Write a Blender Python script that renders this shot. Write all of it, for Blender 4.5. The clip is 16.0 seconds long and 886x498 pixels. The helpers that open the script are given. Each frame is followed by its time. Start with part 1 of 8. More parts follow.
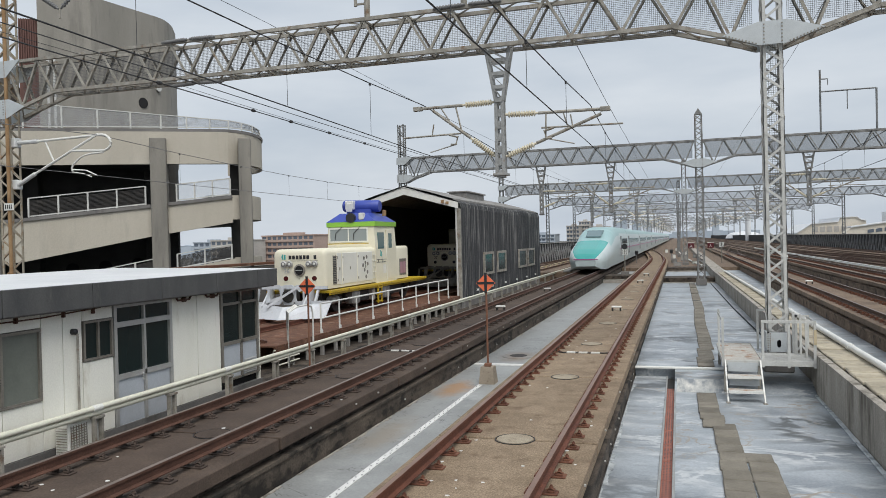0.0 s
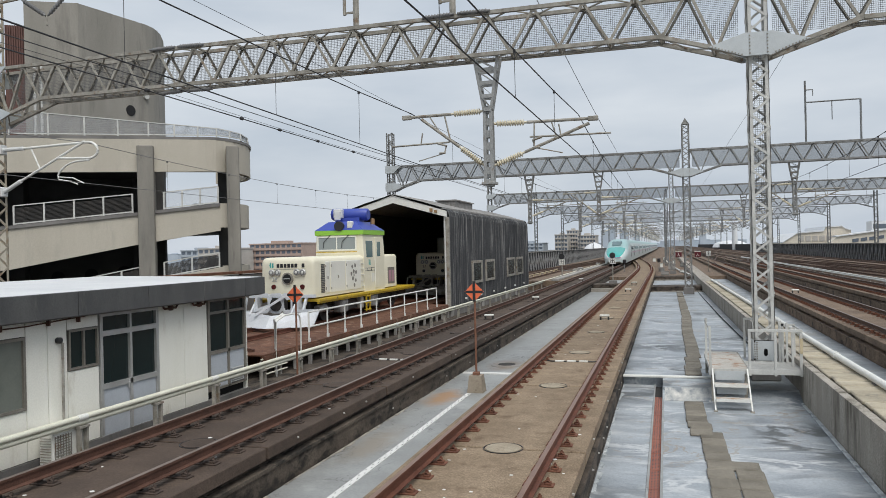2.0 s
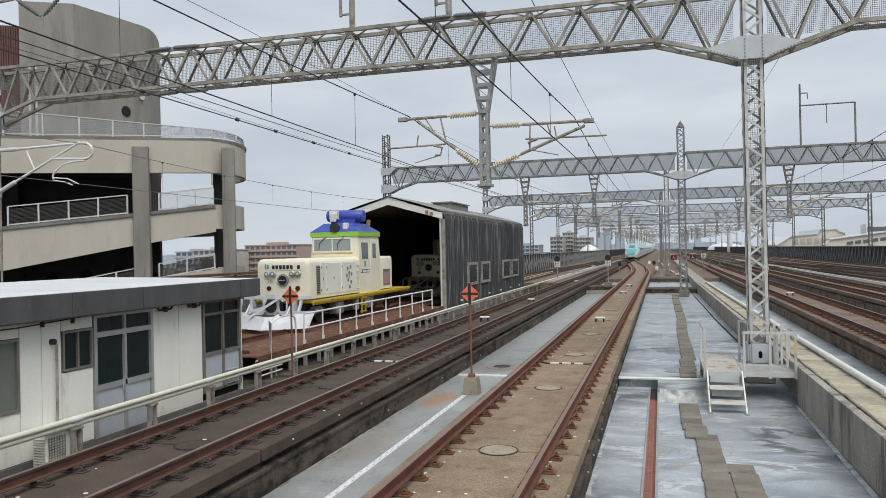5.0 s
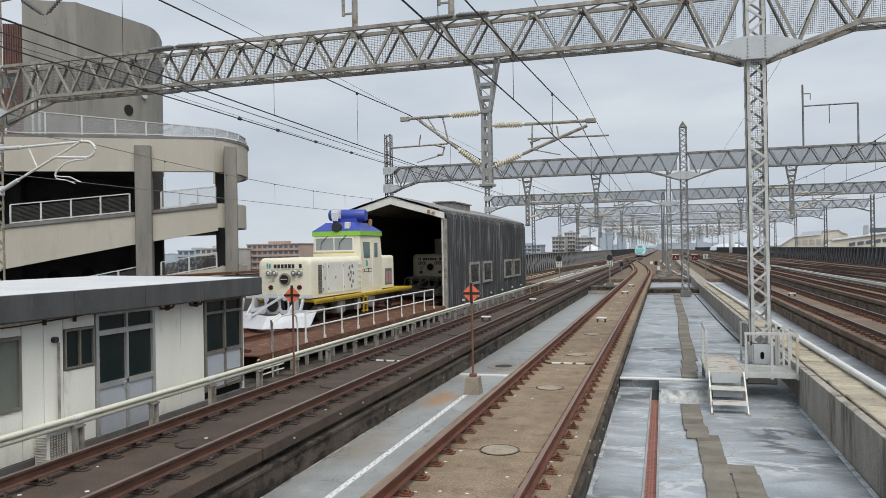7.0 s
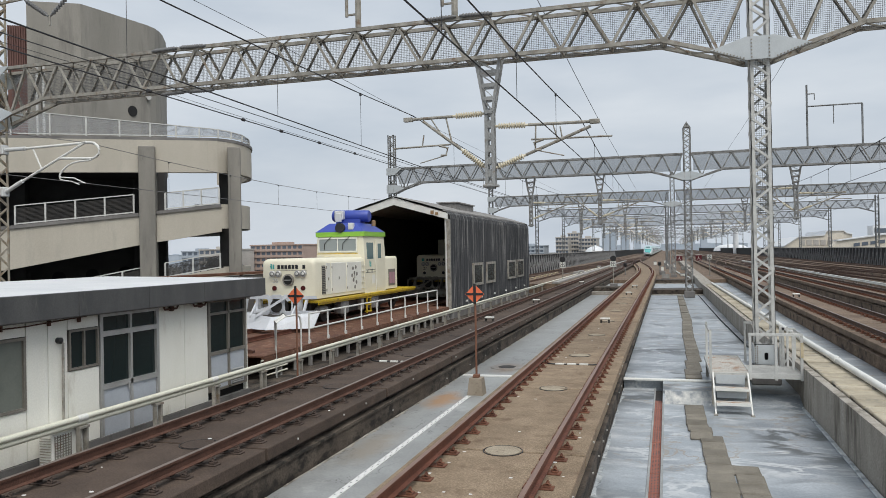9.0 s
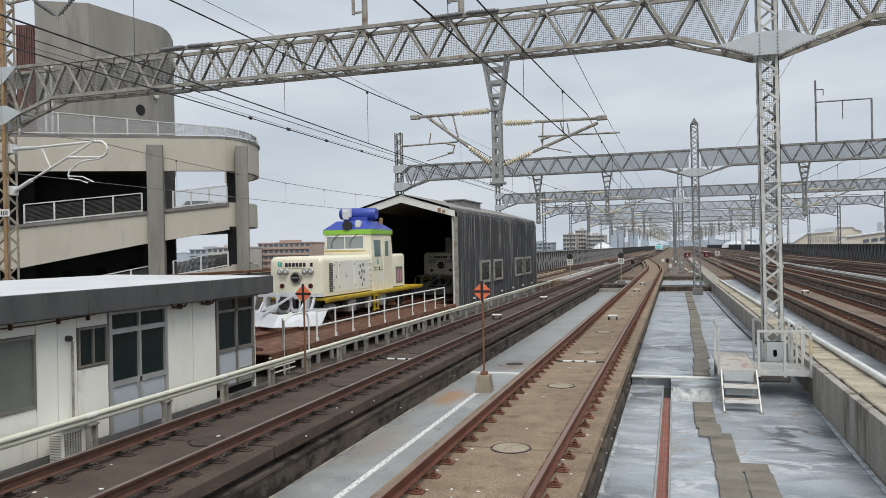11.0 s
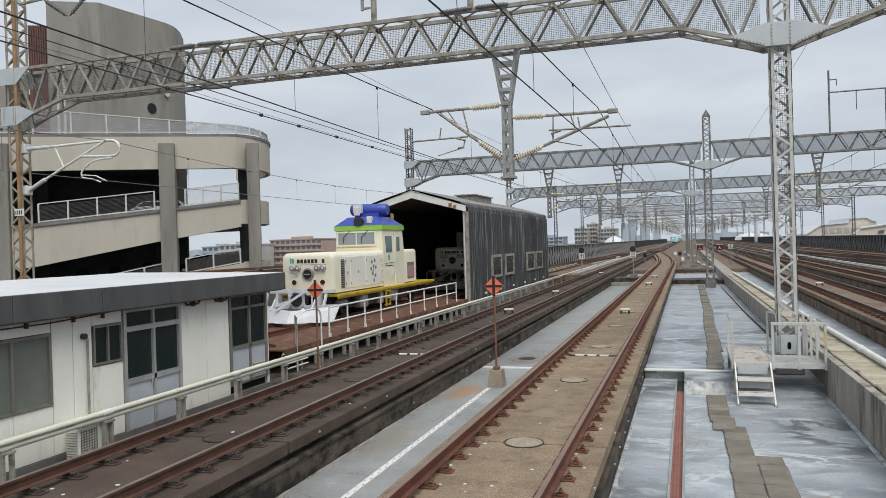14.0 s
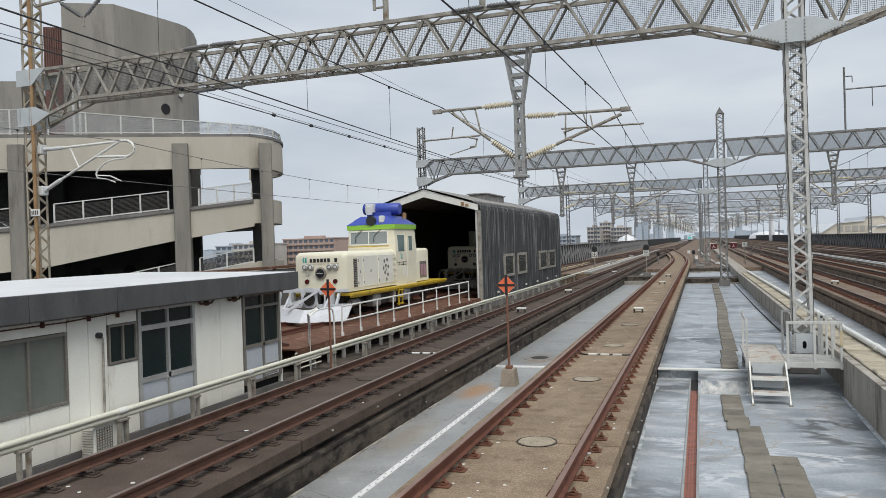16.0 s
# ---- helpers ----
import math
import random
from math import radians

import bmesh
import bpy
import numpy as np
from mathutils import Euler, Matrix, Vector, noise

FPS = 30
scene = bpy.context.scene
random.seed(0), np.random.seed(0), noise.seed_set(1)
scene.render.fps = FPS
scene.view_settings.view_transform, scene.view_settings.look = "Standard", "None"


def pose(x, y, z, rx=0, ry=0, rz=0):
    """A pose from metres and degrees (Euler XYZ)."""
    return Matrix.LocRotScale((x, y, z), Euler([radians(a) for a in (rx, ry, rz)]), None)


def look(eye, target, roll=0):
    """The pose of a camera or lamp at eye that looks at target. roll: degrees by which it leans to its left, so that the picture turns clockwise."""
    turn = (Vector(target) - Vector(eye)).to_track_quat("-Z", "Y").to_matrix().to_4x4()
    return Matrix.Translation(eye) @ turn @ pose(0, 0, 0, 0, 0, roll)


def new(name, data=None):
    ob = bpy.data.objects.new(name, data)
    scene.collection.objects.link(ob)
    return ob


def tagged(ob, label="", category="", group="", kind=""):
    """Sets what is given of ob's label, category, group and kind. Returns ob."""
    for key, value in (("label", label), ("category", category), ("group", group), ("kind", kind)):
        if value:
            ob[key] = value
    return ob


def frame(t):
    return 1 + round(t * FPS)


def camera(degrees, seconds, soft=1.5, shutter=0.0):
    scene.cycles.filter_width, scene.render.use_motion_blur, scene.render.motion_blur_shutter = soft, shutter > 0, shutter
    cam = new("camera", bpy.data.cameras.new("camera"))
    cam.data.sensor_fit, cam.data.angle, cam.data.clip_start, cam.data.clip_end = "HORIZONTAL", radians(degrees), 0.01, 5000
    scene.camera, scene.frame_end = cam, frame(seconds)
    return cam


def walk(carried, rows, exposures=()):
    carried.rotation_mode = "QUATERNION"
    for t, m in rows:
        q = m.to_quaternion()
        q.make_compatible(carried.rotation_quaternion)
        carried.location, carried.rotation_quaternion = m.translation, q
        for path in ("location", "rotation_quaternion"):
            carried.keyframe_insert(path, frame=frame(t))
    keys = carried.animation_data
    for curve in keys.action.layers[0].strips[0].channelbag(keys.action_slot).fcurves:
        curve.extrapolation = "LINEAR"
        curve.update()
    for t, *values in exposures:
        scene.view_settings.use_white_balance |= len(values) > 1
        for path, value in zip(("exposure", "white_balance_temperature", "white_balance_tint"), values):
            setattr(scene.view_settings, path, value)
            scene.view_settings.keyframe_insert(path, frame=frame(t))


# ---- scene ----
cam = camera(61.03, 16.0, soft=0.5)
walk(cam, [
    (0, pose(0, 0, 2.627, 89.436, 1.452, 17.393)),
    (0.5, pose(0, 0, 2.627, 89.767, 1.379, 16.921)),
    (1, pose(0, 0, 2.627, 89.970, 1.345, 16.680)),
    (1.5, pose(0, 0, 2.627, 90.065, 1.362, 16.584)),
    (2, pose(0, 0, 2.627, 90.068, 1.355, 16.519)),
    (2.5, pose(0, 0, 2.627, 90.059, 1.377, 16.459)),
    (3, pose(0, 0, 2.627, 90.074, 1.382, 16.371)),
    (3.5, pose(0, 0, 2.627, 90.124, 1.348, 16.273)),
    (4, pose(0, 0, 2.627, 90.191, 1.315, 16.192)),
    (6.5, pose(0, 0, 2.627, 90.190, 1.064, 16.290)),
    (7, pose(0, 0, 2.627, 90.173, 1.025, 16.320)),
    (7.5, pose(0, 0, 2.627, 90.184, 1.012, 16.351)),
    (8, pose(0, 0, 2.627, 90.210, 1.043, 16.391)),
    (8.5, pose(0, 0, 2.627, 90.228, 1.056, 16.466)),
    (9, pose(0, 0, 2.627, 90.232, 1.049, 16.581)),
    (11.5, pose(0, 0, 2.627, 89.963, 1.309, 17.266)),
    (12, pose(0, 0, 2.627, 89.868, 1.440, 17.396)),
    (12.5, pose(0, 0, 2.627, 89.788, 1.537, 17.525)),
    (13, pose(0, 0, 2.627, 89.740, 1.606, 17.652)),
    (13.5, pose(0, 0, 2.627, 89.720, 1.704, 17.810)),
    (14, pose(0, 0, 2.627, 89.700, 1.738, 17.991)),
    (14.5, pose(0, 0, 2.627, 89.664, 1.845, 18.226)),
    (15, pose(0, 0, 2.627, 89.672, 1.870, 18.483)),
    (15.5, pose(0, 0, 2.627, 89.670, 1.852, 18.729)),
    (16, pose(0, 0, 2.627, 89.656, 1.856, 18.932)),
])

# ---- light ----
def make_world():
    w = bpy.data.worlds.new("overcast_sky")
    scene.world = w
    w.use_nodes = True
    nt = w.node_tree
    nt.nodes.clear()
    out = nt.nodes.new("ShaderNodeOutputWorld")
    bg = nt.nodes.new("ShaderNodeBackground")
    sky = nt.nodes.new("ShaderNodeTexSky")
    sky.sky_type = 'NISHITA'
    sky.sun_disc = False
    sky.sun_elevation = radians(56)
    sky.sun_rotation = radians(144)
    sky.air_density, sky.dust_density = 1.6, 4.0
    tc = nt.nodes.new("ShaderNodeTexCoord")
    mp = nt.nodes.new("ShaderNodeMapping")
    mp.inputs["Scale"].default_value = (1.1, 1.1, 4.2)
    n1 = nt.nodes.new("ShaderNodeTexNoise")
    n1.inputs["Scale"].default_value, n1.inputs["Detail"].default_value = 2.3, 6
    n1.inputs["Roughness"].default_value = 0.52
    ramp = nt.nodes.new("ShaderNodeValToRGB")
    e = ramp.color_ramp.elements
    e[0].position, e[0].color = 0.32, (0.545, 0.62, 0.715, 1)
    e[1].position, e[1].color = 0.66, (0.745, 0.80, 0.865, 1)
    scale = nt.nodes.new("ShaderNodeMix")
    scale.data_type = 'RGBA'
    scale.blend_type = 'MULTIPLY'
    scale.inputs[0].default_value = 1
    scale.inputs[7].default_value = (0.11, 0.11, 0.11, 1)
    mix = nt.nodes.new("ShaderNodeMix")
    mix.data_type = 'RGBA'
    mix.inputs[0].default_value = 0.93
    nt.links.new(tc.outputs["Generated"], mp.inputs["Vector"])
    nt.links.new(mp.outputs[0], n1.inputs["Vector"])
    nt.links.new(n1.outputs["Fac"], ramp.inputs[0])
    nt.links.new(sky.outputs[0], scale.inputs[6])
    nt.links.new(scale.outputs[2], mix.inputs[6])
    nt.links.new(ramp.outputs[0], mix.inputs[7])
    nt.links.new(mix.outputs[2], bg.inputs["Color"])
    bg.inputs["Strength"].default_value = 0.94
    nt.links.new(bg.outputs[0], out.inputs["Surface"])


make_world()
sun = new("sun", bpy.data.lights.new("sun", 'SUN'))
sun.data.energy, sun.data.angle, sun.data.color = 2.6, radians(40), (1, 0.97, 0.92)
sun.matrix_world = look((11, -15, 28), (0, 0, 0))
scene.view_settings.exposure = 0.0


# ---- materials ----
def mat(name, a, b, size=1.0, rough=0.8, metal=0.0, bump=0.2, grain=60.0, stain=None, stain_size=0.3, stain_at=(0.55, 0.7),
        vary=0.0, stretch=(1, 1, 1), spec=0.4, grain_mix=0.12, veins=(), spots=()):
    """Two colours mixed by coarse noise, fine grain, optional stains and thin veins (colour, size, width) of their own colour, relief."""
    m = bpy.data.materials.new(name)
    m.use_nodes = True
    nt = m.node_tree
    p = nt.nodes["Principled BSDF"]
    link = nt.links.new

    def node(kind, **inputs):
        n = nt.nodes.new(kind)
        for k, v in inputs.items():
            n.inputs[k].default_value = v
        return n

    def mixed(fac, c0, c1, blend='MIX'):
        n = nt.nodes.new("ShaderNodeMix")
        n.data_type, n.blend_type = 'RGBA', blend
        for sock, v in ((n.inputs[0], fac), (n.inputs[6], c0), (n.inputs[7], c1)):
            if isinstance(v, bpy.types.NodeSocket):
                link(v, sock)
            elif isinstance(v, (int, float)):
                sock.default_value = v
            else:
                sock.default_value = (*v, 1)
        return n.outputs[2]

    geo = node("ShaderNodeNewGeometry")
    mp = node("ShaderNodeMapping")
    mp.inputs["Scale"].default_value = stretch
    link(geo.outputs["Position"], mp.inputs["Vector"])
    co = node("ShaderNodeTexNoise", Scale=1.0 / size, Detail=7, Roughness=0.62)
    link(mp.outputs[0], co.inputs["Vector"])
    r = node("ShaderNodeMapRange")
    r.inputs["From Min"].default_value, r.inputs["From Max"].default_value = 0.32, 0.68
    link(co.outputs["Fac"], r.inputs["Value"])
    col = mixed(r.outputs[0], a, b)
    fi = node("ShaderNodeTexNoise", Scale=grain, Detail=4, Roughness=0.7)
    link(geo.outputs["Position"], fi.inputs["Vector"])
    r2 = node("ShaderNodeMapRange")
    r2.inputs["From Min"].default_value, r2.inputs["From Max"].default_value = 0.34, 0.66
    r2.inputs["To Min"].default_value, r2.inputs["To Max"].default_value = 1 - grain_mix, 1 + grain_mix * 0.6
    link(fi.outputs["Fac"], r2.inputs["Value"])
    g = node("ShaderNodeCombineColor")
    for k in range(3):
        link(r2.outputs[0], g.inputs[k])
    col = mixed(1.0, col, g.outputs[0], 'MULTIPLY')
    if stain:
        st = node("ShaderNodeTexNoise", Scale=1.0 / stain_size, Detail=8, Roughness=0.65)
        mp2 = node("ShaderNodeMapping")
        mp2.inputs["Scale"].default_value = stretch
        mp2.inputs["Location"].default_value = (7.3, 3.1, 1.7)
        link(geo.outputs["Position"], mp2.inputs["Vector"])
        link(mp2.outputs[0], st.inputs["Vector"])
        r3 = node("ShaderNodeMapRange")
        r3.inputs["From Min"].default_value, r3.inputs["From Max"].default_value = stain_at
        link(st.outputs["Fac"], r3.inputs["Value"])
        col = mixed(r3.outputs[0], col, stain)
    for q, (vein_c, vein_size, vein_w, vein_stretch) in enumerate(veins):
        mp3 = node("ShaderNodeMapping")
        mp3.inputs["Scale"].default_value = vein_stretch
        mp3.inputs["Location"].default_value = (2.9 + 11 * q, 5.7, 0.4)
        link(geo.outputs["Position"], mp3.inputs["Vector"])
        vn = node("ShaderNodeTexNoise", Scale=1.0 / vein_size, Detail=5, Roughness=0.6, Distortion=0.6)
        link(mp3.outputs[0], vn.inputs["Vector"])
        off = node("ShaderNodeMath")
        off.operation = 'SUBTRACT'
        off.inputs[1].default_value = 0.5
        link(vn.outputs["Fac"], off.inputs[0])
        ab = node("ShaderNodeMath")
        ab.operation = 'ABSOLUTE'
        link(off.outputs[0], ab.inputs[0])
        r5 = node("ShaderNodeMapRange")
        r5.inputs["From Min"].default_value, r5.inputs["From Max"].default_value = vein_w, vein_w * 0.25
        link(ab.outputs[0], r5.inputs["Value"])
        patchy = node("ShaderNodeTexNoise", Scale=0.8 / vein_size, Detail=3)
        link(geo.outputs["Position"], patchy.inputs["Vector"])
        r6 = node("ShaderNodeMapRange")
        r6.inputs["From Min"].default_value, r6.inputs["From Max"].default_value = 0.44, 0.62
        link(patchy.outputs["Fac"], r6.inputs["Value"])
        mu = node("ShaderNodeMath")
        mu.operation = 'MULTIPLY'
        link(r5.outputs[0], mu.inputs[0])
        link(r6.outputs[0], mu.inputs[1])
        col = mixed(mu.outputs[0], col, vein_c)
    for sx, sy, rx, ry, spot_c in spots:
        # one stain of its own outline, at a place on the deck
        mp4 = node("ShaderNodeMapping")
        mp4.inputs["Location"].default_value = (-sx / rx, -sy / ry, 0)
        mp4.inputs["Scale"].default_value = (1 / rx, 1 / ry, 0)
        link(geo.outputs["Position"], mp4.inputs["Vector"])
        ln = node("ShaderNodeVectorMath")
        ln.operation = 'LENGTH'
        link(mp4.outputs[0], ln.inputs[0])
        ad = node("ShaderNodeMath")
        ad.operation = 'ADD'
        link(ln.outputs["Value"], ad.inputs[0])
        rag = node("ShaderNodeTexNoise", Scale=2.6, Detail=7, Roughness=0.65)
        link(geo.outputs["Position"], rag.inputs["Vector"])
        link(rag.outputs["Fac"], ad.inputs[1])
        r7 = node("ShaderNodeMapRange")
        r7.inputs["From Min"].default_value, r7.inputs["From Max"].default_value = 1.35, 0.75
        r7.inputs["To Max"].default_value = 0.8
        link(ad.outputs[0], r7.inputs["Value"])
        col = mixed(r7.outputs[0], col, spot_c)
    if vary:
        oi = node("ShaderNodeObjectInfo")
        r4 = node("ShaderNodeMapRange")
        r4.inputs["To Min"].default_value, r4.inputs["To Max"].default_value = 1 - vary, 1 + vary
        link(oi.outputs["Random"], r4.inputs["Value"])
        g4 = node("ShaderNodeCombineColor")
        for k in range(3):
            link(r4.outputs[0], g4.inputs[k])
        col = mixed(1.0, col, g4.outputs[0], 'MULTIPLY')
    link(col, p.inputs["Base Color"])
    rr = node("ShaderNodeMapRange")
    rr.inputs["To Min"].default_value, rr.inputs["To Max"].default_value = max(rough - 0.12, 0.05), min(rough + 0.12, 1)
    link(co.outputs["Fac"], rr.inputs["Value"])
    link(rr.outputs[0], p.inputs["Roughness"])
    p.inputs["Metallic"].default_value = metal
    p.inputs["Specular IOR Level"].default_value = spec
    if bump:
        bp = node("ShaderNodeBump", Strength=bump, Distance=0.01)
        link(fi.outputs["Fac"], bp.inputs["Height"])
        link(bp.outputs[0], p.inputs["Normal"])
    return m


def plain(name, c, rough=0.5, metal=0.0, glow=0.0):
    m = bpy.data.materials.new(name)
    m.use_nodes = True
    p = m.node_tree.nodes["Principled BSDF"]
    p.inputs["Base Color"].default_value = (*c, 1)
    p.inputs["Roughness"].default_value = rough
    p.inputs["Metallic"].default_value = metal
    if glow:
        p.inputs["Emission Color"].default_value = (*c, 1)
        p.inputs["Emission Strength"].default_value = glow
    return m


def screen(name, c, cover):
    """A fine net seen from far off: part open."""
    m = bpy.data.materials.new(name)
    m.use_nodes = True
    nt = m.node_tree
    p = nt.nodes["Principled BSDF"]
    p.inputs["Base Color"].default_value = (*c, 1)
    p.inputs["Roughness"].default_value = 0.7
    t = nt.nodes.new("ShaderNodeBsdfTransparent")
    mx = nt.nodes.new("ShaderNodeMixShader")
    mx.inputs[0].default_value = cover
    nt.links.new(t.outputs[0], mx.inputs[1])
    nt.links.new(p.outputs[0], mx.inputs[2])
    nt.links.new(mx.outputs[0], nt.nodes["Material Output"].inputs["Surface"])
    return m


M_DECK = mat("deck_coating", (0.20, 0.225, 0.25), (0.40, 0.435, 0.465), 1.1, 0.36, 0, 0.2, 20, (0.55, 0.565, 0.57), 0.7, (0.56, 0.74), stretch=(0.55, 1.2, 1), grain_mix=0.16,
             veins=(((0.50, 0.52, 0.53), 1.0, 0.035, (0.5, 1.2, 1)), ((0.10, 0.11, 0.115), 2.2, 0.05, (0.6, 0.9, 1)), ((0.28, 0.24, 0.19), 1.6, 0.012, (0.7, 1, 1))))
M_DECK_L = mat("deck_coating_pale", (0.235, 0.24, 0.235), (0.335, 0.345, 0.34), 1.0, 0.5, 0, 0.12, 30, (0.40, 0.405, 0.395), 0.6, (0.58, 0.76), grain_mix=0.14,
               veins=(((0.10, 0.10, 0.095), 1.1, 0.006, (1, 0.8, 1)),),
               spots=((-5.25, 17.5, 0.55, 1.5, (0.36, 0.20, 0.09)), (-4.75, 22.6, 0.75, 1.6, (0.20, 0.15, 0.11)), (-5.3, 13.0, 0.5, 2.0, (0.27, 0.24, 0.20))))
M_SLAB = mat("slab_concrete", (0.195, 0.142, 0.093), (0.315, 0.24, 0.165), 0.6, 0.9, 0, 0.4, 45, (0.11, 0.068, 0.042), 0.5, (0.55, 0.74), vary=0.08, grain_mix=0.45)
M_STOP = mat("stopper_mortar", (0.29, 0.245, 0.18), (0.38, 0.33, 0.25), 0.3, 0.9, 0, 0.3, 50, (0.17, 0.12, 0.085), 0.2, (0.56, 0.72), grain_mix=0.3)
M_SLAB_B = mat("slab_brown", (0.055, 0.039, 0.030), (0.100, 0.072, 0.055), 0.8, 0.92, 0, 0.4, 45, (0.125, 0.088, 0.062), 0.5, (0.6, 0.8), vary=0.1, grain_mix=0.4)
M_SLAB_R = mat("slab_rust_brown", (0.13, 0.092, 0.066), (0.23, 0.17, 0.122), 0.7, 0.92, 0, 0.4, 45, (0.27, 0.19, 0.13), 0.5, (0.58, 0.75), vary=0.1, grain_mix=0.4)
M_RAIL_R = mat("rail_side_rust", (0.075, 0.043, 0.030), (0.135, 0.078, 0.055), 0.3, 0.75, 0.1, 0.4, 50, grain_mix=0.35)
M_BED = mat("roadbed_concrete", (0.055, 0.043, 0.034), (0.135, 0.109, 0.086), 0.5, 0.9, 0, 0.4, 35, (0.020, 0.017, 0.014), 0.35, (0.49, 0.60), stretch=(1, 0.5, 1), grain_mix=0.4)
M_CONC = mat("concrete", (0.27, 0.26, 0.245), (0.37, 0.36, 0.34), 1.2, 0.9, 0, 0.25, 40, (0.17, 0.16, 0.15), 0.8, (0.56, 0.75), stretch=(1, 1, 0.35))
M_CONC_D = mat("concrete_dark", (0.14, 0.135, 0.13), (0.22, 0.21, 0.20), 1.0, 0.9, 0, 0.25, 40, (0.09, 0.085, 0.08), 0.6, (0.56, 0.75), stretch=(1, 1, 0.3))
M_RAIL = mat("rusty_rail", (0.095, 0.034, 0.020), (0.165, 0.062, 0.038), 0.25, 0.7, 0.1, 0.4, 50, grain_mix=0.35)
M_RAIL_B = mat("rail_side_brown", (0.080, 0.038, 0.026), (0.125, 0.062, 0.043), 0.3, 0.75, 0.1, 0.4, 50, grain_mix=0.35)
M_HEAD = mat("rail_head", (0.22, 0.135, 0.10), (0.31, 0.20, 0.155), 0.5, 0.42, 0.4, 0.1, 60)
M_HEAD_B = mat("rail_head_worn", (0.15, 0.115, 0.095), (0.235, 0.19, 0.165), 0.5, 0.45, 0.3, 0.05, 60)
M_FAST = mat("rusty_fastener", (0.11, 0.045, 0.03), (0.20, 0.09, 0.055), 0.1, 0.8, 0.2, 0.3, 80, vary=0.15)
M_FAST_B = mat("brown_fastener", (0.055, 0.04, 0.034), (0.10, 0.072, 0.058), 0.1, 0.8, 0.2, 0.3, 80, vary=0.15)
M_STEEL = mat("galvanised_steel", (0.46, 0.46, 0.44), (0.60, 0.60, 0.57), 0.5, 0.6, 0.1, 0.15, 50, (0.33, 0.24, 0.16), 0.35, (0.62, 0.76))
M_STEEL_W = mat("weathered_steel", (0.20, 0.187, 0.16), (0.40, 0.38, 0.335), 0.3, 0.7, 0.1, 0.15, 50, (0.17, 0.105, 0.06), 0.25, (0.55, 0.70))
# light and dark blotches put highlights and shadows of lattice steel into the colour
M_STEEL_M = mat("grey_steel_shade_mix", (0.115, 0.115, 0.112), (0.33, 0.33, 0.32), 0.35, 0.65, 0.1, 0, 30, (0.15, 0.11, 0.075), 0.3, (0.56, 0.7))
M_PLATE = mat("gusset_paint", (0.44, 0.47, 0.48), (0.53, 0.56, 0.57), 0.6, 0.55, 0.1, 0, 40, (0.36, 0.33, 0.28), 0.25, (0.62, 0.8), grain_mix=0.06)
# same for far steel: its light and shade are mixed into the tone
M_STEEL_FAR = mat("far_steel_shade_mix", (0.10, 0.105, 0.105), (0.27, 0.28, 0.285), 0.5, 0.7, 0.1, 0, 30, (0.16, 0.125, 0.095), 0.4, (0.55, 0.7))
M_RUSTPIPE = mat("rusty_pipe", (0.26, 0.15, 0.07), (0.36, 0.24, 0.13), 0.3, 0.8, 0.1, 0.2, 50)
M_WHITE = mat("white_paint_steel", (0.66, 0.66, 0.62), (0.76, 0.76, 0.72), 0.4, 0.5, 0, 0.1, 50, (0.42, 0.30, 0.18), 0.2, (0.66, 0.78))
M_CREAM = mat("cream_pipe", (0.62, 0.61, 0.50), (0.72, 0.71, 0.60), 0.6, 0.5, 0, 0.1, 50, (0.40, 0.36, 0.27), 0.25, (0.64, 0.8))
M_NET = plain("net_wire", (0.11, 0.112, 0.115), 0.6)
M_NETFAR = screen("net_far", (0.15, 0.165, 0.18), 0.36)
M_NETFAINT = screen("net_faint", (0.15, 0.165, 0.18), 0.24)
M_WIRE = plain("cable_black", (0.03, 0.03, 0.032), 0.6)
M_WIRE_G = plain("cable_grey", (0.16, 0.16, 0.16), 0.6)
M_INS = mat("insulator_cream", (0.55, 0.50, 0.38), (0.68, 0.63, 0.50), 0.2, 0.35, 0, 0, 40)
M_INSW = plain("insulator_white", (0.62, 0.63, 0.62), 0.35)
M_RUST = mat("rusty_plate", (0.10, 0.048, 0.03), (0.20, 0.095, 0.058), 0.4, 0.9, 0.05, 0.4, 40, (0.33, 0.22, 0.16), 0.35, (0.56, 0.72), grain_mix=0.4)
M_HUTWALL = mat("hut_wall", (0.80, 0.79, 0.71), (0.87, 0.86, 0.79), 0.9, 0.5, 0, 0.05, 30, (0.55, 0.51, 0.42), 0.45, (0.60, 0.80), stretch=(1, 1, 0.35), grain_mix=0.06)
M_MAST_OLD = mat("mast_ochre_rust", (0.33, 0.285, 0.215), (0.46, 0.42, 0.345), 0.35, 0.75, 0.1, 0.2, 50, (0.27, 0.16, 0.075), 0.3, (0.52, 0.68))
M_DROP = mat("post_grey_paint", (0.24, 0.245, 0.24), (0.37, 0.375, 0.37), 0.3, 0.6, 0.1, 0.1, 50, (0.20, 0.15, 0.10), 0.25, (0.58, 0.74))
M_FASCIA = mat("fascia_grey", (0.066, 0.068, 0.070), (0.112, 0.112, 0.111), 0.5, 0.55, 0.1, 0.05, 40, (0.19, 0.185, 0.17), 0.35, (0.58, 0.8), stretch=(1, 1, 0.25), grain_mix=0.15)
M_ROOF = mat("roof_white", (0.58, 0.60, 0.62), (0.70, 0.71, 0.72), 1.2, 0.5, 0, 0.05, 30, (0.5, 0.5, 0.48), 0.6, (0.6, 0.8), grain_mix=0.08)
M_ALU = mat("aluminium_frame", (0.42, 0.42, 0.41), (0.52, 0.52, 0.51), 0.5, 0.4, 0.4, 0, 50)
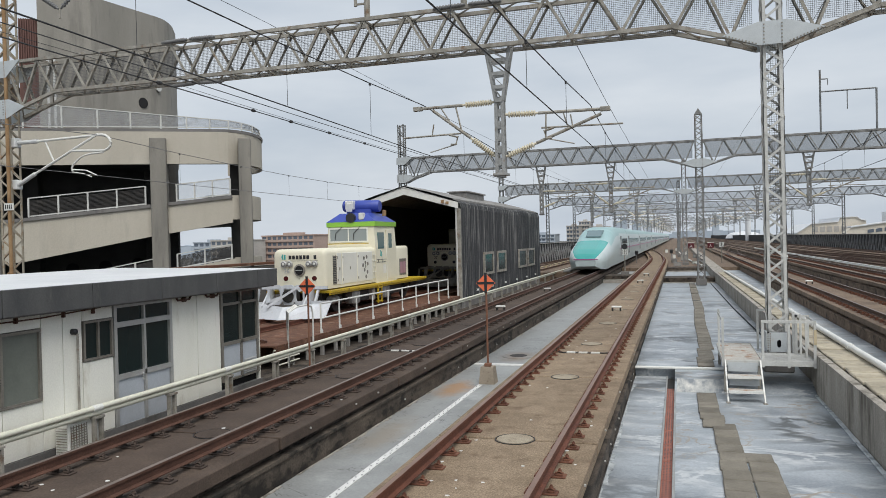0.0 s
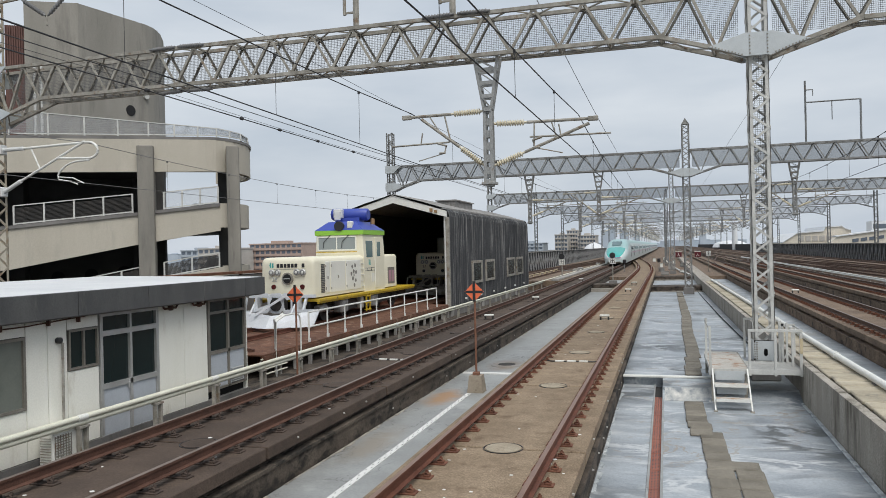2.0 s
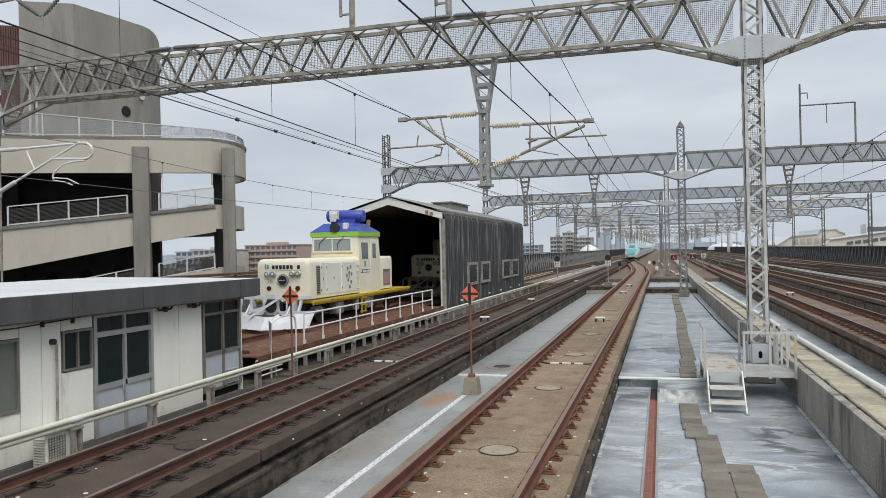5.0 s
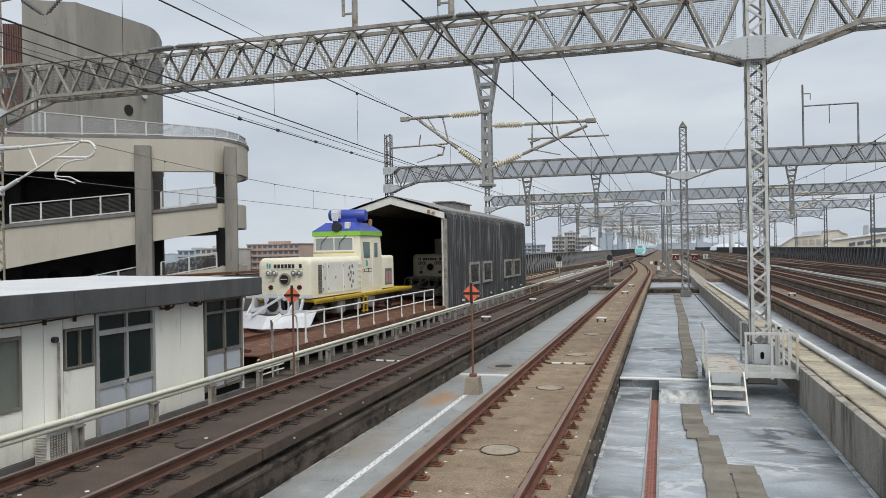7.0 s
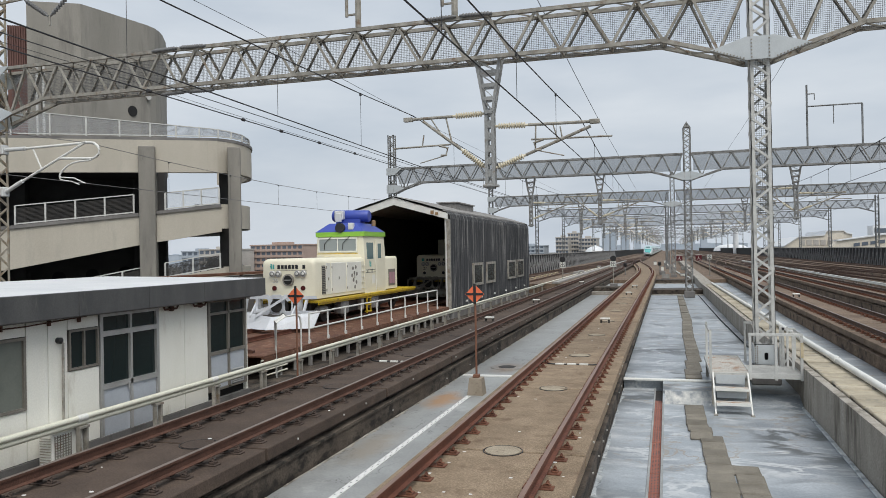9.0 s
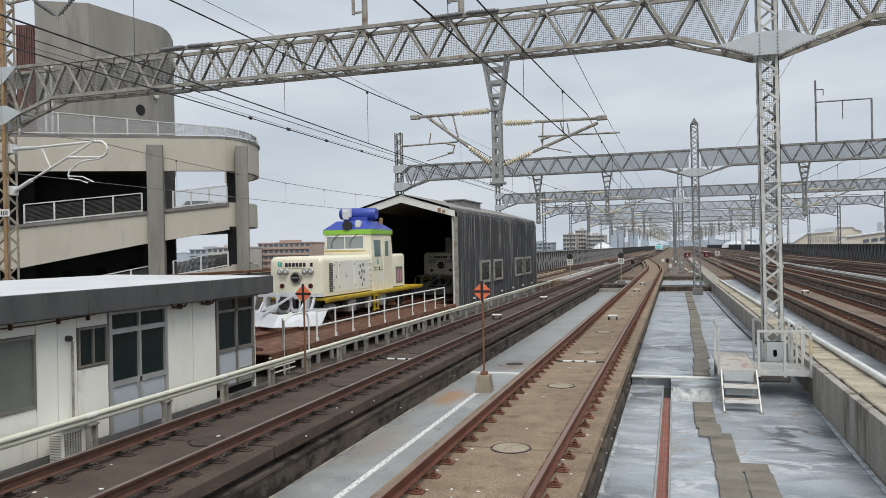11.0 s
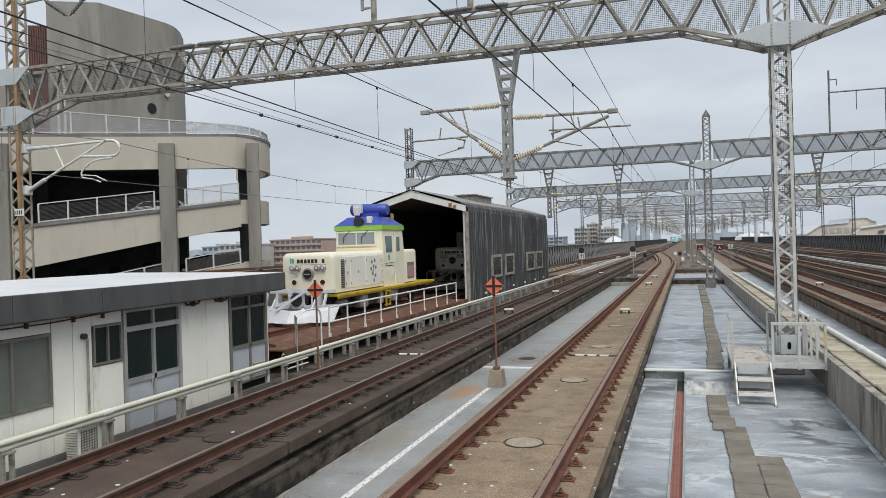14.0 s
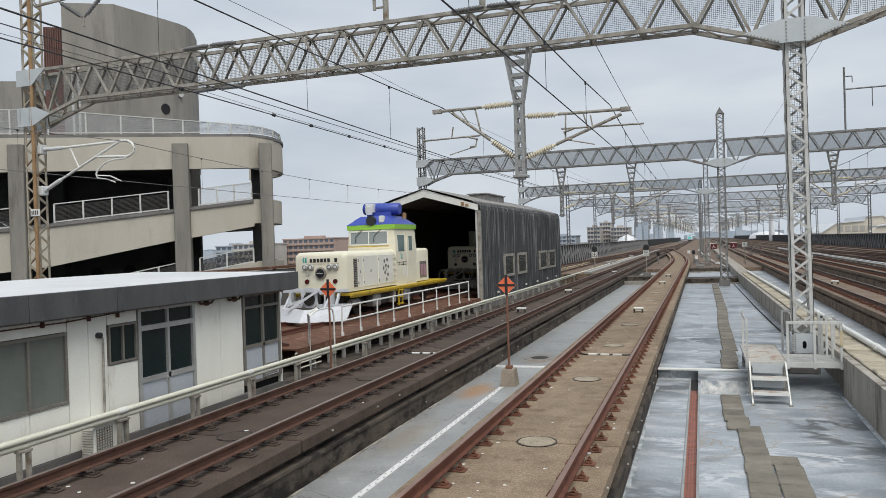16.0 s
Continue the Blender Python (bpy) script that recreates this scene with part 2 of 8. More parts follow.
M_FRAME_BR = mat("window_frame_brown", (0.20, 0.185, 0.16), (0.27, 0.25, 0.22), 0.3, 0.45, 0.3, 0, 40)
M_DOORLOW = mat("door_panel_grey", (0.40, 0.43, 0.47), (0.47, 0.50, 0.54), 0.6, 0.5, 0, 0.05, 30, grain_mix=0.08)
M_GLASS_D = plain("dark_glass", (0.014, 0.024, 0.024), 0.22)
M_GLASS_G = mat("frosted_glass", (0.15, 0.165, 0.145), (0.19, 0.205, 0.18), 0.5, 0.22, 0, 0.02, 30, grain_mix=0.05)
M_DARK = plain("dark_void", (0.012, 0.012, 0.013), 0.9)
M_BLACK = plain("black_paint", (0.02, 0.02, 0.022), 0.5)
M_SHED = mat("shed_corrugated", (0.026, 0.027, 0.030), (0.066, 0.068, 0.072), 0.30, 0.85, 0, 0.2, 30, (0.23, 0.227, 0.22), 0.28, (0.52, 0.66), stretch=(1.5, 1.5, 0.07), grain_mix=0.3)
M_SHEDROOF = mat("shed_roof", (0.20, 0.195, 0.185), (0.30, 0.29, 0.28), 0.5, 0.9, 0, 0.3, 40, (0.12, 0.11, 0.10), 0.3, (0.55, 0.7))
M_LOCO = mat("cream_paint", (0.74, 0.70, 0.55), (0.80, 0.76, 0.61), 0.8, 0.35, 0, 0.02, 30, (0.55, 0.48, 0.34), 0.4, (0.68, 0.85), grain_mix=0.05)
M_LOCODOOR = mat("door_white_cream", (0.74, 0.73, 0.66), (0.80, 0.79, 0.72), 0.8, 0.4, 0, 0.02, 30, grain_mix=0.05)
M_BLUE = plain("blue_paint", (0.045, 0.075, 0.36), 0.4)
M_GREEN = plain("lime_paint", (0.26, 0.52, 0.06), 0.4)
M_YELLOW = mat("yellow_paint", (0.50, 0.34, 0.02), (0.62, 0.44, 0.03), 0.5, 0.5, 0, 0.05, 40, (0.16, 0.11, 0.05), 0.2, (0.55, 0.7), grain_mix=0.3)
M_PLOW = mat("plow_pale", (0.58, 0.61, 0.64), (0.68, 0.70, 0.73), 0.5, 0.5, 0, 0.05, 40, (0.4, 0.33, 0.25), 0.2, (0.66, 0.8))
M_UNDER = mat("underframe_dark", (0.03, 0.03, 0.03), (0.06, 0.055, 0.05), 0.3, 0.8, 0.1, 0.2, 40)
M_RED = plain("red_paint", (0.085, 0.006, 0.010), 0.5)
M_GUARDY = mat("guard_yellow", (0.44, 0.36, 0.23), (0.56, 0.47, 0.32), 0.5, 0.6, 0, 0.05, 40, (0.24, 0.16, 0.09), 0.3, (0.56, 0.7))
M_LAMPRED = plain("tail_lamp_red", (0.07, 0.008, 0.008), 0.25)
# cab glass with sky glare and brightness behind it put into the colour
M_WSCREEN = plain("windscreen_sky_glare", (0.26, 0.29, 0.29), 0.08)
M_BOLT = plain("bolt_pale", (0.40, 0.39, 0.36), 0.6)
M_ORANGE = plain("orange_sign", (0.78, 0.17, 0.07), 0.45)
M_POLE_RUST = mat("sign_pole_rust", (0.16, 0.075, 0.045), (0.24, 0.12, 0.08), 0.3, 0.8, 0.1, 0.2, 50)
M_PAVER = mat("rubber_paver", (0.145, 0.13, 0.105), (0.225, 0.205, 0.17), 0.4, 0.95, 0, 0.5, 80, vary=0.16, grain_mix=0.3)
M_GUTTER = mat("gutter_grate_red", (0.26, 0.10, 0.075), (0.34, 0.14, 0.10), 0.4, 0.8, 0.1, 0.2, 50)
M_STRIP = mat("white_strip", (0.62, 0.62, 0.60), (0.74, 0.74, 0.72), 0.5, 0.6, 0, 0.1, 50)
M_GARAGE = mat("garage_parapet", (0.43, 0.395, 0.33), (0.50, 0.465, 0.395), 1.6, 0.85, 0, 0.15, 20, (0.34, 0.315, 0.27), 0.8, (0.56, 0.8), stretch=(1, 1, 0.22), grain_mix=0.1)
M_GARAGE_C = mat("garage_column", (0.19, 0.18, 0.16), (0.285, 0.268, 0.235), 0.8, 0.9, 0, 0.2, 30, (0.13, 0.12, 0.105), 0.5, (0.55, 0.72), stretch=(1, 1, 0.2))
# near-black concrete: the shade inside the garage is put into this colour
M_GARAGE_SHADE = mat("garage_inside_shade", (0.040, 0.039, 0.038), (0.075, 0.073, 0.070), 1.2, 0.95, 0, 0.1, 20)
M_TOWER = mat("tower_render", (0.24, 0.228, 0.20), (0.32, 0.302, 0.268), 1.8, 0.9, 0, 0.15, 20, (0.16, 0.15, 0.135), 0.8, (0.52, 0.74), stretch=(1, 1, 0.16), grain_mix=0.12)
M_LOUVRE = mat("brown_louvre", (0.12, 0.06, 0.05), (0.16, 0.085, 0.07), 0.5, 0.6, 0.1, 0, 30)
M_NOISEPOST = mat("wall_post_grey", (0.19, 0.192, 0.194), (0.33, 0.332, 0.335), 0.6, 0.8, 0, 0.1, 30)
M_NOISEWALL = mat("noise_wall", (0.016, 0.017, 0.018), (0.032, 0.033, 0.034), 1.0, 0.85, 0, 0.1, 20, (0.075, 0.075, 0.073), 0.6, (0.6, 0.78))
M_GROUND = mat("city_ground", (0.10, 0.105, 0.10), (0.18, 0.18, 0.175), 40, 0.95, 0, 0, 1.0)
M_TRAIN_G = plain("train_teal", (0.06, 0.37, 0.34), 0.22)
M_TRAIN_S = plain("train_pale", (0.52, 0.60, 0.60), 0.3)
M_TRAIN_P = plain("train_stripe", (0.50, 0.12, 0.32), 0.3)
M_GLASS_T = plain("train_glass", (0.10, 0.17, 0.18), 0.1)
M_GLASS_TW = plain("train_side_glass", (0.20, 0.27, 0.28), 0.15)
M_CONC_ST = mat("concrete_stained", (0.29, 0.265, 0.225), (0.42, 0.39, 0.345), 0.7, 0.92, 0, 0.3, 35, (0.10, 0.088, 0.07), 0.4, (0.51, 0.68), stretch=(1.3, 1.3, 0.2), grain_mix=0.3)
M_BASE = mat("sign_base_concrete", (0.24, 0.20, 0.15), (0.34, 0.29, 0.23), 0.3, 0.9, 0, 0.3, 50, (0.15, 0.11, 0.08), 0.2, (0.55, 0.7))
M_FARBED = mat("far_roadbed", (0.115, 0.080, 0.056), (0.26, 0.19, 0.135), 0.8, 0.95, 0, 0.4, 25, (0.040, 0.030, 0.024), 0.5, (0.52, 0.64), grain_mix=0.4)
M_CITY_A = mat("far_building_beige", (0.40, 0.375, 0.345), (0.48, 0.455, 0.42), 8, 0.9, 0, 0, 2)
M_CITY_B = mat("far_building_grey", (0.33, 0.37, 0.42), (0.42, 0.46, 0.50), 8, 0.9, 0, 0, 2)
M_CITY_C = mat("far_building_red", (0.38, 0.28, 0.235), (0.45, 0.345, 0.295), 8, 0.9, 0, 0, 2)
# distance haze is put into this pale bluish wall colour
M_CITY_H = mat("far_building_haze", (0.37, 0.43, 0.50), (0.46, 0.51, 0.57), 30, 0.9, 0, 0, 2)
M_CITY_W = mat("far_building_cream", (0.60, 0.545, 0.455), (0.68, 0.62, 0.53), 8, 0.9, 0, 0, 2)
M_WIN_FAR = plain("far_window", (0.10, 0.12, 0.15), 0.3)


# ---- mesh helpers ----
class Mesh:
    """Collects vertices and faces for one mesh."""

    def __init__(self):
        self.v, self.f, self.s = [], [], []

    def add(self, verts, faces, slot=0):
        n = len(self.v)
        self.v += [tuple(p) for p in verts]
        self.f += [tuple(i + n for i in fc) for fc in faces]
        self.s += [slot] * len(faces)
        return self

    def box(self, x0, x1, y0, y1, z0, z1, bev=0.0, slot=0, m=None):
        if bev <= 0:
            vs = [(x, y, z) for z in (z0, z1) for y in (y0, y1) for x in (x0, x1)]
            fs = [(0, 2, 3, 1), (4, 5, 7, 6), (0, 1, 5, 4), (1, 3, 7, 5), (3, 2, 6, 7), (2, 0, 4, 6)]
        else:
            vs, fs = [], []
            b = min(bev, (x1 - x0) / 2.01, (y1 - y0) / 2.01, (z1 - z0) / 2.01)
            idx = {}
            for sx in (0, 1):
                for sy in (0, 1):
                    for sz in (0, 1):
                        X, Y, Z = (x0, x1)[sx], (y0, y1)[sy], (z0, z1)[sz]
                        dx, dy, dz = b * (1 - 2 * sx), b * (1 - 2 * sy), b * (1 - 2 * sz)
                        for ax, p in enumerate(((X, Y + dy, Z + dz), (X + dx, Y, Z + dz), (X + dx, Y + dy, Z))):
                            idx[(sx, sy, sz, ax)] = len(vs)
                            vs.append(p)
            for ax in range(3):
                for s in (0, 1):
                    q = []
                    for a, c in ((0, 0), (1, 0), (1, 1), (0, 1)):
                        key = [a, c]
                        key.insert(ax, s)
                        q.append(idx[(*key, ax)])
                    flip = (s == 0) ^ (ax == 1)
                    fs.append(tuple(reversed(q)) if flip else tuple(q))
            for ax in range(3):
                o = [k for k in range(3) if k != ax]
                for s1 in (0, 1):
                    for s2 in (0, 1):
                        q = []
                        for e, face in ((0, o[0]), (1, o[0]), (1, o[1]), (0, o[1])):
                            key = [0, 0, 0]
                            key[ax], key[o[0]], key[o[1]] = e, s1, s2
                            q.append(idx[(*key, face)])
                        fs.append(tuple(q))
            for sx in (0, 1):
                for sy in (0, 1):
                    for sz in (0, 1):
                        fs.append(tuple(idx[(sx, sy, sz, ax)] for ax in range(3)))
        if m is not None:
            vs = [m @ Vector(p) for p in vs]
        return self.add(vs, fs, slot)

    def tube(self, p, q, r, n=6, r2=None, caps=True, slot=0):
        p, q = Vector(p), Vector(q)
        d = q - p
        if d.length < 1e-6:
            return self
        r2 = r if r2 is None else r2
        a = d.normalized().orthogonal().normalized()
        if abs(d.normalized().z) < 0.99:
            a = d.normalized().cross(Vector((0, 0, 1))).normalized()
        b = d.normalized().cross(a)
        off = math.pi / 4 if n == 4 else 0
        vs = []
        for c, rr in ((p, r), (q, r2)):
            for i in range(n):
                w = 2 * math.pi * i / n + off
                vs.append(c + a * math.cos(w) * rr + b * math.sin(w) * rr)
        fs = [(i, (i + 1) % n, n + (i + 1) % n, n + i) for i in range(n)]
        if caps:
            fs += [tuple(range(n - 1, -1, -1)), tuple(range(n, 2 * n))]
        return self.add(vs, fs, slot)

    def rings(self, centres, radii, axes, n, slot=0, caps=True):
        """Rings of n points round centres, joined into one skin."""
        vs, fs = [], []
        for c, r, d in zip(centres, radii, axes):
            a = d.cross(Vector((0, 0, 1)))
            a = a.normalized() if a.length > 0.05 else d.cross(Vector((0, 1, 0))).normalized()
            b = d.cross(a).normalized()
            for i in range(n):
                w = 2 * math.pi * i / n
                vs.append(c + a * math.cos(w) * r + b * math.sin(w) * r)
        for k in range(len(centres) - 1):
            for i in range(n):
                j = (i + 1) % n
                fs.append((k * n + i, k * n + j, (k + 1) * n + j, (k + 1) * n + i))
        if caps:
            fs += [tuple(range(n - 1, -1, -1)), tuple(range((len(centres) - 1) * n, len(centres) * n))]
        return self.add(vs, fs, slot)

    def path(self, pts, r, n=6, slot=0):
        pts = [Vector(p) for p in pts]
        axes = []
        for i in range(len(pts)):
            d = (pts[min(i + 1, len(pts) - 1)] - pts[max(i - 1, 0)])
            axes.append(d.normalized())
        return self.rings(pts, [r] * len(pts), axes, n, slot)

    def bar(self, p, q, w, h, slot=0):
        """A flat-sided bar w wide (across) and h high from p to q."""
        p, q = Vector(p), Vector(q)
        d = (q - p).normalized()
        up = Vector((0, 0, 1)) if abs(d.z) < 0.95 else Vector((0, 1, 0))
        a = d.cross(up).normalized() * w / 2
        b = a.cross(d).normalized() * h / 2
        vs = [c + sa * a + sb * b for c in (p, q) for sa, sb in ((-1, -1), (1, -1), (1, 1), (-1, 1))]
        return self.add(vs, [(0, 1, 5, 4), (1, 2, 6, 5), (2, 3, 7, 6), (3, 0, 4, 7), (3, 2, 1, 0), (4, 5, 6, 7)], slot)

    def prism(self, pts, d, slot=0):
        """Polygon pts pushed along the vector d."""
        n = len(pts)
        a = [Vector(p) for p in pts]
        vs = a + [p + Vector(d) for p in a]
        fs = [tuple(range(n - 1, -1, -1)), tuple(range(n, 2 * n))]
        fs += [(i, (i + 1) % n, n + (i + 1) % n, n + i) for i in range(n)]
        return self.add(vs, fs, slot)

    def sweep(self, prof, pts, slot=0, closed=True):
        """Profile of (across, up) pairs carried along pts, kept upright."""
        pts = [Vector(p) for p in pts]
        n, vs, fs = len(prof), [], []
        for i, p in enumerate(pts):
            d = (pts[min(i + 1, len(pts) - 1)] - pts[max(i - 1, 0)])
            d.z = 0
            d.normalize()
            a = Vector((d.y, -d.x, 0))
            vs += [p + a * u + Vector((0, 0, w)) for u, w in prof]
        for i in range(len(pts) - 1):
            for k in range(n if closed else n - 1):
                j = (k + 1) % n
                fs.append((i * n + k, i * n + j, (i + 1) * n + j, (i + 1) * n + k))
        if closed:
            fs += [tuple(range(n - 1, -1, -1)), tuple(range((len(pts) - 1) * n, len(pts) * n))]
        return self.add(vs, fs, slot)

    def disc_stack(self, p, q, profile, n=10, slot=0):
        """Turned shape from p to q; profile of (share of the way, radius)."""
        p, q = Vector(p), Vector(q)
        d = (q - p).normalized()
        return self.rings([p.lerp(q, s) for s, _ in profile], [max(r, 0.0005) for _, r in profile], [d] * len(profile), n, slot)

    def data(self, name, *mats, smooth=False):
        me = bpy.data.meshes.new(name)
        me.from_pydata(self.v, [], self.f)
        for m in mats:
            me.materials.append(m)
        if len(mats) > 1:
            me.polygons.foreach_set("material_index", self.s)
        bm = bmesh.new()
        bm.from_mesh(me)
        bmesh.ops.recalc_face_normals(bm, faces=bm.faces)
        bm.to_mesh(me)
        bm.free()
        if smooth:
            me.polygons.foreach_set("use_smooth", [True] * len(me.polygons))
            me.set_sharp_from_angle(angle=radians(40))
        return me


def part(name, mesh, material, parent, label="", m=None, smooth=False):
    """One mesh object under a thing or part. mesh: a Mesh or shared mesh data."""
    mats = material if isinstance(material, (list, tuple)) else (material,)
    me = mesh if isinstance(mesh, bpy.types.Mesh) else mesh.data(name, *mats, smooth=smooth)
    ob = new(name, me)
    ob.parent = parent
    if m is not None:
        ob.matrix_basis = m
    if label:
        ob["label"] = label
    return ob


def thing(name, x=0, y=0, z=0, label="", category="", group="", kind="", rz=0):
    ob = new(name)
    ob.empty_display_size = 0.2
    ob.matrix_basis = pose(x, y, z, 0, 0, rz)
    return tagged(ob, label, category, group, kind)


def structure(name, mesh, material, label="", smooth=False):
    mats = material if isinstance(material, (list, tuple)) else (material,)
    ob = new(name, mesh.data(name, *mats, smooth=smooth))
    return tagged(ob, label, "", "", "structure")

# ---- ground, viaduct ----
M_STRIPW = mat("pale_sheet", (0.26, 0.28, 0.29), (0.60, 0.59, 0.55), 0.25, 0.6, 0, 0.1, 30, (0.2, 0.22, 0.24), 0.3, (0.5, 0.62), stretch=(1.5, 0.6, 1))
DECK = -0.95
structure("ground", Mesh().box(-4000, 4000, -600, 4500, -13, -12), M_GROUND, "pale city ground far below the viaduct")


def viaduct():
    m = Mesh()
    m.box(-18.2, 29.0, -25, 1500, -2.4, DECK - 0.06)
    m.box(-18.2, -17.6, -25, 38, -2.4, 1.75)
    m.box(-18.2, -17.6, 38, 1500, -2.4, -0.2)
    for y in range(-20, 700, 30):
        for x in (-15, -5, 6, 18, 26):
            m.box(x - 0.8, x + 0.8, y - 0.8, y + 0.8, -12.2, -2.4)
    structure("viaduct", m, M_CONC_D, "grey concrete railway viaduct on square columns")
    m = Mesh()
    m.box(-5.75, -3.47, -10, 600, DECK - 0.06, DECK)
    structure("deck_between_tracks", m, M_DECK_L, "pale grey coated concrete deck between two tracks")
    far = Mesh().box(-5.7, 5.73, 80, 900, DECK - 0.06, DECK + 0.34)
    structure("deck_far", far, M_FARBED, "brown stained concrete deck beyond the open joints")
    for a, b, c, d, e in ((-1.13, -0.34, -10, 19.95, 0), (-0.15, 3.05, -10, 17.9, 0), (-1.13, 2.6, 62.0, 74, 0.2), (-1.13, -0.1512, 19.95, 56, 0.2095)):
        structure("deck_middle", Mesh().box(a, b, c, d, DECK - 0.06, DECK + e), M_DECK, "blue grey waterproof coated deck with pale streaks")
    m = Mesh()
    # raised middle of the deck with a sloped upstand
    m.prism([(-0.15, 17.9, DECK), (-0.15, 18.55, DECK + 0.21), (-0.15, 56.0, DECK + 0.21), (-0.15, 56.0, DECK - 0.06), (-0.15, 17.9, DECK - 0.06)], (3.0, 0, 0))
    structure("deck_middle", m, M_DECK, "blue grey waterproof coated deck with pale streaks")
    sh = Mesh().prism([(-0.1, 17.93, DECK + 0.012), (-0.1, 18.53, DECK + 0.208), (-0.1, 18.53, DECK + 0.214), (-0.1, 17.93, DECK + 0.018)], (1.1, 0, 0))
    structure("deck_step_sheet", sh, M_STRIPW, "pale weathered sheet on the sloping deck step")
    m = Mesh()
    m.box(3.3, 5.73, -10, 600, DECK - 0.06, DECK)
    m.box(8.07, 10.33, -10, 600, DECK - 0.06, DECK)
    structure("deck_beyond_walkway", m, M_DECK, "blue grey coated deck beside the main tracks")


viaduct()


# ---- tracks ----
def track_b(y):
    return -6.92


def track_c(y):
    if y < 82:
        return -2.31
    s = min((y - 82) / 112.0, 1.0)
    s = s * s * (3 - 2 * s)
    return -2.31 + (track_b(y) + 2.31) * s


def line(x):
    return lambda y: x


RAIL = [(-0.0625, -0.153), (0.0625, -0.153), (0.0625, -0.141), (0.012, -0.125), (0.010, -0.04), (0.0325, -0.034), (0.0325, -0.004),
        (-0.0325, -0.004), (-0.0325, -0.034), (-0.010, -0.04), (-0.012, -0.125), (-0.0625, -0.141)]
HEAD = [(-0.032, -0.0045), (0.032, -0.0045), (0.026, 0.0), (-0.026, 0.0)]


def stations(y0, y1, near=2.0, far=12.0, bend=70):
    ys, y = [], y0
    while y < y1:
        ys.append(y)
        y += near if y < bend else (6 if y < 260 else far * 3)
    return ys + [y1]


def fastener_mesh():
    m = Mesh()
    m.box(-0.19, 0.19, -0.075, 0.075, -0.022, 0.0, 0.006)
    for s in (-1, 1):
        m.box(s * 0.115 - 0.04, s * 0.115 + 0.04, -0.05, 0.05, 0.0, 0.028, 0.006)
        m.tube((s * 0.115, 0, 0.02), (s * 0.115, 0, 0.085), 0.014, 6)
        m.tube((s * 0.115, 0, 0.045), (s * 0.115, 0, 0.068), 0.026, 6)
        m.path([(s * 0.155, -0.03, 0.03), (s * 0.115, -0.03, 0.055), (s * 0.066, -0.03, 0.03)], 0.011, 4)
    return m


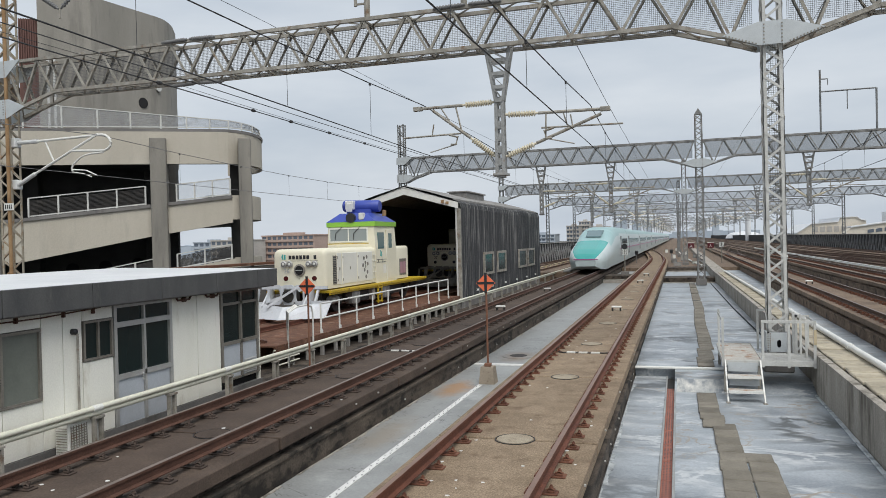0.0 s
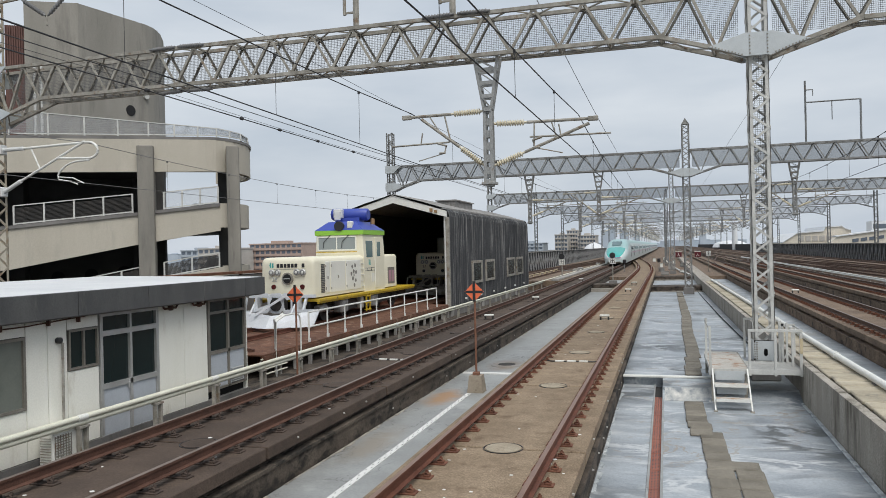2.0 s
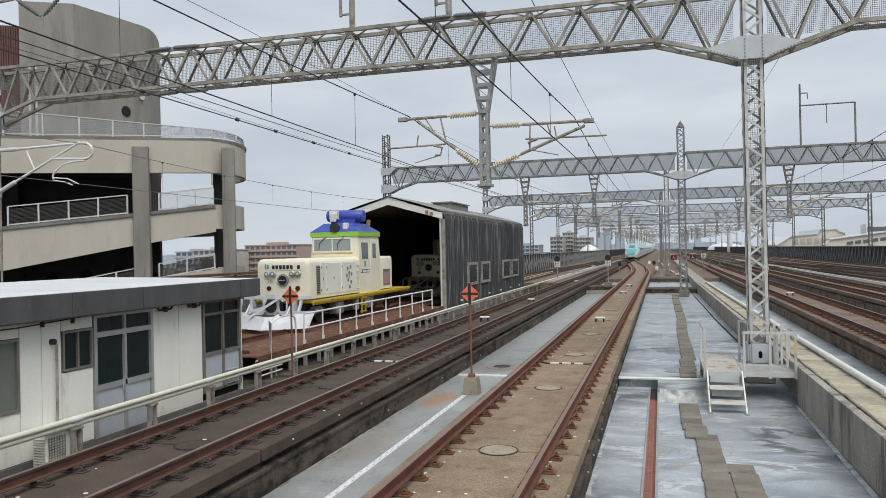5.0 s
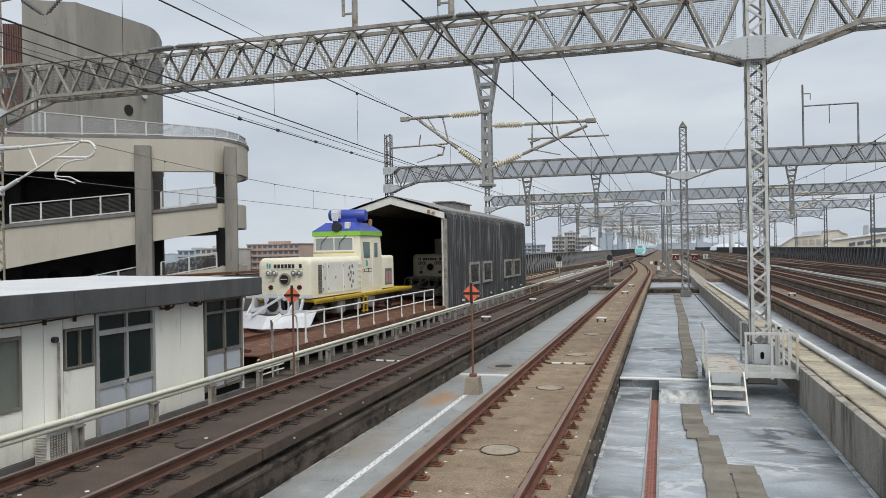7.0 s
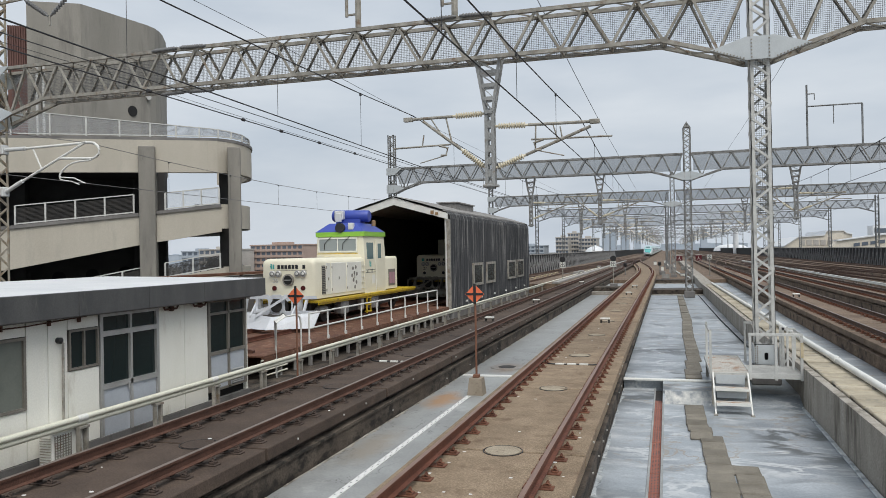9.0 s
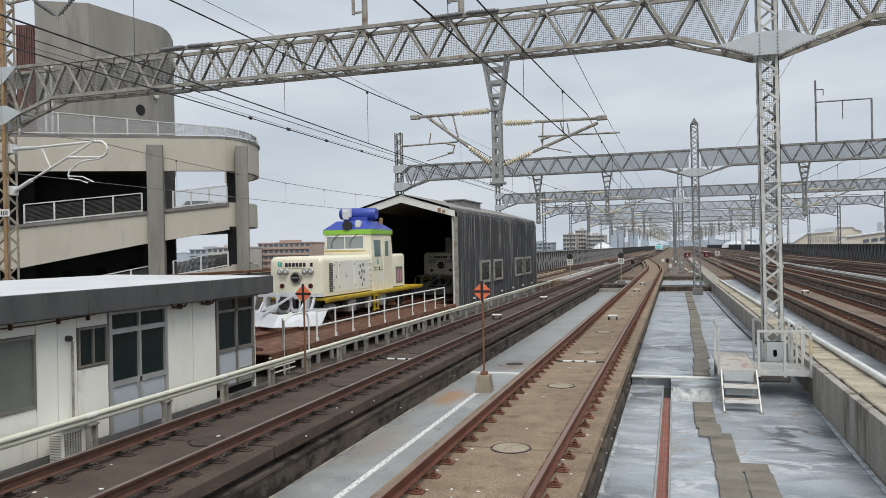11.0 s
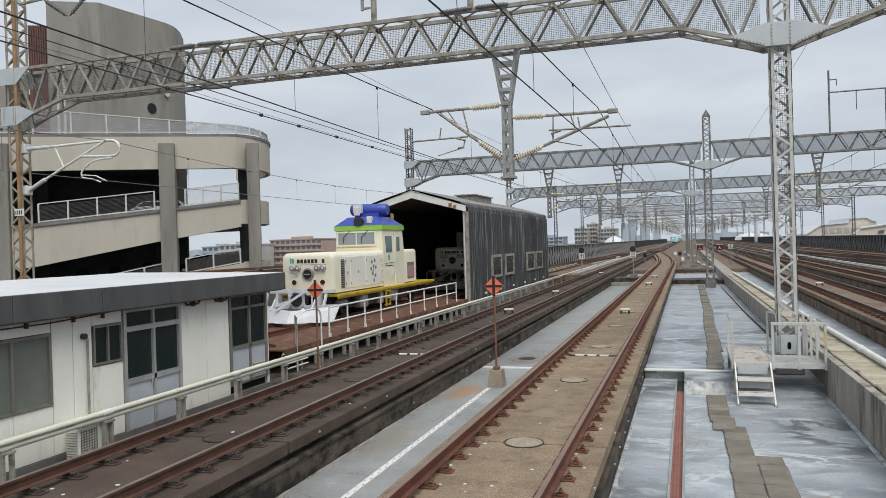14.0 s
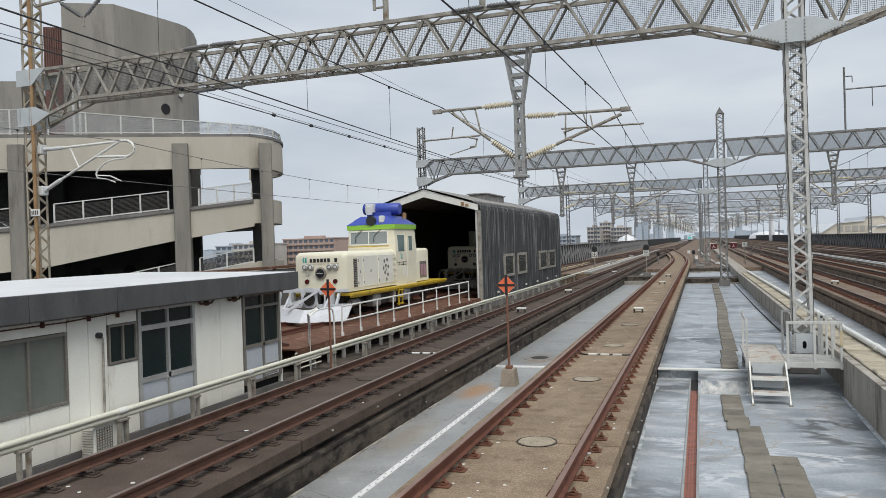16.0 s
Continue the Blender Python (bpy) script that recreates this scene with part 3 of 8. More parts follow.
def track(name, label, path, y0, y1, mats, slab_from, slabs, fast_parts, stopper=True, slab_phase=10.6, head=None):
    """Slab track: two rails, slabs with end joints and round stoppers, fasteners every 0.625 m."""
    rail_m, head_m, slab_m, bed_m, fast_m = mats
    t = thing(name, 0, 0, 0, label, "railway track", "", "structure")
    for s in (-0.7675, 0.7675):
        pts = [(path(y) + s, y, 0) for y in stations(y0, y1)]
        r = part("rail", Mesh().sweep(RAIL, pts), rail_m, t)
        part("rail_head", Mesh().sweep(HEAD, pts), head_m, r, "worn running surface")
    bed = Mesh()
    pts = [(path(y), y, 0) for y in stations(y0, y1)]
    bed.sweep([(-1.16, -0.96), (1.16, -0.96), (1.16, -0.60), (1.20, -0.60), (1.20, -0.55), (1.02, -0.55), (1.02, -0.43), (-1.02, -0.43), (-1.02, -0.55), (-1.20, -0.55), (-1.20, -0.60), (-1.16, -0.60)], pts)
    part("roadbed", bed, bed_m, t, "stained concrete roadbed")
    one = Mesh()
    one.box(-1.17, 1.17, 0.032, 4.968, -0.44, -0.25, 0.012)
    me = one.data("slab", slab_m)
    y, k = slab_phase - 20, 0
    rest = Mesh()
    while y < y1 - 5:
        if y < 75:
            part("slab", me, slab_m, t, "", pose(path(y), y, 0))
        else:
            a, b = (path(y), y + 0.02, 0), (path(y + 5), y + 4.98, 0)
            rest.sweep([(-1.17, -0.44), (1.17, -0.44), (1.17, -0.25), (-1.17, -0.25)], [a, b])
        y += 5
    tagged(part("slab_row", rest, slab_m, t), "", "", "", "stuff")
    if stopper:
        st = Mesh()
        st.tube((0, 0, -0.44), (0, 0, -0.237), 0.26, 28)
        ring = Mesh()
        for i in range(28):
            a, b = [2 * math.pi * q / 28 for q in (i, i + 1)]
            ring.bar((0.285 * math.cos(a), 0.285 * math.sin(a), -0.248), (0.285 * math.cos(b), 0.285 * math.sin(b), -0.248), 0.011, 0.018)
        stop_m = M_STOP if slab_m is M_SLAB else slab_m
        sme, rme = st.data("stopper", stop_m), ring.data("stopper_joint", M_BLACK)
        y = slab_phase
        while y < 60:
            s = part("stopper", sme, stop_m, t, "round concrete slab stopper", pose(path(y), y, 0))
            part("stopper_joint", rme, M_BLACK, s, "dark joint ring")
            y += 5
    bolt = Mesh().box(-0.02, 0.02, -0.014, 0.014, -0.014, 0.014, 0.004).data("anchor_bolt", M_BOLT)
    rnd = random.Random(int(slab_phase * 10))
    y = 6.0
    while y < 40 and stopper:
        for z, dx in ((-0.33, 1.175), (-0.78, 1.165)):
            if rnd.random() < 0.35:
                part("anchor_bolt", bolt, M_BOLT, t, "", pose(path(y) + dx, y + rnd.uniform(-0.2, 0.2), z))
        y += 0.95
    fm = fastener_mesh()
    fme = fm.data("fastener", fast_m)
    y, n, far = slab_phase - 5 + 0.3125, 0, Mesh()
    while y < 110:
        for s in (-0.7675, 0.7675):
            if n < fast_parts:
                part("fastener", fme, fast_m, t, "", pose(path(y) + s, y, -0.153 - 0.075))
                n += 1
            else:
                x = path(y) + s
                far.box(x - 0.19, x + 0.19, y - 0.075, y + 0.075, -0.25, -0.22)
                for q in (-0.115, 0.115):
                    far.box(x + q - 0.04, x + q + 0.04, y - 0.05, y + 0.05, -0.22, -0.15)
        y += 0.625
    tagged(part("fastener_row", far, fast_m, t), "", "", "", "stuff")
    return t


MAIN = (M_RAIL_B, M_HEAD_B, M_SLAB_B, M_BED, M_FAST_B)
track("track_siding", "rusty siding rails on tan concrete slab track", track_c, -8, 190, (M_RAIL, M_HEAD, M_SLAB, M_BED, M_FAST), 0, 15, 180)
track("track_departure", "brown stained slab track with worn rails", track_b, -8, 1200, MAIN, 0, 15, 180, slab_phase=9.95)
for i, x in enumerate((6.9, 11.5)):
    track("track_main", "brown stained slab track beyond the walkway", line(x), -8, 1200, (M_RAIL_R, M_HEAD_B, M_SLAB_R, M_FARBED, M_FAST), 0, 15, 60, False)


def lane(x, y):
    """Way of a far track; the depot track swings over to the departure track."""
    if x > 0:
        return line(x)(y)
    q = min(max((y - 62) / 190.0, 0), 1)
    q = q * q * (3 - 2 * q)
    return -14.15 + (track_b(y) + 14.15) * q


def ballast_tracks():
    for x in (16.1, 20.7, 24.6, -12.6):
        t = thing("track_far", 0, 0, 0, "distant brown track near the barrier wall", "railway track", "", "structure")
        for s in (-0.7675, 0.7675):
            pts = [(lane(x, y) + s, y, 0) for y in stations(20 if x > 0 else 62, 1200 if x > 0 else 250)]
            part("rail", Mesh().sweep(RAIL, pts), M_RAIL_R, t)
        pts = [(lane(x, y), y, 0) for y in stations(20 if x > 0 else 62, 1200 if x > 0 else 250)]
        part("roadbed", Mesh().sweep([(-1.6, -0.96), (1.6, -0.96), (1.3, -0.22), (-1.3, -0.22)], pts), M_FARBED, t)
    # crossing turnout rails between the far tracks
    t = thing("track_crossover", 0, 0, 0, "curved turnout rails crossing between main tracks", "railway track", "", "structure")
    for s in (-0.7675, 0.7675):
        for x0, x1, ya, yb in ((6.9, 11.5, 95, 190), (16.1, 11.5, 60, 140), (20.7, 16.1, 60, 130), (11.5, 6.9, 200, 290)):
            pts = []
            for i in range(17):
                q = i / 16
                e = q * q * (3 - 2 * q)
                y = ya + (yb - ya) * q
                pts.append((x0 + (x1 - x0) * e + s, y, 0.004))
            part("rail", Mesh().sweep(RAIL, pts), M_RAIL_R, t)


ballast_tracks()


# ---- gantries ----
def lattice_mast(x, y, z0, z1, w, chord=0.035, step=0.62, lace=0.018):
    """Square lattice mast: four angle legs and zigzag lacing on every face."""
    m = Mesh()
    h = w / 2
    for sx in (-1, 1):
        for sy in (-1, 1):
            a, b = x + sx * h, y + sy * h
            m.box(min(a, a - sx * 0.09), max(a, a - sx * 0.09), min(b, b - sy * 0.014), max(b, b - sy * 0.014), z0, z1)
            m.box(min(a, a - sx * 0.014), max(a, a - sx * 0.014), min(b, b - sy * 0.09), max(b, b - sy * 0.09), z0, z1)
    n = max(2, round((z1 - z0) / (step * w / 0.6)))
    dz = (z1 - z0) / n
    for i in range(n):
        za, zb = z0 + i * dz, z0 + (i + 1) * dz
        f = 1 if i % 2 else -1
        for s in (-1, 1):
            g = h + 0.004 * (1 + i % 2)
            m.bar((x - s * f * h * 0.9, y + s * g, za), (x + s * f * h * 0.9, y + s * g, zb), 0.012, 0.055)
            m.bar((x + s * g, y - s * f * h * 0.9, za), (x + s * g, y + s * f * h * 0.9, zb), 0.012, 0.055)
            # inward flange of each lacing angle
            m.bar((x - s * f * h * 0.9, y + s * (h - 0.03), za - 0.02), (x + s * f * h * 0.9, y + s * (h - 0.03), zb - 0.02), 0.06, 0.01)
    return m


def truss(x0, x1, y, zt, zb, depth, haunch0=0.0, haunch1=0.0, bay=1.05, wall=2.0):
    """Box truss beam along x: four chords, zigzag webs front and back, cross ties. The lower chord dips at the ends by haunch."""
    m = Mesh()

    def low(x):
        d = 0.0
        if haunch0 and x < x0 + wall:
            d = haunch0 * (1 - (x - x0) / wall)
        if haunch1 and x > x1 - wall:
            d = max(d, haunch1 * (1 - (x1 - x) / wall))
        return zb - d
    xs = [x0 + wall * bool(haunch0), x1 - wall * bool(haunch1)]
    ends = ([x0] if haunch0 else []) + xs + ([x1] if haunch1 else [])
    n = max(2, 2 * round((x1 - x0) / bay))
    st = [x0 + (x1 - x0) * i / n for i in range(n + 1)]
    for s in (-1, 1):
        yy = y + s * depth / 2
        m.box(x0, x1, yy - 0.05, yy + 0.05, zt - 0.1, zt)
        for a, b in zip(ends, ends[1:]):
            m.bar((a, yy, low(a)), (b, yy, low(b)), 0.10, 0.10)
        for i in range(n):
            a, b = st[i], st[i + 1]
            p = (a, yy, zt - 0.06) if i % 2 == 0 else (a, yy, low(a))
            q = (b, yy, low(b)) if i % 2 == 0 else (b, yy, zt - 0.06)
            m.bar(p, q, 0.035, 0.066)
            m.bar((p[0], yy - s * 0.05, p[2] - 0.03), (q[0], yy - s * 0.05, q[2] - 0.03), 0.08, 0.01)
            if i % 2 == 0:
                m.box(b - 0.085, b + 0.085, yy - 0.025, yy + 0.025, low(b), low(b) + 0.10)
                m.box(a - 0.085, a + 0.085, yy - 0.025, yy + 0.025, zt - 0.16, zt - 0.02)
    for i in range(0, n + 1):
        a = st[i]
        z = zt - 0.05 if i % 2 == 0 else low(a)
        m.bar((a, y - depth / 2, z), (a, y + depth / 2, z), 0.05, 0.05)
        if i < n:
            b = st[i + 1]
            f = 1 if i % 2 else -1
            m.bar((a, y - f * depth / 2, low(a)), (b, y + f * depth / 2, low(b)), 0.04, 0.03)
            m.bar((a, y - f * depth / 2, zt - 0.05), (b, y + f * depth / 2, zt - 0.05), 0.04, 0.03)
    return m


def drop_post(x, y, zt, zb):
    """Hanging post: V-shaped head that narrows to a slotted box stem."""
    m = Mesh()
    mid = zt - (zt - zb) * 0.42
    for s in (-1, 1):
        for e in (-1, 1):
            m.bar((x + s * 0.33, y + e * 0.2, zt), (x + s * 0.10, y + e * 0.1, mid), 0.07, 0.07)
            m.bar((x + s * 0.085, y + e * 0.1, mid), (x + s * 0.095, y + e * 0.1, zb), 0.085, 0.06)
    for i in range(4):
        q0, q1 = i / 4, (i + 1) / 4
        w0, w1 = 0.33 - 0.23 * q0, 0.33 - 0.23 * q1
        z0, z1 = zt + (mid - zt) * q0, zt + (mid - zt) * q1
        for e in (-0.15, 0.15):
            m.bar((x - w0, y + e, z0), (x + w1, y + e, z1), 0.04, 0.02)
            m.box(x - w1, x + w1, y + e - 0.015, y + e + 0.015, z1 - 0.05, z1 + 0.05)
    n = 6
    for i in range(n + 1):
        z = mid + (zb - mid) * i / n
        for e in (-0.1, 0.1):
            m.box(x - 0.11, x + 0.11, y + e - 0.012, y + e + 0.012, z - 0.10, z + 0.10)
    m.box(x - 0.2, x + 0.2, y - 0.16, y + 0.16, zb - 0.05, zb + 0.02, 0.01)
    return m


def insulator(m, p, q, r=0.085, n=9):
    """Ribbed post insulator between p and q, into a Mesh."""
    prof = [(0, 0.035), (0.06, 0.035)]
    for i in range(n):
        a = 0.08 + 0.84 * i / n
        d = 0.84 / n
        prof += [(a, 0.04), (a + d * 0.35, r), (a + d * 0.6, r), (a + d * 0.9, 0.04)]
    prof += [(0.94, 0.035), (1, 0.035)]
    m.disc_stack(p, q, prof, 10)


def net(x0, x1, y, zt, zb, pitch):
    m = Mesh()
    x = x0
    while x < x1:
        m.box(x - 0.0034, x + 0.0034, y - 0.0034, y + 0.0034, zb, zt)
        x += pitch
    z = zb
    while z < zt:
        m.box(x0, x1, y - 0.0034, y + 0.0034, z - 0.0034, z + 0.0034)
        z += pitch
    return m


ZT, ZB = 9.0, 7.84
MX0, MX1, MX2 = -21.7, 2.27, 28.5
GANTRY_Y = [20.0, 53.3, 86.5, 119, 151, 183, 215, 247, 280, 315, 350, 390, 430, 480]


def gantry(k, y):
    steel = M_STEEL_W if k == 0 else (M_STEEL_M if k < 3 else M_STEEL_FAR)
    g = thing("catenary_gantry", 0, y, 0, "weathered lattice steel catenary gantry with bird netting spanning the tracks" if k == 0 else
              "grey lattice steel catenary gantry spanning all tracks", "gantry", "catenary gantries along the line")
    w = 0.47 if k == 0 else 0.5
    # the middle row of masts closes in on the line's axis where the siding ends
    MX0, MX1 = (-21.58, 2.26) if k == 0 else (-19.75, (1.42, 0.69, 0.14)[k - 1] if k < 4 else 0.0)
    tops = {0: (MX0, 12.5 if k == 0 else 11.5), 1: (MX1, 12.2 if k == 0 else 10.7), 2: (MX2, 10.0)}
    for i, (x, zt) in tops.items():
        zt = zt if i != 2 else 9.6
        mm = lattice_mast(x, 0, -0.95 if i != 1 else -0.35, zt, w, step=0.43 if k < 2 else 0.6)
        p = part("mast", mm, M_STEEL if (k == 0 and i == 1) else (M_MAST_OLD if k == 0 else steel), g, "upright lattice mast")
        if k == 0 and i == 1:
            part("mast_net", net(x - 0.17, x + 0.17, 0.16, 7.6, 3.4, 0.055), M_NET, p, "dark wire netting inside the mast")
        if k < 4:
            b = Mesh()
            b.box(x - 0.34, x + 0.34, -0.34, 0.34, -0.96 if i != 1 else -0.74, -0.3 if i == 1 else 0.1, 0.03)
            part("footing", b, M_CONC_D, p, "dark concrete footing")
            if i == 1:
                c = Mesh()
                for a in range(4):
                    c.add([(x - w / 2, -w / 2, zt), (x + w / 2, -w / 2, zt), (x, 0, zt + 0.45)], [(0, 1, 2)])
                c.add([(x - w / 2, -w / 2, zt), (x + w / 2, -w / 2, zt), (x + w / 2, w / 2, zt), (x - w / 2, w / 2, zt), (x, 0, zt + 0.4)],
                      [(0, 1, 4), (1, 2, 4), (2, 3, 4), (3, 0, 4)])
                part("mast_cap", c, steel, p, "pointed mast cap")
    for i, (a, b) in enumerate(((MX0 + 0.3, MX1 - 0.3), (MX1 + 0.3, MX2 - 0.3))):
        part("beam", truss(a, b, 0, ZT, ZB, 0.66, 0.62, 0.62, 1.27 if k < 3 else 1.6), steel, g, "zigzag lattice beam")
        if k == 0:
            part("bird_net", net(a + 0.1, b - 0.1, 0.27, ZT - 0.1, ZB - 0.02, 0.048), M_NET, g, "dark wire bird netting")
        else:
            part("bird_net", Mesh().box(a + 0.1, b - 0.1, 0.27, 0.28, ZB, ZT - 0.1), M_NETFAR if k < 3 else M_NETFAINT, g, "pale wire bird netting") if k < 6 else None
    if k == 1:
        an = Mesh().tube((8.85, 0, 8.9), (8.85, 0, 13.0), 0.06, 6).tube((8.85, 0, 11.6), (12.05, 0, 11.6), 0.05, 6).tube((12.05, 0, 11.6), (12.05, 0, 8.9), 0.06, 6)
        an.tube((10.4, 0, 11.6), (10.4, 0, 10.4), 0.03, 5).tube((8.85, 0, 12.4), (9.3, 0, 12.4), 0.04, 5).tube((9.3, 0, 12.4), (9.3, 0, 12.0), 0.03, 5)
        part("top_frame", an, M_STEEL_FAR, g, "thin pole frame above the beam")
    if k == 0:
        for x in (-8.24, -5.41):
            part("top_post", Mesh().tube((x, -0.3, ZT), (x, -0.3, ZT + 3), 0.09, 8).tube((x - 0.35, -0.3, ZT + 0.35), (x - 0.35, -0.3, ZT + 0.9), 0.05, 8).bar((x, -0.3, ZT + 0.4), (x - 0.35, -0.3, ZT + 0.4), 0.05, 0.05), M_STEEL_W, g, "short post with insulator above the beam")
    if k < 3:
        for x in (MX0, MX1, MX2):
            for e in (-0.395, 0.381):
                shapes = []
                if x == MX0:
                    shapes.append([(x - 0.33, e, ZT), (x + 0.95, e, ZT), (x + 0.33, e, ZT - 0.55), (x - 0.33, e, ZT - 0.55)])
                    shapes.append([(x - 0.33, e, ZB - 0.12), (x + 0.45, e, ZB - 0.12), (x + 1.1, e, ZB - 0.4), (x + 0.33, e, ZB - 0.75), (x - 0.33, e, ZB - 0.75)])
                else:
                    shapes.append([(x - 1.15, e, ZB - 0.38), (x - 0.33, e, ZB - 0.12), (x + 0.33, e, ZB - 0.12), (x + 1.15, e, ZB - 0.38), (x + 0.33, e, ZB - 0.68), (x - 0.33, e, ZB - 0.68)])
                for sh in shapes:
                    gp = part("gusset_plate", Mesh().prism(sh, (0, 0.014, 0)), M_PLATE, g, "riveted pale gusset plate")
            rv = Mesh()
            for i in range(10):
                for s in (-1, 1):
                    if x != MX0:
                        a, z = x + s * (0.38 + i * 0.075), ZB - 0.635 + i * 0.027
                        rv.box(a - 0.016, a + 0.016, -0.411, -0.395, z - 0.016, z + 0.016)
            for s in (-0.2, 0.2):
                for i in range(6):
                    z = (ZB - 0.62 + i * 0.085)
                    rv.box(x + s - 0.016, x + s + 0.016, -0.411, -0.395, z - 0.016, z + 0.016)
            tagged(part("rivet", rv, M_STEEL_W, gp), "", "", "", "stuff")
    for x in (-9.25, -4.4, 8.1) if k > 0 else (-4.55, 8.9):
        dp = part("drop_post", drop_post(x, 0, ZB, 4.42), M_DROP if k == 0 else steel, g, "tapering hanging post")
        arms = []
        if x > -9:
            arms.append((-1, 6.37, 6.36, 2.35, 4.91, 5.45, 0.83, 6.29, 1.92))
        arms.append((1, 6.0, 5.98, 2.8, 4.89, 5.2, 0.98, 5.86, 2.7))
        for s, z0, z1, reach, zl, zm, xi, zd, xd in arms:
            arm = Mesh()
            top = (x + s * reach, 0, z1)
            arm.tube((x + s * 1.05, 0, z0), top, 0.042, 8)
            arm.box(top[0] - 0.13, top[0] + 0.13, -0.06, 0.06, z1 - 0.06, z1 + 0.06, 0.01)
            arm.tube((x + s * xi, 0, zm), (x + s * xd, 0, zd), 0.042, 8)
            mid = (x + s * (xi + xd) / 2, 0, (zm + zd) / 2)
            arm.tube((x + s * 1.25, 0, z0 - 0.02), (x + s * (xi + 0.25), 0, zm + 0.15), 0.024, 6)
            arm.tube((x + s * 1.7, 0, z0), (mid[0], 0, mid[2]), 0.02, 6)
            zr = 5.6
            arm.tube((x + s * 1.12, 0, zr), (x + s * (reach + 0.45), 0, zr - 0.03), 0.026, 6)
            arm.path([(x + s * 1.9, 0, zr + 0.3), (x + s * 1.95, 0, zr)], 0.02, 5)
            tip = [(x + s * 1.45, -0.02, zr - 0.02), (x + s * 1.2, -0.04, zr - 0.1), (x + s * 1.25, -0.05, zr - 0.3), (x + s * 1.4, -0.05, zr - 0.3)]
            arm.path(tip, 0.035, 6)
            arm.path([tip[2], (x + s * 2.0, -0.05, 5.12)], 0.016, 5)
            part("cantilever_arm", arm, M_STEEL_W, dp, "rusty tubular cantilever arm")
            for p, q in (((x + s * 0.15, 0, z0 + 0.02), (x + s * 1.05, 0, z0)), ((x + s * 0.15, 0, zl), (x + s * xi, 0, zm))):
                ins = Mesh()
                insulator(ins, p, q, n=11 if k < 2 else 5)
                part("insulator", ins, M_INS, dp, "ribbed cream insulator", smooth=True)
    return g


for k, y in enumerate(GANTRY_Y):
    gantry(k, y)


c = thing("parapet_rail", -17.9, 0, 1.75, "rusty brown steel rail along the top of the viaduct edge wall", "railing")
part("rail", Mesh().box(-0.25, 0.35, -20, 38, 0.06, 0.16), M_RUST, c)
for i in range(15):
    part("stub", Mesh().box(-0.05, 0.05, -19 + i * 4, -18.9 + i * 4, 0, 0.06), M_RUST, c)


# ---- catenary wires ----
def wires():
    ys = [-12.0] + GANTRY_Y

    def cat(x, zm, zc, name, label, mat_m, far=330, drop=True, near=0.0):
        t = thing(name, x, 0, 0, label, "overhead wire", "catenary wires over the tracks")
        d, mpts, cpts = Mesh(), [], [(near, ys[0], zc)]
        for a, b in zip(ys, ys[1:]):
            if a > far:
                break
            sag = 0.035 * (b - a) / 3.0 if drop else 0.1
            pts = []
            n = 8
            for i in range(n + 1):
                q = i / n
                y = a + (b - a) * q
                pts.append((near * max(0.0, 20 - y) / 32, y, zm - 4 * sag * q * (1 - q)))
            mpts += pts[1:] if mpts else pts
            if zc:
                cpts.append((0, b, zc))
                if a < 90:
                    for i in range(1, n):
                        p = pts[i]
                        d.tube(p, (p[0], p[1], zc), 0.005, 4)
                        d.box(p[0] - 0.018, p[0] + 0.018, p[1] - 0.03, p[1] + 0.03, p[2] - 0.05, p[2] + 0.01)
        part("messenger_wire", Mesh().path(mpts, 0.012, 5), mat_m, t)
        if zc:
            part("contact_wire", Mesh().path(cpts, 0.011, 5), mat_m, t)
            tagged(part("dropper", d, M_WIRE, t), "", "", "", "stuff")
        return t

    cat(-6.75, 6.46, 5.1, "catenary", "black catenary wires above the departure track", M_WIRE, near=0.62)
    cat(-2.13, 6.11, 5.06, "catenary", "black catenary wires above the siding", M_WIRE, near=-0.59)
    cat(6.9, 6.38, 5.1, "catenary", "black catenary wires above the main tracks", M_WIRE)
    cat(11.3, 6.2, 5.1, "catenary", "black catenary wires above the main tracks", M_WIRE)
    cat(-17.9, 6.37, 5.05, "catenary", "thin grey catenary wires beside the parking garage", M_WIRE_G, 60)
    for x, z, r in ((-14.1, 7.38, 0.019), (-14.1, 7.70, 0.014), (-16.9, 8.5, 0.008), (-11.6, 9.3, 0.008), (4.2, 9.4, 0.008), (-3.2, 9.35, 0.012)):
        t = thing("feeder_cable", x, 0, z, "black feeder cable running along the line", "overhead wire", "feeder cables along the line")
        run = []
        for a, b in zip(ys, ys[1:]):
            if a > 200:
                break
            pts = [(0, y, -0.25 * q * (1 - q) * (2.0 if z > 8 else 0.3)) for q in [i / 6 for i in range(7)] for y in [a + (b - a) * q]]
            run += pts[1:] if run else pts
        part("cable", Mesh().path(run, r, 5), M_WIRE, t)
        if z < 7.6:
            for y in (11.3, 18.2, 23.2, 25.9, 29.2, 33.0):
                s = Mesh()
                s.disc_stack((0, y - 0.07, 0), (0, y + 0.07, 0), [(0, 0.02), (0.1, 0.06), (0.9, 0.06), (1, 0.02)], 8)
                part("clamp", s, M_WIRE, t, "round black clamp")
    for x, z, y in ((-14.1, 7.72, 20.0), (-14.1, 8.98, 19.6), (-5.3, 9.0, 19.6)):
        t = thing("strain_insulator", x, y, z, "pale string of ribbed insulators on the gantry beam", "insulator", "insulators on the gantry")
        for s in (-1, 1):
            m = Mesh()
            insulator(m, (s * 0.05, 0, 0), (s * 0.95, 0, -0.02), 0.06, 9)
            part("insulator_string", m, M_WIRE_G, t, smooth=True)


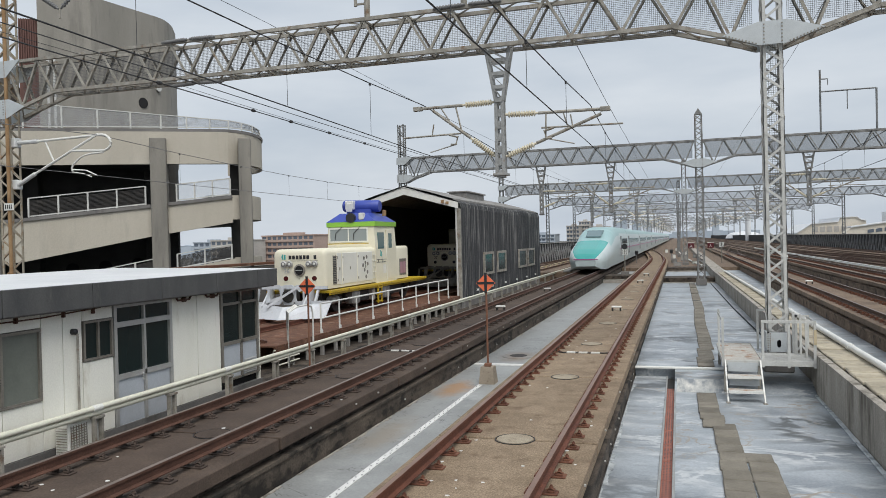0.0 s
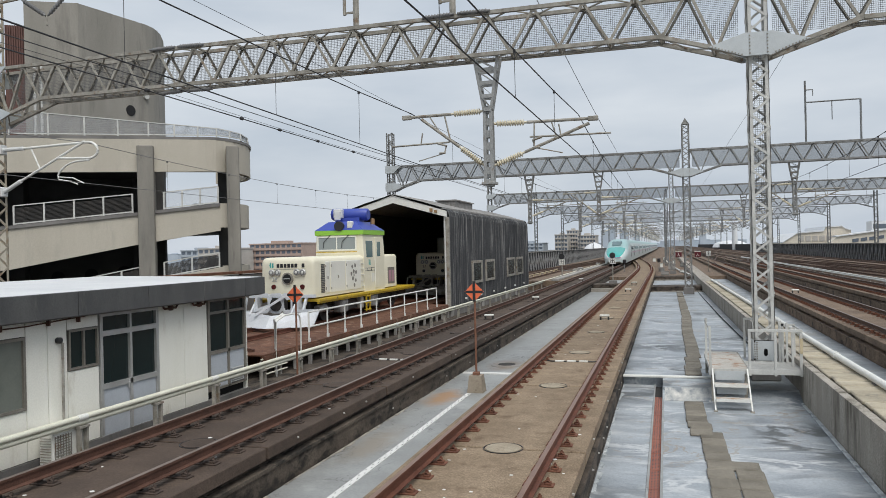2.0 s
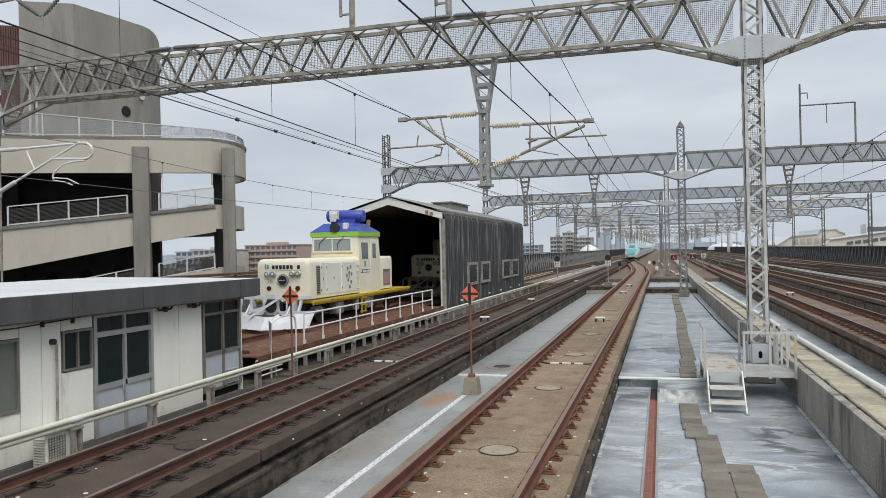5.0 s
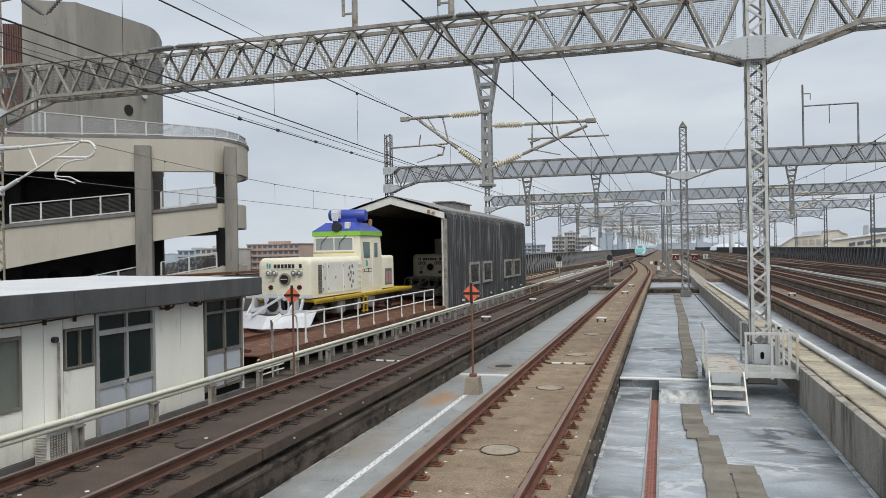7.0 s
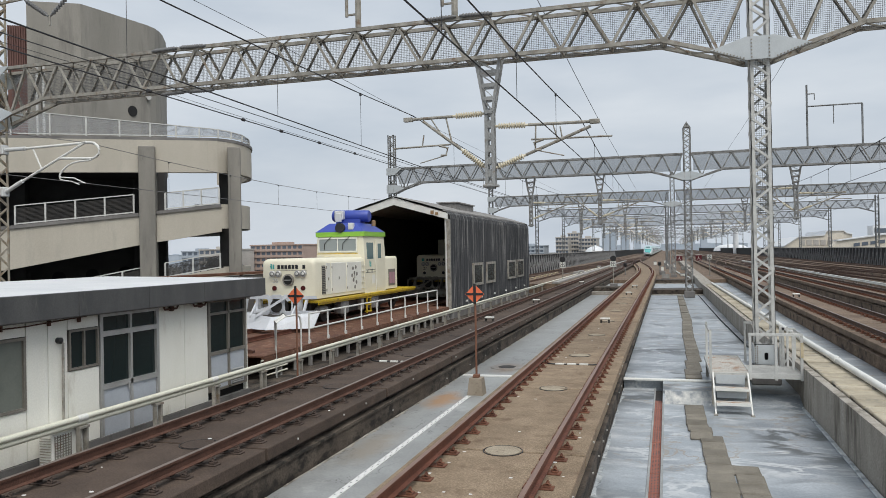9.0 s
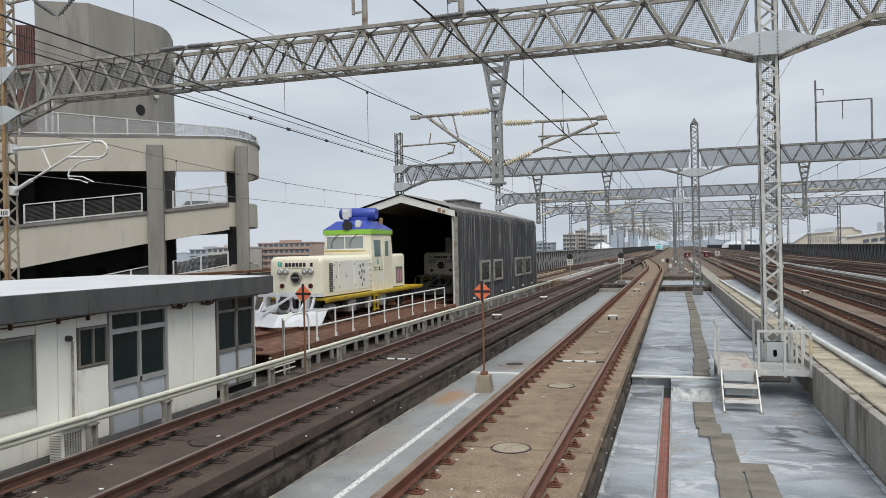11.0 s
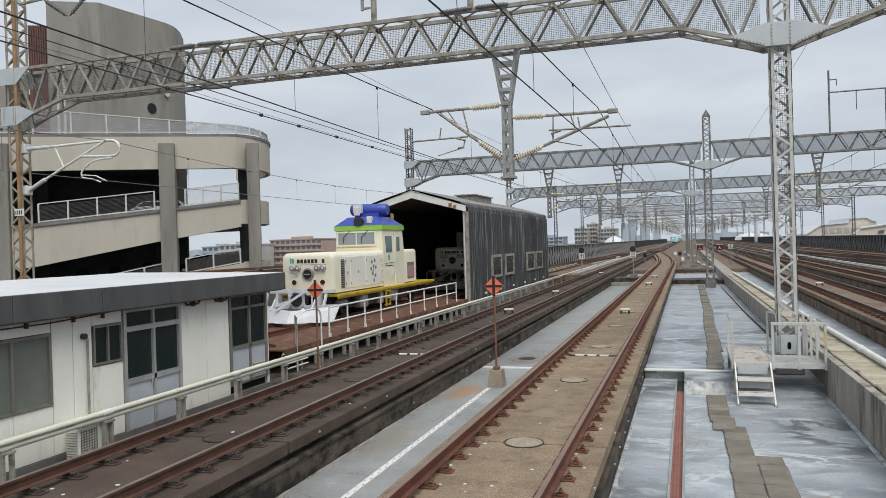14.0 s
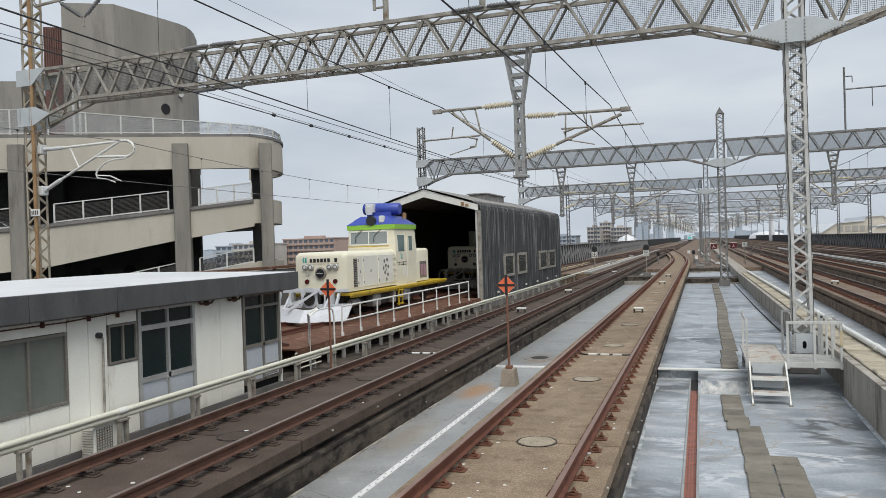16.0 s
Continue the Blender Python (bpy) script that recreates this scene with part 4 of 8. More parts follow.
wires()


def mast_arm():
    """Pale bracket on the outer mast."""
    t = thing("bracket_arm", 0, 19.98, 0, "pale grey tubular bracket arm bolted to the outer mast", "catenary arm")
    m = Mesh()
    m.path([(-20.35, 0, 6.32), (-17.75, 0, 6.37), (-17.62, 0, 6.35), (-17.5, 0, 6.28), (-17.42, 0, 6.19), (-17.4, 0, 6.1), (-17.42, 0, 6.0), (-17.5, 0, 5.91), (-17.62, 0, 5.86), (-17.75, 0, 5.85), (-19.0, 0, 5.92)], 0.042, 10)
    m.tube((-20.5, 0, 5.24), (-17.9, 0, 6.4), 0.042, 8)
    m.tube((-20.05, 0, 6.3), (-19.7, 0, 5.6), 0.028, 6)
    part("arm_tube", m, M_WHITE, t, smooth=True)
    m = Mesh()
    m.path([(-17.7, 0, 5.8), (-18.2, 0, 5.78), (-18.45, 0, 5.74), (-18.65, 0, 5.66), (-18.82, 0, 5.54), (-18.95, 0, 5.42), (-18.98, 0, 5.34), (-18.95, 0, 5.25)], 0.032, 8)
    m.path([(-18.95, 0, 5.3), (-18.4, 0, 5.25), (-17.95, 0, 5.05)], 0.022, 6)
    m.path([(-18.95, 0, 5.22), (-18.5, 0, 5.14), (-18.2, 0, 5.03)], 0.022, 6)
    part("registration_arm", m, M_WHITE, t, smooth=True)
    for z in (6.32, 4.91):
        m = Mesh()
        q = (-20.35, 0, 6.32) if z > 6 else (-20.5, 0, 5.24)
        m.tube((-21.2, 0, z), q, 0.07, 10)
        m.box(-21.42, -21.18, -0.14, 0.14, z - 0.16, z + 0.16, 0.02)
        part("arm_insulator", m, M_INSW, t, "white insulator tube", smooth=False)
    p = thing("conduit_pipe", -21.3, 19.66, -0.9, "rusty vertical conduit pipe strapped to the outer mast", "pipe")
    part("pipe", Mesh().tube((0, 0, 0), (0, 0, 13), 0.06, 8), M_RUSTPIPE, p)
    n = thing("number_plate", -21.25, 19.6, 4.15, "small white plate with dark bars on the mast", "sign")
    m = Mesh().box(-0.2, 0.2, -0.02, 0, -0.12, 0.12, 0.005)
    part("plate", m, M_WHITE, n)
    b = Mesh()
    for i in range(4):
        b.box(-0.15 + i * 0.08, -0.11 + i * 0.08, -0.026, -0.021, -0.07, 0.07)
    part("bars", b, M_BLACK, n, "dark bars")


mast_arm()


# ---- hut ----
def pane_unit(parent, name, x, y0, y1, z0, z1, cols, frame_m, glass_m, fw=0.045, label=""):
    """Window let into a wall that faces +x, with frame and panes as parts."""
    w = part(name, Mesh().box(x - 0.10, x - 0.035, y0, y1, z0, z1), M_DARK, parent, label)
    fr = Mesh()
    fr.box(x - 0.06, x + 0.025, y0, y1, z0, z0 + fw)
    fr.box(x - 0.06, x + 0.025, y0, y1, z1 - fw, z1)
    ys = [y0 + (y1 - y0) * i / cols for i in range(cols + 1)]
    for i, y in enumerate(ys):
        a = y if i == 0 else (y - fw if i == cols else y - fw / 2)
        fr.box(x - 0.06, x + 0.0245, a, a + fw, z0 + fw, z1 - fw)
    part("window_frame", fr, frame_m, w)
    for a, b in zip(ys, ys[1:]):
        part("pane", Mesh().box(x - 0.03, x - 0.02, a + fw / 2, b - fw / 2, z0 + fw, z1 - fw), glass_m, w)
    return w


def hut():
    h = thing("trackside_hut", -10.4, 8, -0.95, "white panel-clad trackside hut with dark grey fascia and white roof", "hut")
    inv = Matrix.Translation((10.4, -8, 0.95))

    def p(name, m, material, label="", parent=None):
        ob = part(name, m, material, parent or h, label, inv if parent is None else None)
        return ob
    X = -10.4
    wall = Mesh()
    # wall strips round the openings
    wall.box(X - 4.4, X - 0.1, 3.0, 17.05, -0.79, 1.58)
    p("core", wall, M_DARK)
    spans = [(3.0, 5.6, -0.78, 1.58), (5.6, 8.52, -0.78, 1.58), (8.52, 9.34, -0.78, 0.08), (9.34, 10.15, -0.78, 0.08), (8.52, 10.15, 1.33, 1.58), (10.15, 10.62, -0.78, 1.58), (10.62, 11.07, -0.78, 1.58),
             (11.07, 11.85, -0.78, 0.58), (11.07, 11.85, 1.34, 1.58), (13.62, 14.5, -0.78, 1.58), (14.5, 15.38, -0.78, 1.58)]
    for a, b, z0, z1 in spans:
        p("wall_panel", Mesh().box(X - 0.1, X, a + 0.008, b - 0.008, z0, z1, 0.004), M_HUTWALL)
    p("end_wall", Mesh().box(X - 4.4, X - 0.02, 17.05, 17.15, -0.79, 1.58), M_HUTWALL)
    p("plinth", Mesh().box(X - 4.4, X + 0.03, 3, 17.18, -0.95, -0.79), M_CONC_D, "dark grey plinth")
    w = pane_unit(h, "window", X, 8.54, 10.13, 0.09, 1.32, 2, M_FRAME_BR, M_GLASS_G, 0.05, "wide sliding window with frosted panes")
    w.matrix_basis = inv
    w = pane_unit(h, "window", X, 11.09, 11.83, 0.6, 1.33, 2, M_FRAME_BR, M_GLASS_D, 0.04, "small two-pane window")
    w.matrix_basis = inv
    # glazed double door with transom
    d = part("door", Mesh().box(X - 0.12, X - 0.06, 11.87, 13.60, -0.86, 1.58), M_DARK, h, "aluminium double door with dark glass", inv)
    fr = Mesh()
    for a, b, c, e in ((11.87, 11.95, -0.86, 1.58), (13.52, 13.60, -0.86, 1.58), (11.95, 13.52, 1.50, 1.58), (11.95, 13.52, 1.12, 1.22), (12.71, 12.77, -0.86, 1.12), (12.71, 12.76, 1.22, 1.50), (11.95, 13.52, 0.10, 0.2)):
        fr.box(X - 0.06, X + 0.02, a, b, c, e)
    part("door_frame", fr, M_ALU, d)
    for a, b in ((11.96, 12.70), (12.78, 13.51)):
        part("glass", Mesh().box(X - 0.05, X - 0.035, a, b, 0.2, 1.12), M_GLASS_D, d)
        part("transom_pane", Mesh().box(X - 0.05, X - 0.035, a, b, 1.22, 1.5), M_GLASS_D, d)
        part("kick_panel", Mesh().box(X - 0.05, X - 0.01, a, b, -0.83, 0.1, 0.01), M_DOORLOW, d)
    part("handle", Mesh().box(X + 0.02, X + 0.04, 12.62, 12.66, 0.0, 0.14, 0.005), M_ALU, d)
    # tall window unit at the end
    d = part("window", Mesh().box(X - 0.12, X - 0.06, 15.40, 17.05, -0.6, 1.58), M_DARK, h, "tall window above grey panels with a louvre", inv)
    fr = Mesh()
    for a, b, c, e in ((15.40, 15.48, -0.6, 1.58), (16.97, 17.05, -0.6, 1.58), (15.48, 16.97, 1.52, 1.58), (15.48, 16.97, 1.22, 1.28), (16.22, 16.29, -0.6, 1.52), (15.48, 16.97, 0.26, 0.34), (15.48, 16.97, -0.6, -0.55)):
        fr.box(X - 0.06, X + 0.02, a, b, c, e)
    part("window_frame", fr, M_FRAME_BR, d)
    for a, b in ((15.48, 16.22), (16.29, 16.97)):
        part("pane", Mesh().box(X - 0.05, X - 0.035, a, b, 0.34, 1.22), M_GLASS_D, d)
        part("transom_pane", Mesh().box(X - 0.05, X - 0.035, a, b, 1.28, 1.52), M_GLASS_D, d)
        part("lower_panel", Mesh().box(X - 0.05, X - 0.01, a, b, -0.55, 0.26, 0.01), M_DOORLOW, d)
    for i in range(8):
        z = -0.5 + i * 0.045
        part("louvre", Mesh().prism([(X + 0.0, 16.36, z), (X + 0.03, 16.36, z - 0.02), (X + 0.03, 16.36, z - 0.012), (X + 0.0, 16.36, z + 0.01)], (0, 0.54, 0)), M_ALU, d)
    # fascia in lengths, roof sheet with upstands
    ys = [3.0, 5.3, 7.2, 9.1, 11.0, 12.9, 14.8, 16.55, 17.5]
    for a, b in zip(ys, ys[1:]):
        p("fascia", Mesh().box(X + 0.28, X + 0.34, a + 0.006, b - 0.006, 1.60, 2.04, 0.008), M_FASCIA)
    p("end_fascia", Mesh().box(X - 4.6, X + 0.27, 17.44, 17.5, 1.60, 2.04, 0.008), M_FASCIA)
    p("soffit", Mesh().box(X - 4.6, X + 0.28, 3.0, 17.43, 1.58, 1.63), M_CONC_D)
    roof = Mesh()
    roof.prism([(X + 0.3, 3.0, 1.99), (X + 0.3, 3.0, 2.045), (X - 4.6, 3.0, 2.12), (X - 4.6, 3.0, 1.99)], (0, 14.42, 0))
    p("roof", roof, M_ROOF, "white metal roof sheet")
    # conduit under the eaves, drain pipe
    c = Mesh()
    c.path([(X + 0.04, 6, 1.50), (X + 0.04, 10.1, 1.50), (X + 0.04, 11.5, 1.56)], 0.013, 6)
    for y in (9.6, 10.6, 11.3):
        c.box(X, X + 0.06, y, y + 0.04, 1.46, 1.58)
    p("conduit", c, M_RAIL_B, "thin brown conduit under the eaves")
    c = Mesh()
    c.path([(X + 0.01, 10.84, 1.17), (X + 0.07, 10.85, 1.17), (X + 0.08, 10.88, 1.12), (X + 0.06, 10.9, 1.0), (X + 0.05, 10.9, -0.55)], 0.022, 8)
    p("vent_pipe", c, M_STEEL_W, "thin brown bent pipe on the wall")
    p("pipe_cap", Mesh().disc_stack((X, 10.84, 1.18), (X + 0.1, 10.84, 1.18), [(0, 0.055), (0.8, 0.055), (1, 0.03)], 12), M_BLACK, "round black pipe cap")
    for y in (13.85, 14.9):
        lamp = Mesh()
        lamp.path([(X + 0.06, y - 0.15, 1.57), (X + 0.06, y - 0.1, 1.5), (X + 0.06, y + 0.3, 1.5), (X + 0.06, y + 0.36, 1.57)], 0.024, 6)
        lamp.box(X, X + 0.1, y + 0.08, y + 0.18, 1.45, 1.56, 0.02)
        p("cable_clip", lamp, M_RAIL_B, "rusty conduit loop under the eaves")
    a = thing("air_conditioner", -10.17, 10.68, -0.95, "white outdoor air conditioner unit beside the hut wall", "air conditioner")
    part("case", Mesh().box(-0.15, 0.15, -0.38, 0.38, 0.05, 0.62, 0.02), M_WHITE, a)
    g = Mesh()
    for i in range(10):
        z = 0.12 + i * 0.045
        g.box(0.15, 0.165, -0.34, 0.02, z, z + 0.012)
        g.box(-0.11, 0.11, -0.395, -0.38, z, z + 0.012)
    for i in range(7):
        g.box(0.15, 0.165, -0.34 + i * 0.06, -0.33 + i * 0.06, 0.1, 0.56)
    part("grille", g, M_STEEL_W, a, "grey wire grille")
    part("feet", Mesh().box(-0.15, 0.15, -0.33, -0.25, -0.13, 0.05).box(-0.15, 0.15, 0.25, 0.33, -0.13, 0.05), M_UNDER, a)


hut()
# the dark bed colour stands in for shade beneath the service platform
tagged(structure("ground_beside_track", Mesh().box(-17.6, -8.1, -20, 600, -1.2, -0.95), M_BED, "concrete strip beside the departure track, darkened for shade under the platform"))


def guard_pipe(x, y0, y1, z, post_ys, name, label, mat_pipe, zg, single=False):
    g = thing(name, x, 0, zg, label, "guard rail")
    n = max(2, int((y1 - y0) / 4.0))
    ys = [y0 + (y1 - y0) * i / n for i in range(n + 1)]
    for a, b in zip(ys, ys[1:]):
        for dx, dz in (((0.0, 0.04), (-0.03, -0.055)) if not single else ((0, 0),)):
            part("pipe", Mesh().tube((dx, a, z + dz - zg), (dx, b, z + dz - zg), 0.052 if not single else 0.075, 12), mat_pipe, g, smooth=True)
        cl = Mesh()
        cl.tube((0, b - 0.11, z + (0.035 if not single else 0) - zg), (0, b + 0.11, z + (0.035 if not single else 0) - zg), 0.062 if not single else 0.09, 12)
        part("sleeve", cl, M_WHITE, g, smooth=True)
    for y in post_ys:
        m = Mesh()
        for e in (-0.085, 0.085):
            m.box(-0.04, 0.04, y + e - 0.022, y + e + 0.022, 0, z - zg - 0.1)
            m.box(-0.05, 0.05, y + e - 0.03, y + e + 0.03, 0.03, 0.06)
        m.box(-0.08, 0.08, y - 0.15, y + 0.15, -0.0, 0.03)
        m.box(-0.06, 0.06, y - 0.12, y + 0.12, z - zg - 0.145, z - zg - 0.108)
        part("post", m, M_STEEL_W, g)
    return g


guard_pipe(-9.95, 2.8, 120, -0.215, [4.7, 6.75, 8.8, 10.9, 12.95, 15.0, 17.1, 19.1, 21.2, 23.3, 25.3, 27.4, 29.4, 31.5, 33.6, 36, 38, 40.5, 43, 46, 49, 52, 55, 58, 62, 66, 70, 75, 80, 86, 92, 100],
           "cable_guard_pipe", "twin cream pipes on short steel posts beside the track", M_CREAM, -0.95)


# ---- depot track, platform and shed ----
def depot():
    t = thing("track_depot", 0, 0, 0, "rusty depot rails on a steel plate deck", "railway track", "", "structure")
    for s in (-0.7675, 0.7675):
        pts = [(-14.15 + s, y, -0.1) for y in (18.5, 24, 30, 36, 44, 62, 90)]
        part("rail", Mesh().sweep(RAIL, pts), M_RAIL, t)
    part("bed", Mesh().box(-16.9, -12.3, 18.4, 62, -0.96, -0.27), M_RUST, t, "rusty brown plate deck")
    p = thing("service_platform", -11.6, 19, -0.95, "rusty steel service platform beside the depot track", "platform")
    for i in range(10):
        a = i * 1.9
        part("deck_plate", Mesh().box(-0.85, 0.55, a + 0.01, a + 1.89, 0.66, 0.705, 0.006), M_RUST, p)
        part("stringer", Mesh().box(0.50, 0.58, a, a + 1.9, 0.52, 0.655), M_RUST, p)
    for i in range(20):
        part("leg", Mesh().box(0.44, 0.54, i * 1.0 + 0.02, i * 1.0 + 0.12, 0, 0.52), M_CONC, p, "pale short leg")
    # ladder end near the hut
    f = thing("platform_railing", -11.15, 0, -0.25, "white pipe railing with flaking paint along the service platform", "railing")
    ys = [22.1, 23.5, 24.95, 26.45, 28.05, 29.65, 31.4, 33.1, 34.7, 36.25]
    for y in ys:
        part("post", Mesh().tube((0, y, -0.1), (0, y, 0.98), 0.03, 8), M_WHITE, f, smooth=True)
        part("bracket", Mesh().prism([(-0.01, y - 0.06, 0.12), (-0.01, y + 0.06, 0.12), (-0.01, y + 0.06, -0.02), (-0.01, y, -0.09), (-0.01, y - 0.06, -0.02)], (0.05, 0, 0)), M_WHITE, f)
    for z in (0.96, 0.48):
        part("rail", Mesh().tube((0, 22.1, z), (0, 36.25, z), 0.03, 8), M_WHITE, f, smooth=True)
    e = thing("ladder_rail", -10.95, 19.5, -0.95, "white bent pipe handrails of the short ladder at the platform end", "ladder")
    for x in (0.0, 0.18, 0.42):
        part("handrail", Mesh().path([(-x, 0.1 + x * 1.6, 0), (-x, 0.1 + x * 1.6, 1.6), (-x + 0.08, 0.5 + x * 1.6, 1.75)], 0.028, 8), M_WHITE, e, smooth=True)
    part("handrail", Mesh().path([(0.08, 0.5, 1.75), (0.08, 1.2, 1.75), (0.06, 1.45, 1.66), (0.05, 1.55, 1.45), (0.05, 1.55, 0.0)], 0.028, 8), M_WHITE, e, smooth=True)
    for i in range(4):
        part("rung", Mesh().tube((-0.1, -0.6, 0.14 + i * 0.15), (-0.1, 0.9, 0.14 + i * 0.15), 0.025, 6), M_CREAM, e)
    b = thing("steel_beam", -12.4, 19.2, -0.2, "rusty steel beam leaning at the track end", "beam")
    part("beam", Mesh().bar((-1.6, 0.2, 0.5), (0.7, 0.4, -0.05), 0.12, 0.16), M_RAIL_B, b)


depot()


def shed():
    s = thing("engine_shed", -14.0, 38.2, -0.95, "dark corrugated engine shed streaked with grey, its gable end open", "shed")
    y0, y1 = 0.0, 23.6
    # corrugated side wall towards the main tracks
    n = 236
    m = Mesh()
    vs, fs = [], []
    for i in range(n + 1):
        y = y0 + 0.12 + (y1 - 0.12) * i / n
        x = 3.0 + (0.03 if i % 4 in (0, 1) else 0.0)
        vs += [(x, y, 0.55), (x, y, 5.35), (x - 0.05, y, 5.58), (x - 0.2, y, 5.72), (x - 0.45, y, 5.80)]
    for i in range(n):
        for k in range(4):
            a = i * 5 + k
            fs.append((a, a + 5, a + 6, a + 1))
    m.add(vs, fs)
    part("side_wall", m, M_SHED, s, "dark corrugated sheet with pale runoff streaks")
    w = Mesh().box(2.86, 2.95, y0 + 0.05, y1, 0.5, 5.6)
    w.box(-2.9, -2.62, y0 - 0.2, y1, 0.5, 5.84)
    w.prism([(-2.95, y1 - 0.1, 0.5), (2.94, y1 - 0.1, 0.5), (2.94, y1 - 0.1, 5.75), (0, y1 - 0.1, 6.6), (-2.95, y1 - 0.1, 5.75)], (0, 0.1, 0))
    part("inner_wall", w, M_UNDER, s)
    for i in range(7):
        part("footing", Mesh().box(2.78, 3.02, i * 3.6, i * 3.6 + (0.5 if i else 0.6), 0.0, 0.56, 0.01), M_CONC, s, "concrete footing block")
    part("base_wall", Mesh().box(2.74, 2.97, 0.6, y1, 0, 0.5), M_CONC_D, s)
    part("corner_post", Mesh().box(2.86, 3.03, -0.12, 0.13, 0.55, 5.3, 0.02), M_STEEL_W, s, "grey corner post with downpipe")
    part("base_plate", Mesh().box(2.55, 3.2, -0.3, 0.25, 0.44, 0.55, 0.03), M_WHITE, s, "pale base block")
    part("downpipe", Mesh().tube((2.84, -0.17, 0.6), (2.84, -0.17, 5.4), 0.05, 8), M_STEEL, s, smooth=True)
    r = Mesh()
    for sg in (-1, 1):
        k = 60
        vs, fs = [], []
        for i in range(k + 1):
            y = -0.35 + (y1 + 0.5) * i / k
            dz = 0.03 if i % 2 else 0.0
            vs += [(0, y, 6.62 + dz), (sg * 1.6, y, 6.18 + dz), (sg * 2.75, y, 5.82 + dz), (sg * 2.75, y, 5.75), (0, y, 6.53)]
        for i in range(k):
            for q in range(4):
                a = i * 5 + q
                fs.append((a, a + 5, a + 6, a + 1))
        r.add(vs, fs)
    part("roof", r, M_SHEDROOF, s, "weathered brown grey ribbed roof")
    g = Mesh()
    for sg in (-1, 1):
        g.prism([(0, -0.32, 6.56), (sg * 3.0, -0.32, 5.62), (sg * 3.0, -0.32, 5.30), (0, -0.32, 6.15)], (0, 0.06, 0))
    part("gable_trim", g, M_WHITE, s, "white gable trim board")
    part("roof_vent", Mesh().box(0.35, 1.5, 6.8, 11.2, 6.1, 6.62, 0.03).box(0.25, 1.6, 6.7, 11.3, 6.621, 6.69), M_SHEDROOF, s, "flat roof ventilator box")
    part("gutter_bracket", Mesh().box(2.1, 2.25, -0.42, -0.33, 5.6, 5.78).box(2.35, 2.5, -0.42, -0.33, 5.55, 5.68), M_RUSTPIPE, s)
    for a, b in ((4.7, 7.1), (8.1, 10.6), (14.8, 17.6), (18.25, 20.9)):
        wn = part("window", Mesh().box(2.96, 3.045, a + 0.1, b - 0.1, 1.68, 2.78), M_DARK, s, "metal window in the shed wall")
        fr = Mesh()
        for c in ((a, b, 2.75, 2.9), (a, b, 1.55, 1.7), (a, a + 0.2, 1.7, 2.75), (b - 0.2, b, 1.7, 2.75)):
            fr.box(3.0, 3.10, c[0], c[1], c[2], c[3])
        part("window_frame", fr, M_STEEL_W, wn)
        part("pane", Mesh().box(3.046, 3.056, a + 0.2, b - 0.2, 1.7, 2.75), M_GLASS_D, wn)
    for i in range(6):
        part("bracket_lamp", Mesh().box(3.03, 3.12, 3 + i * 3.6, 3.15 + i * 3.6, 0.75, 0.85), M_WHITE, s)


shed()


# ---- shunting locomotives ----
M_ART = plain("picture_panel", (0.42, 0.24, 0.28), 0.5)
def rounded_hood(hw, y0, y1, z0, z1, r):
    """Hood with rounded long edges, its front edge rounded too."""
    m = Mesh()
    prof = [(-hw, z0), (hw, z0)]
    for i in range(6):
        a = radians(90 * i / 5)
        prof.append((hw - r + r * math.cos(a), z1 - r + r * math.sin(a)))
    for i in range(6):
        a = radians(90 + 90 * i / 5)
        prof.append((-hw + r + r * math.cos(a), z1 - r + r * math.sin(a)))
    rings = []
    for dy, k in ((0.0, 0.86), (0.03, 0.92), (0.09, 0.975), (0.2, 1.0), (y1 - y0, 1.0)):
        ring = []
        for x, z in prof:
            ring.append((x * (k + (1 - k) * 0.35), y0 + dy, z0 + (z - z0) * (k + (1 - k) * 0.2)))
        rings.append(ring)
    n = len(prof)
    vs = [p for ring in rings for p in ring]
    fs = []
    for i in range(len(rings) - 1):
        for k in range(n):
            j = (k + 1) % n
            fs.append((i * n + k, i * n + j, (i + 1) * n + j, (i + 1) * n + k))
    fs += [tuple(range(n - 1, -1, -1)), tuple(range((len(rings) - 1) * n, len(rings) * n))]
    return m.add(vs, fs)


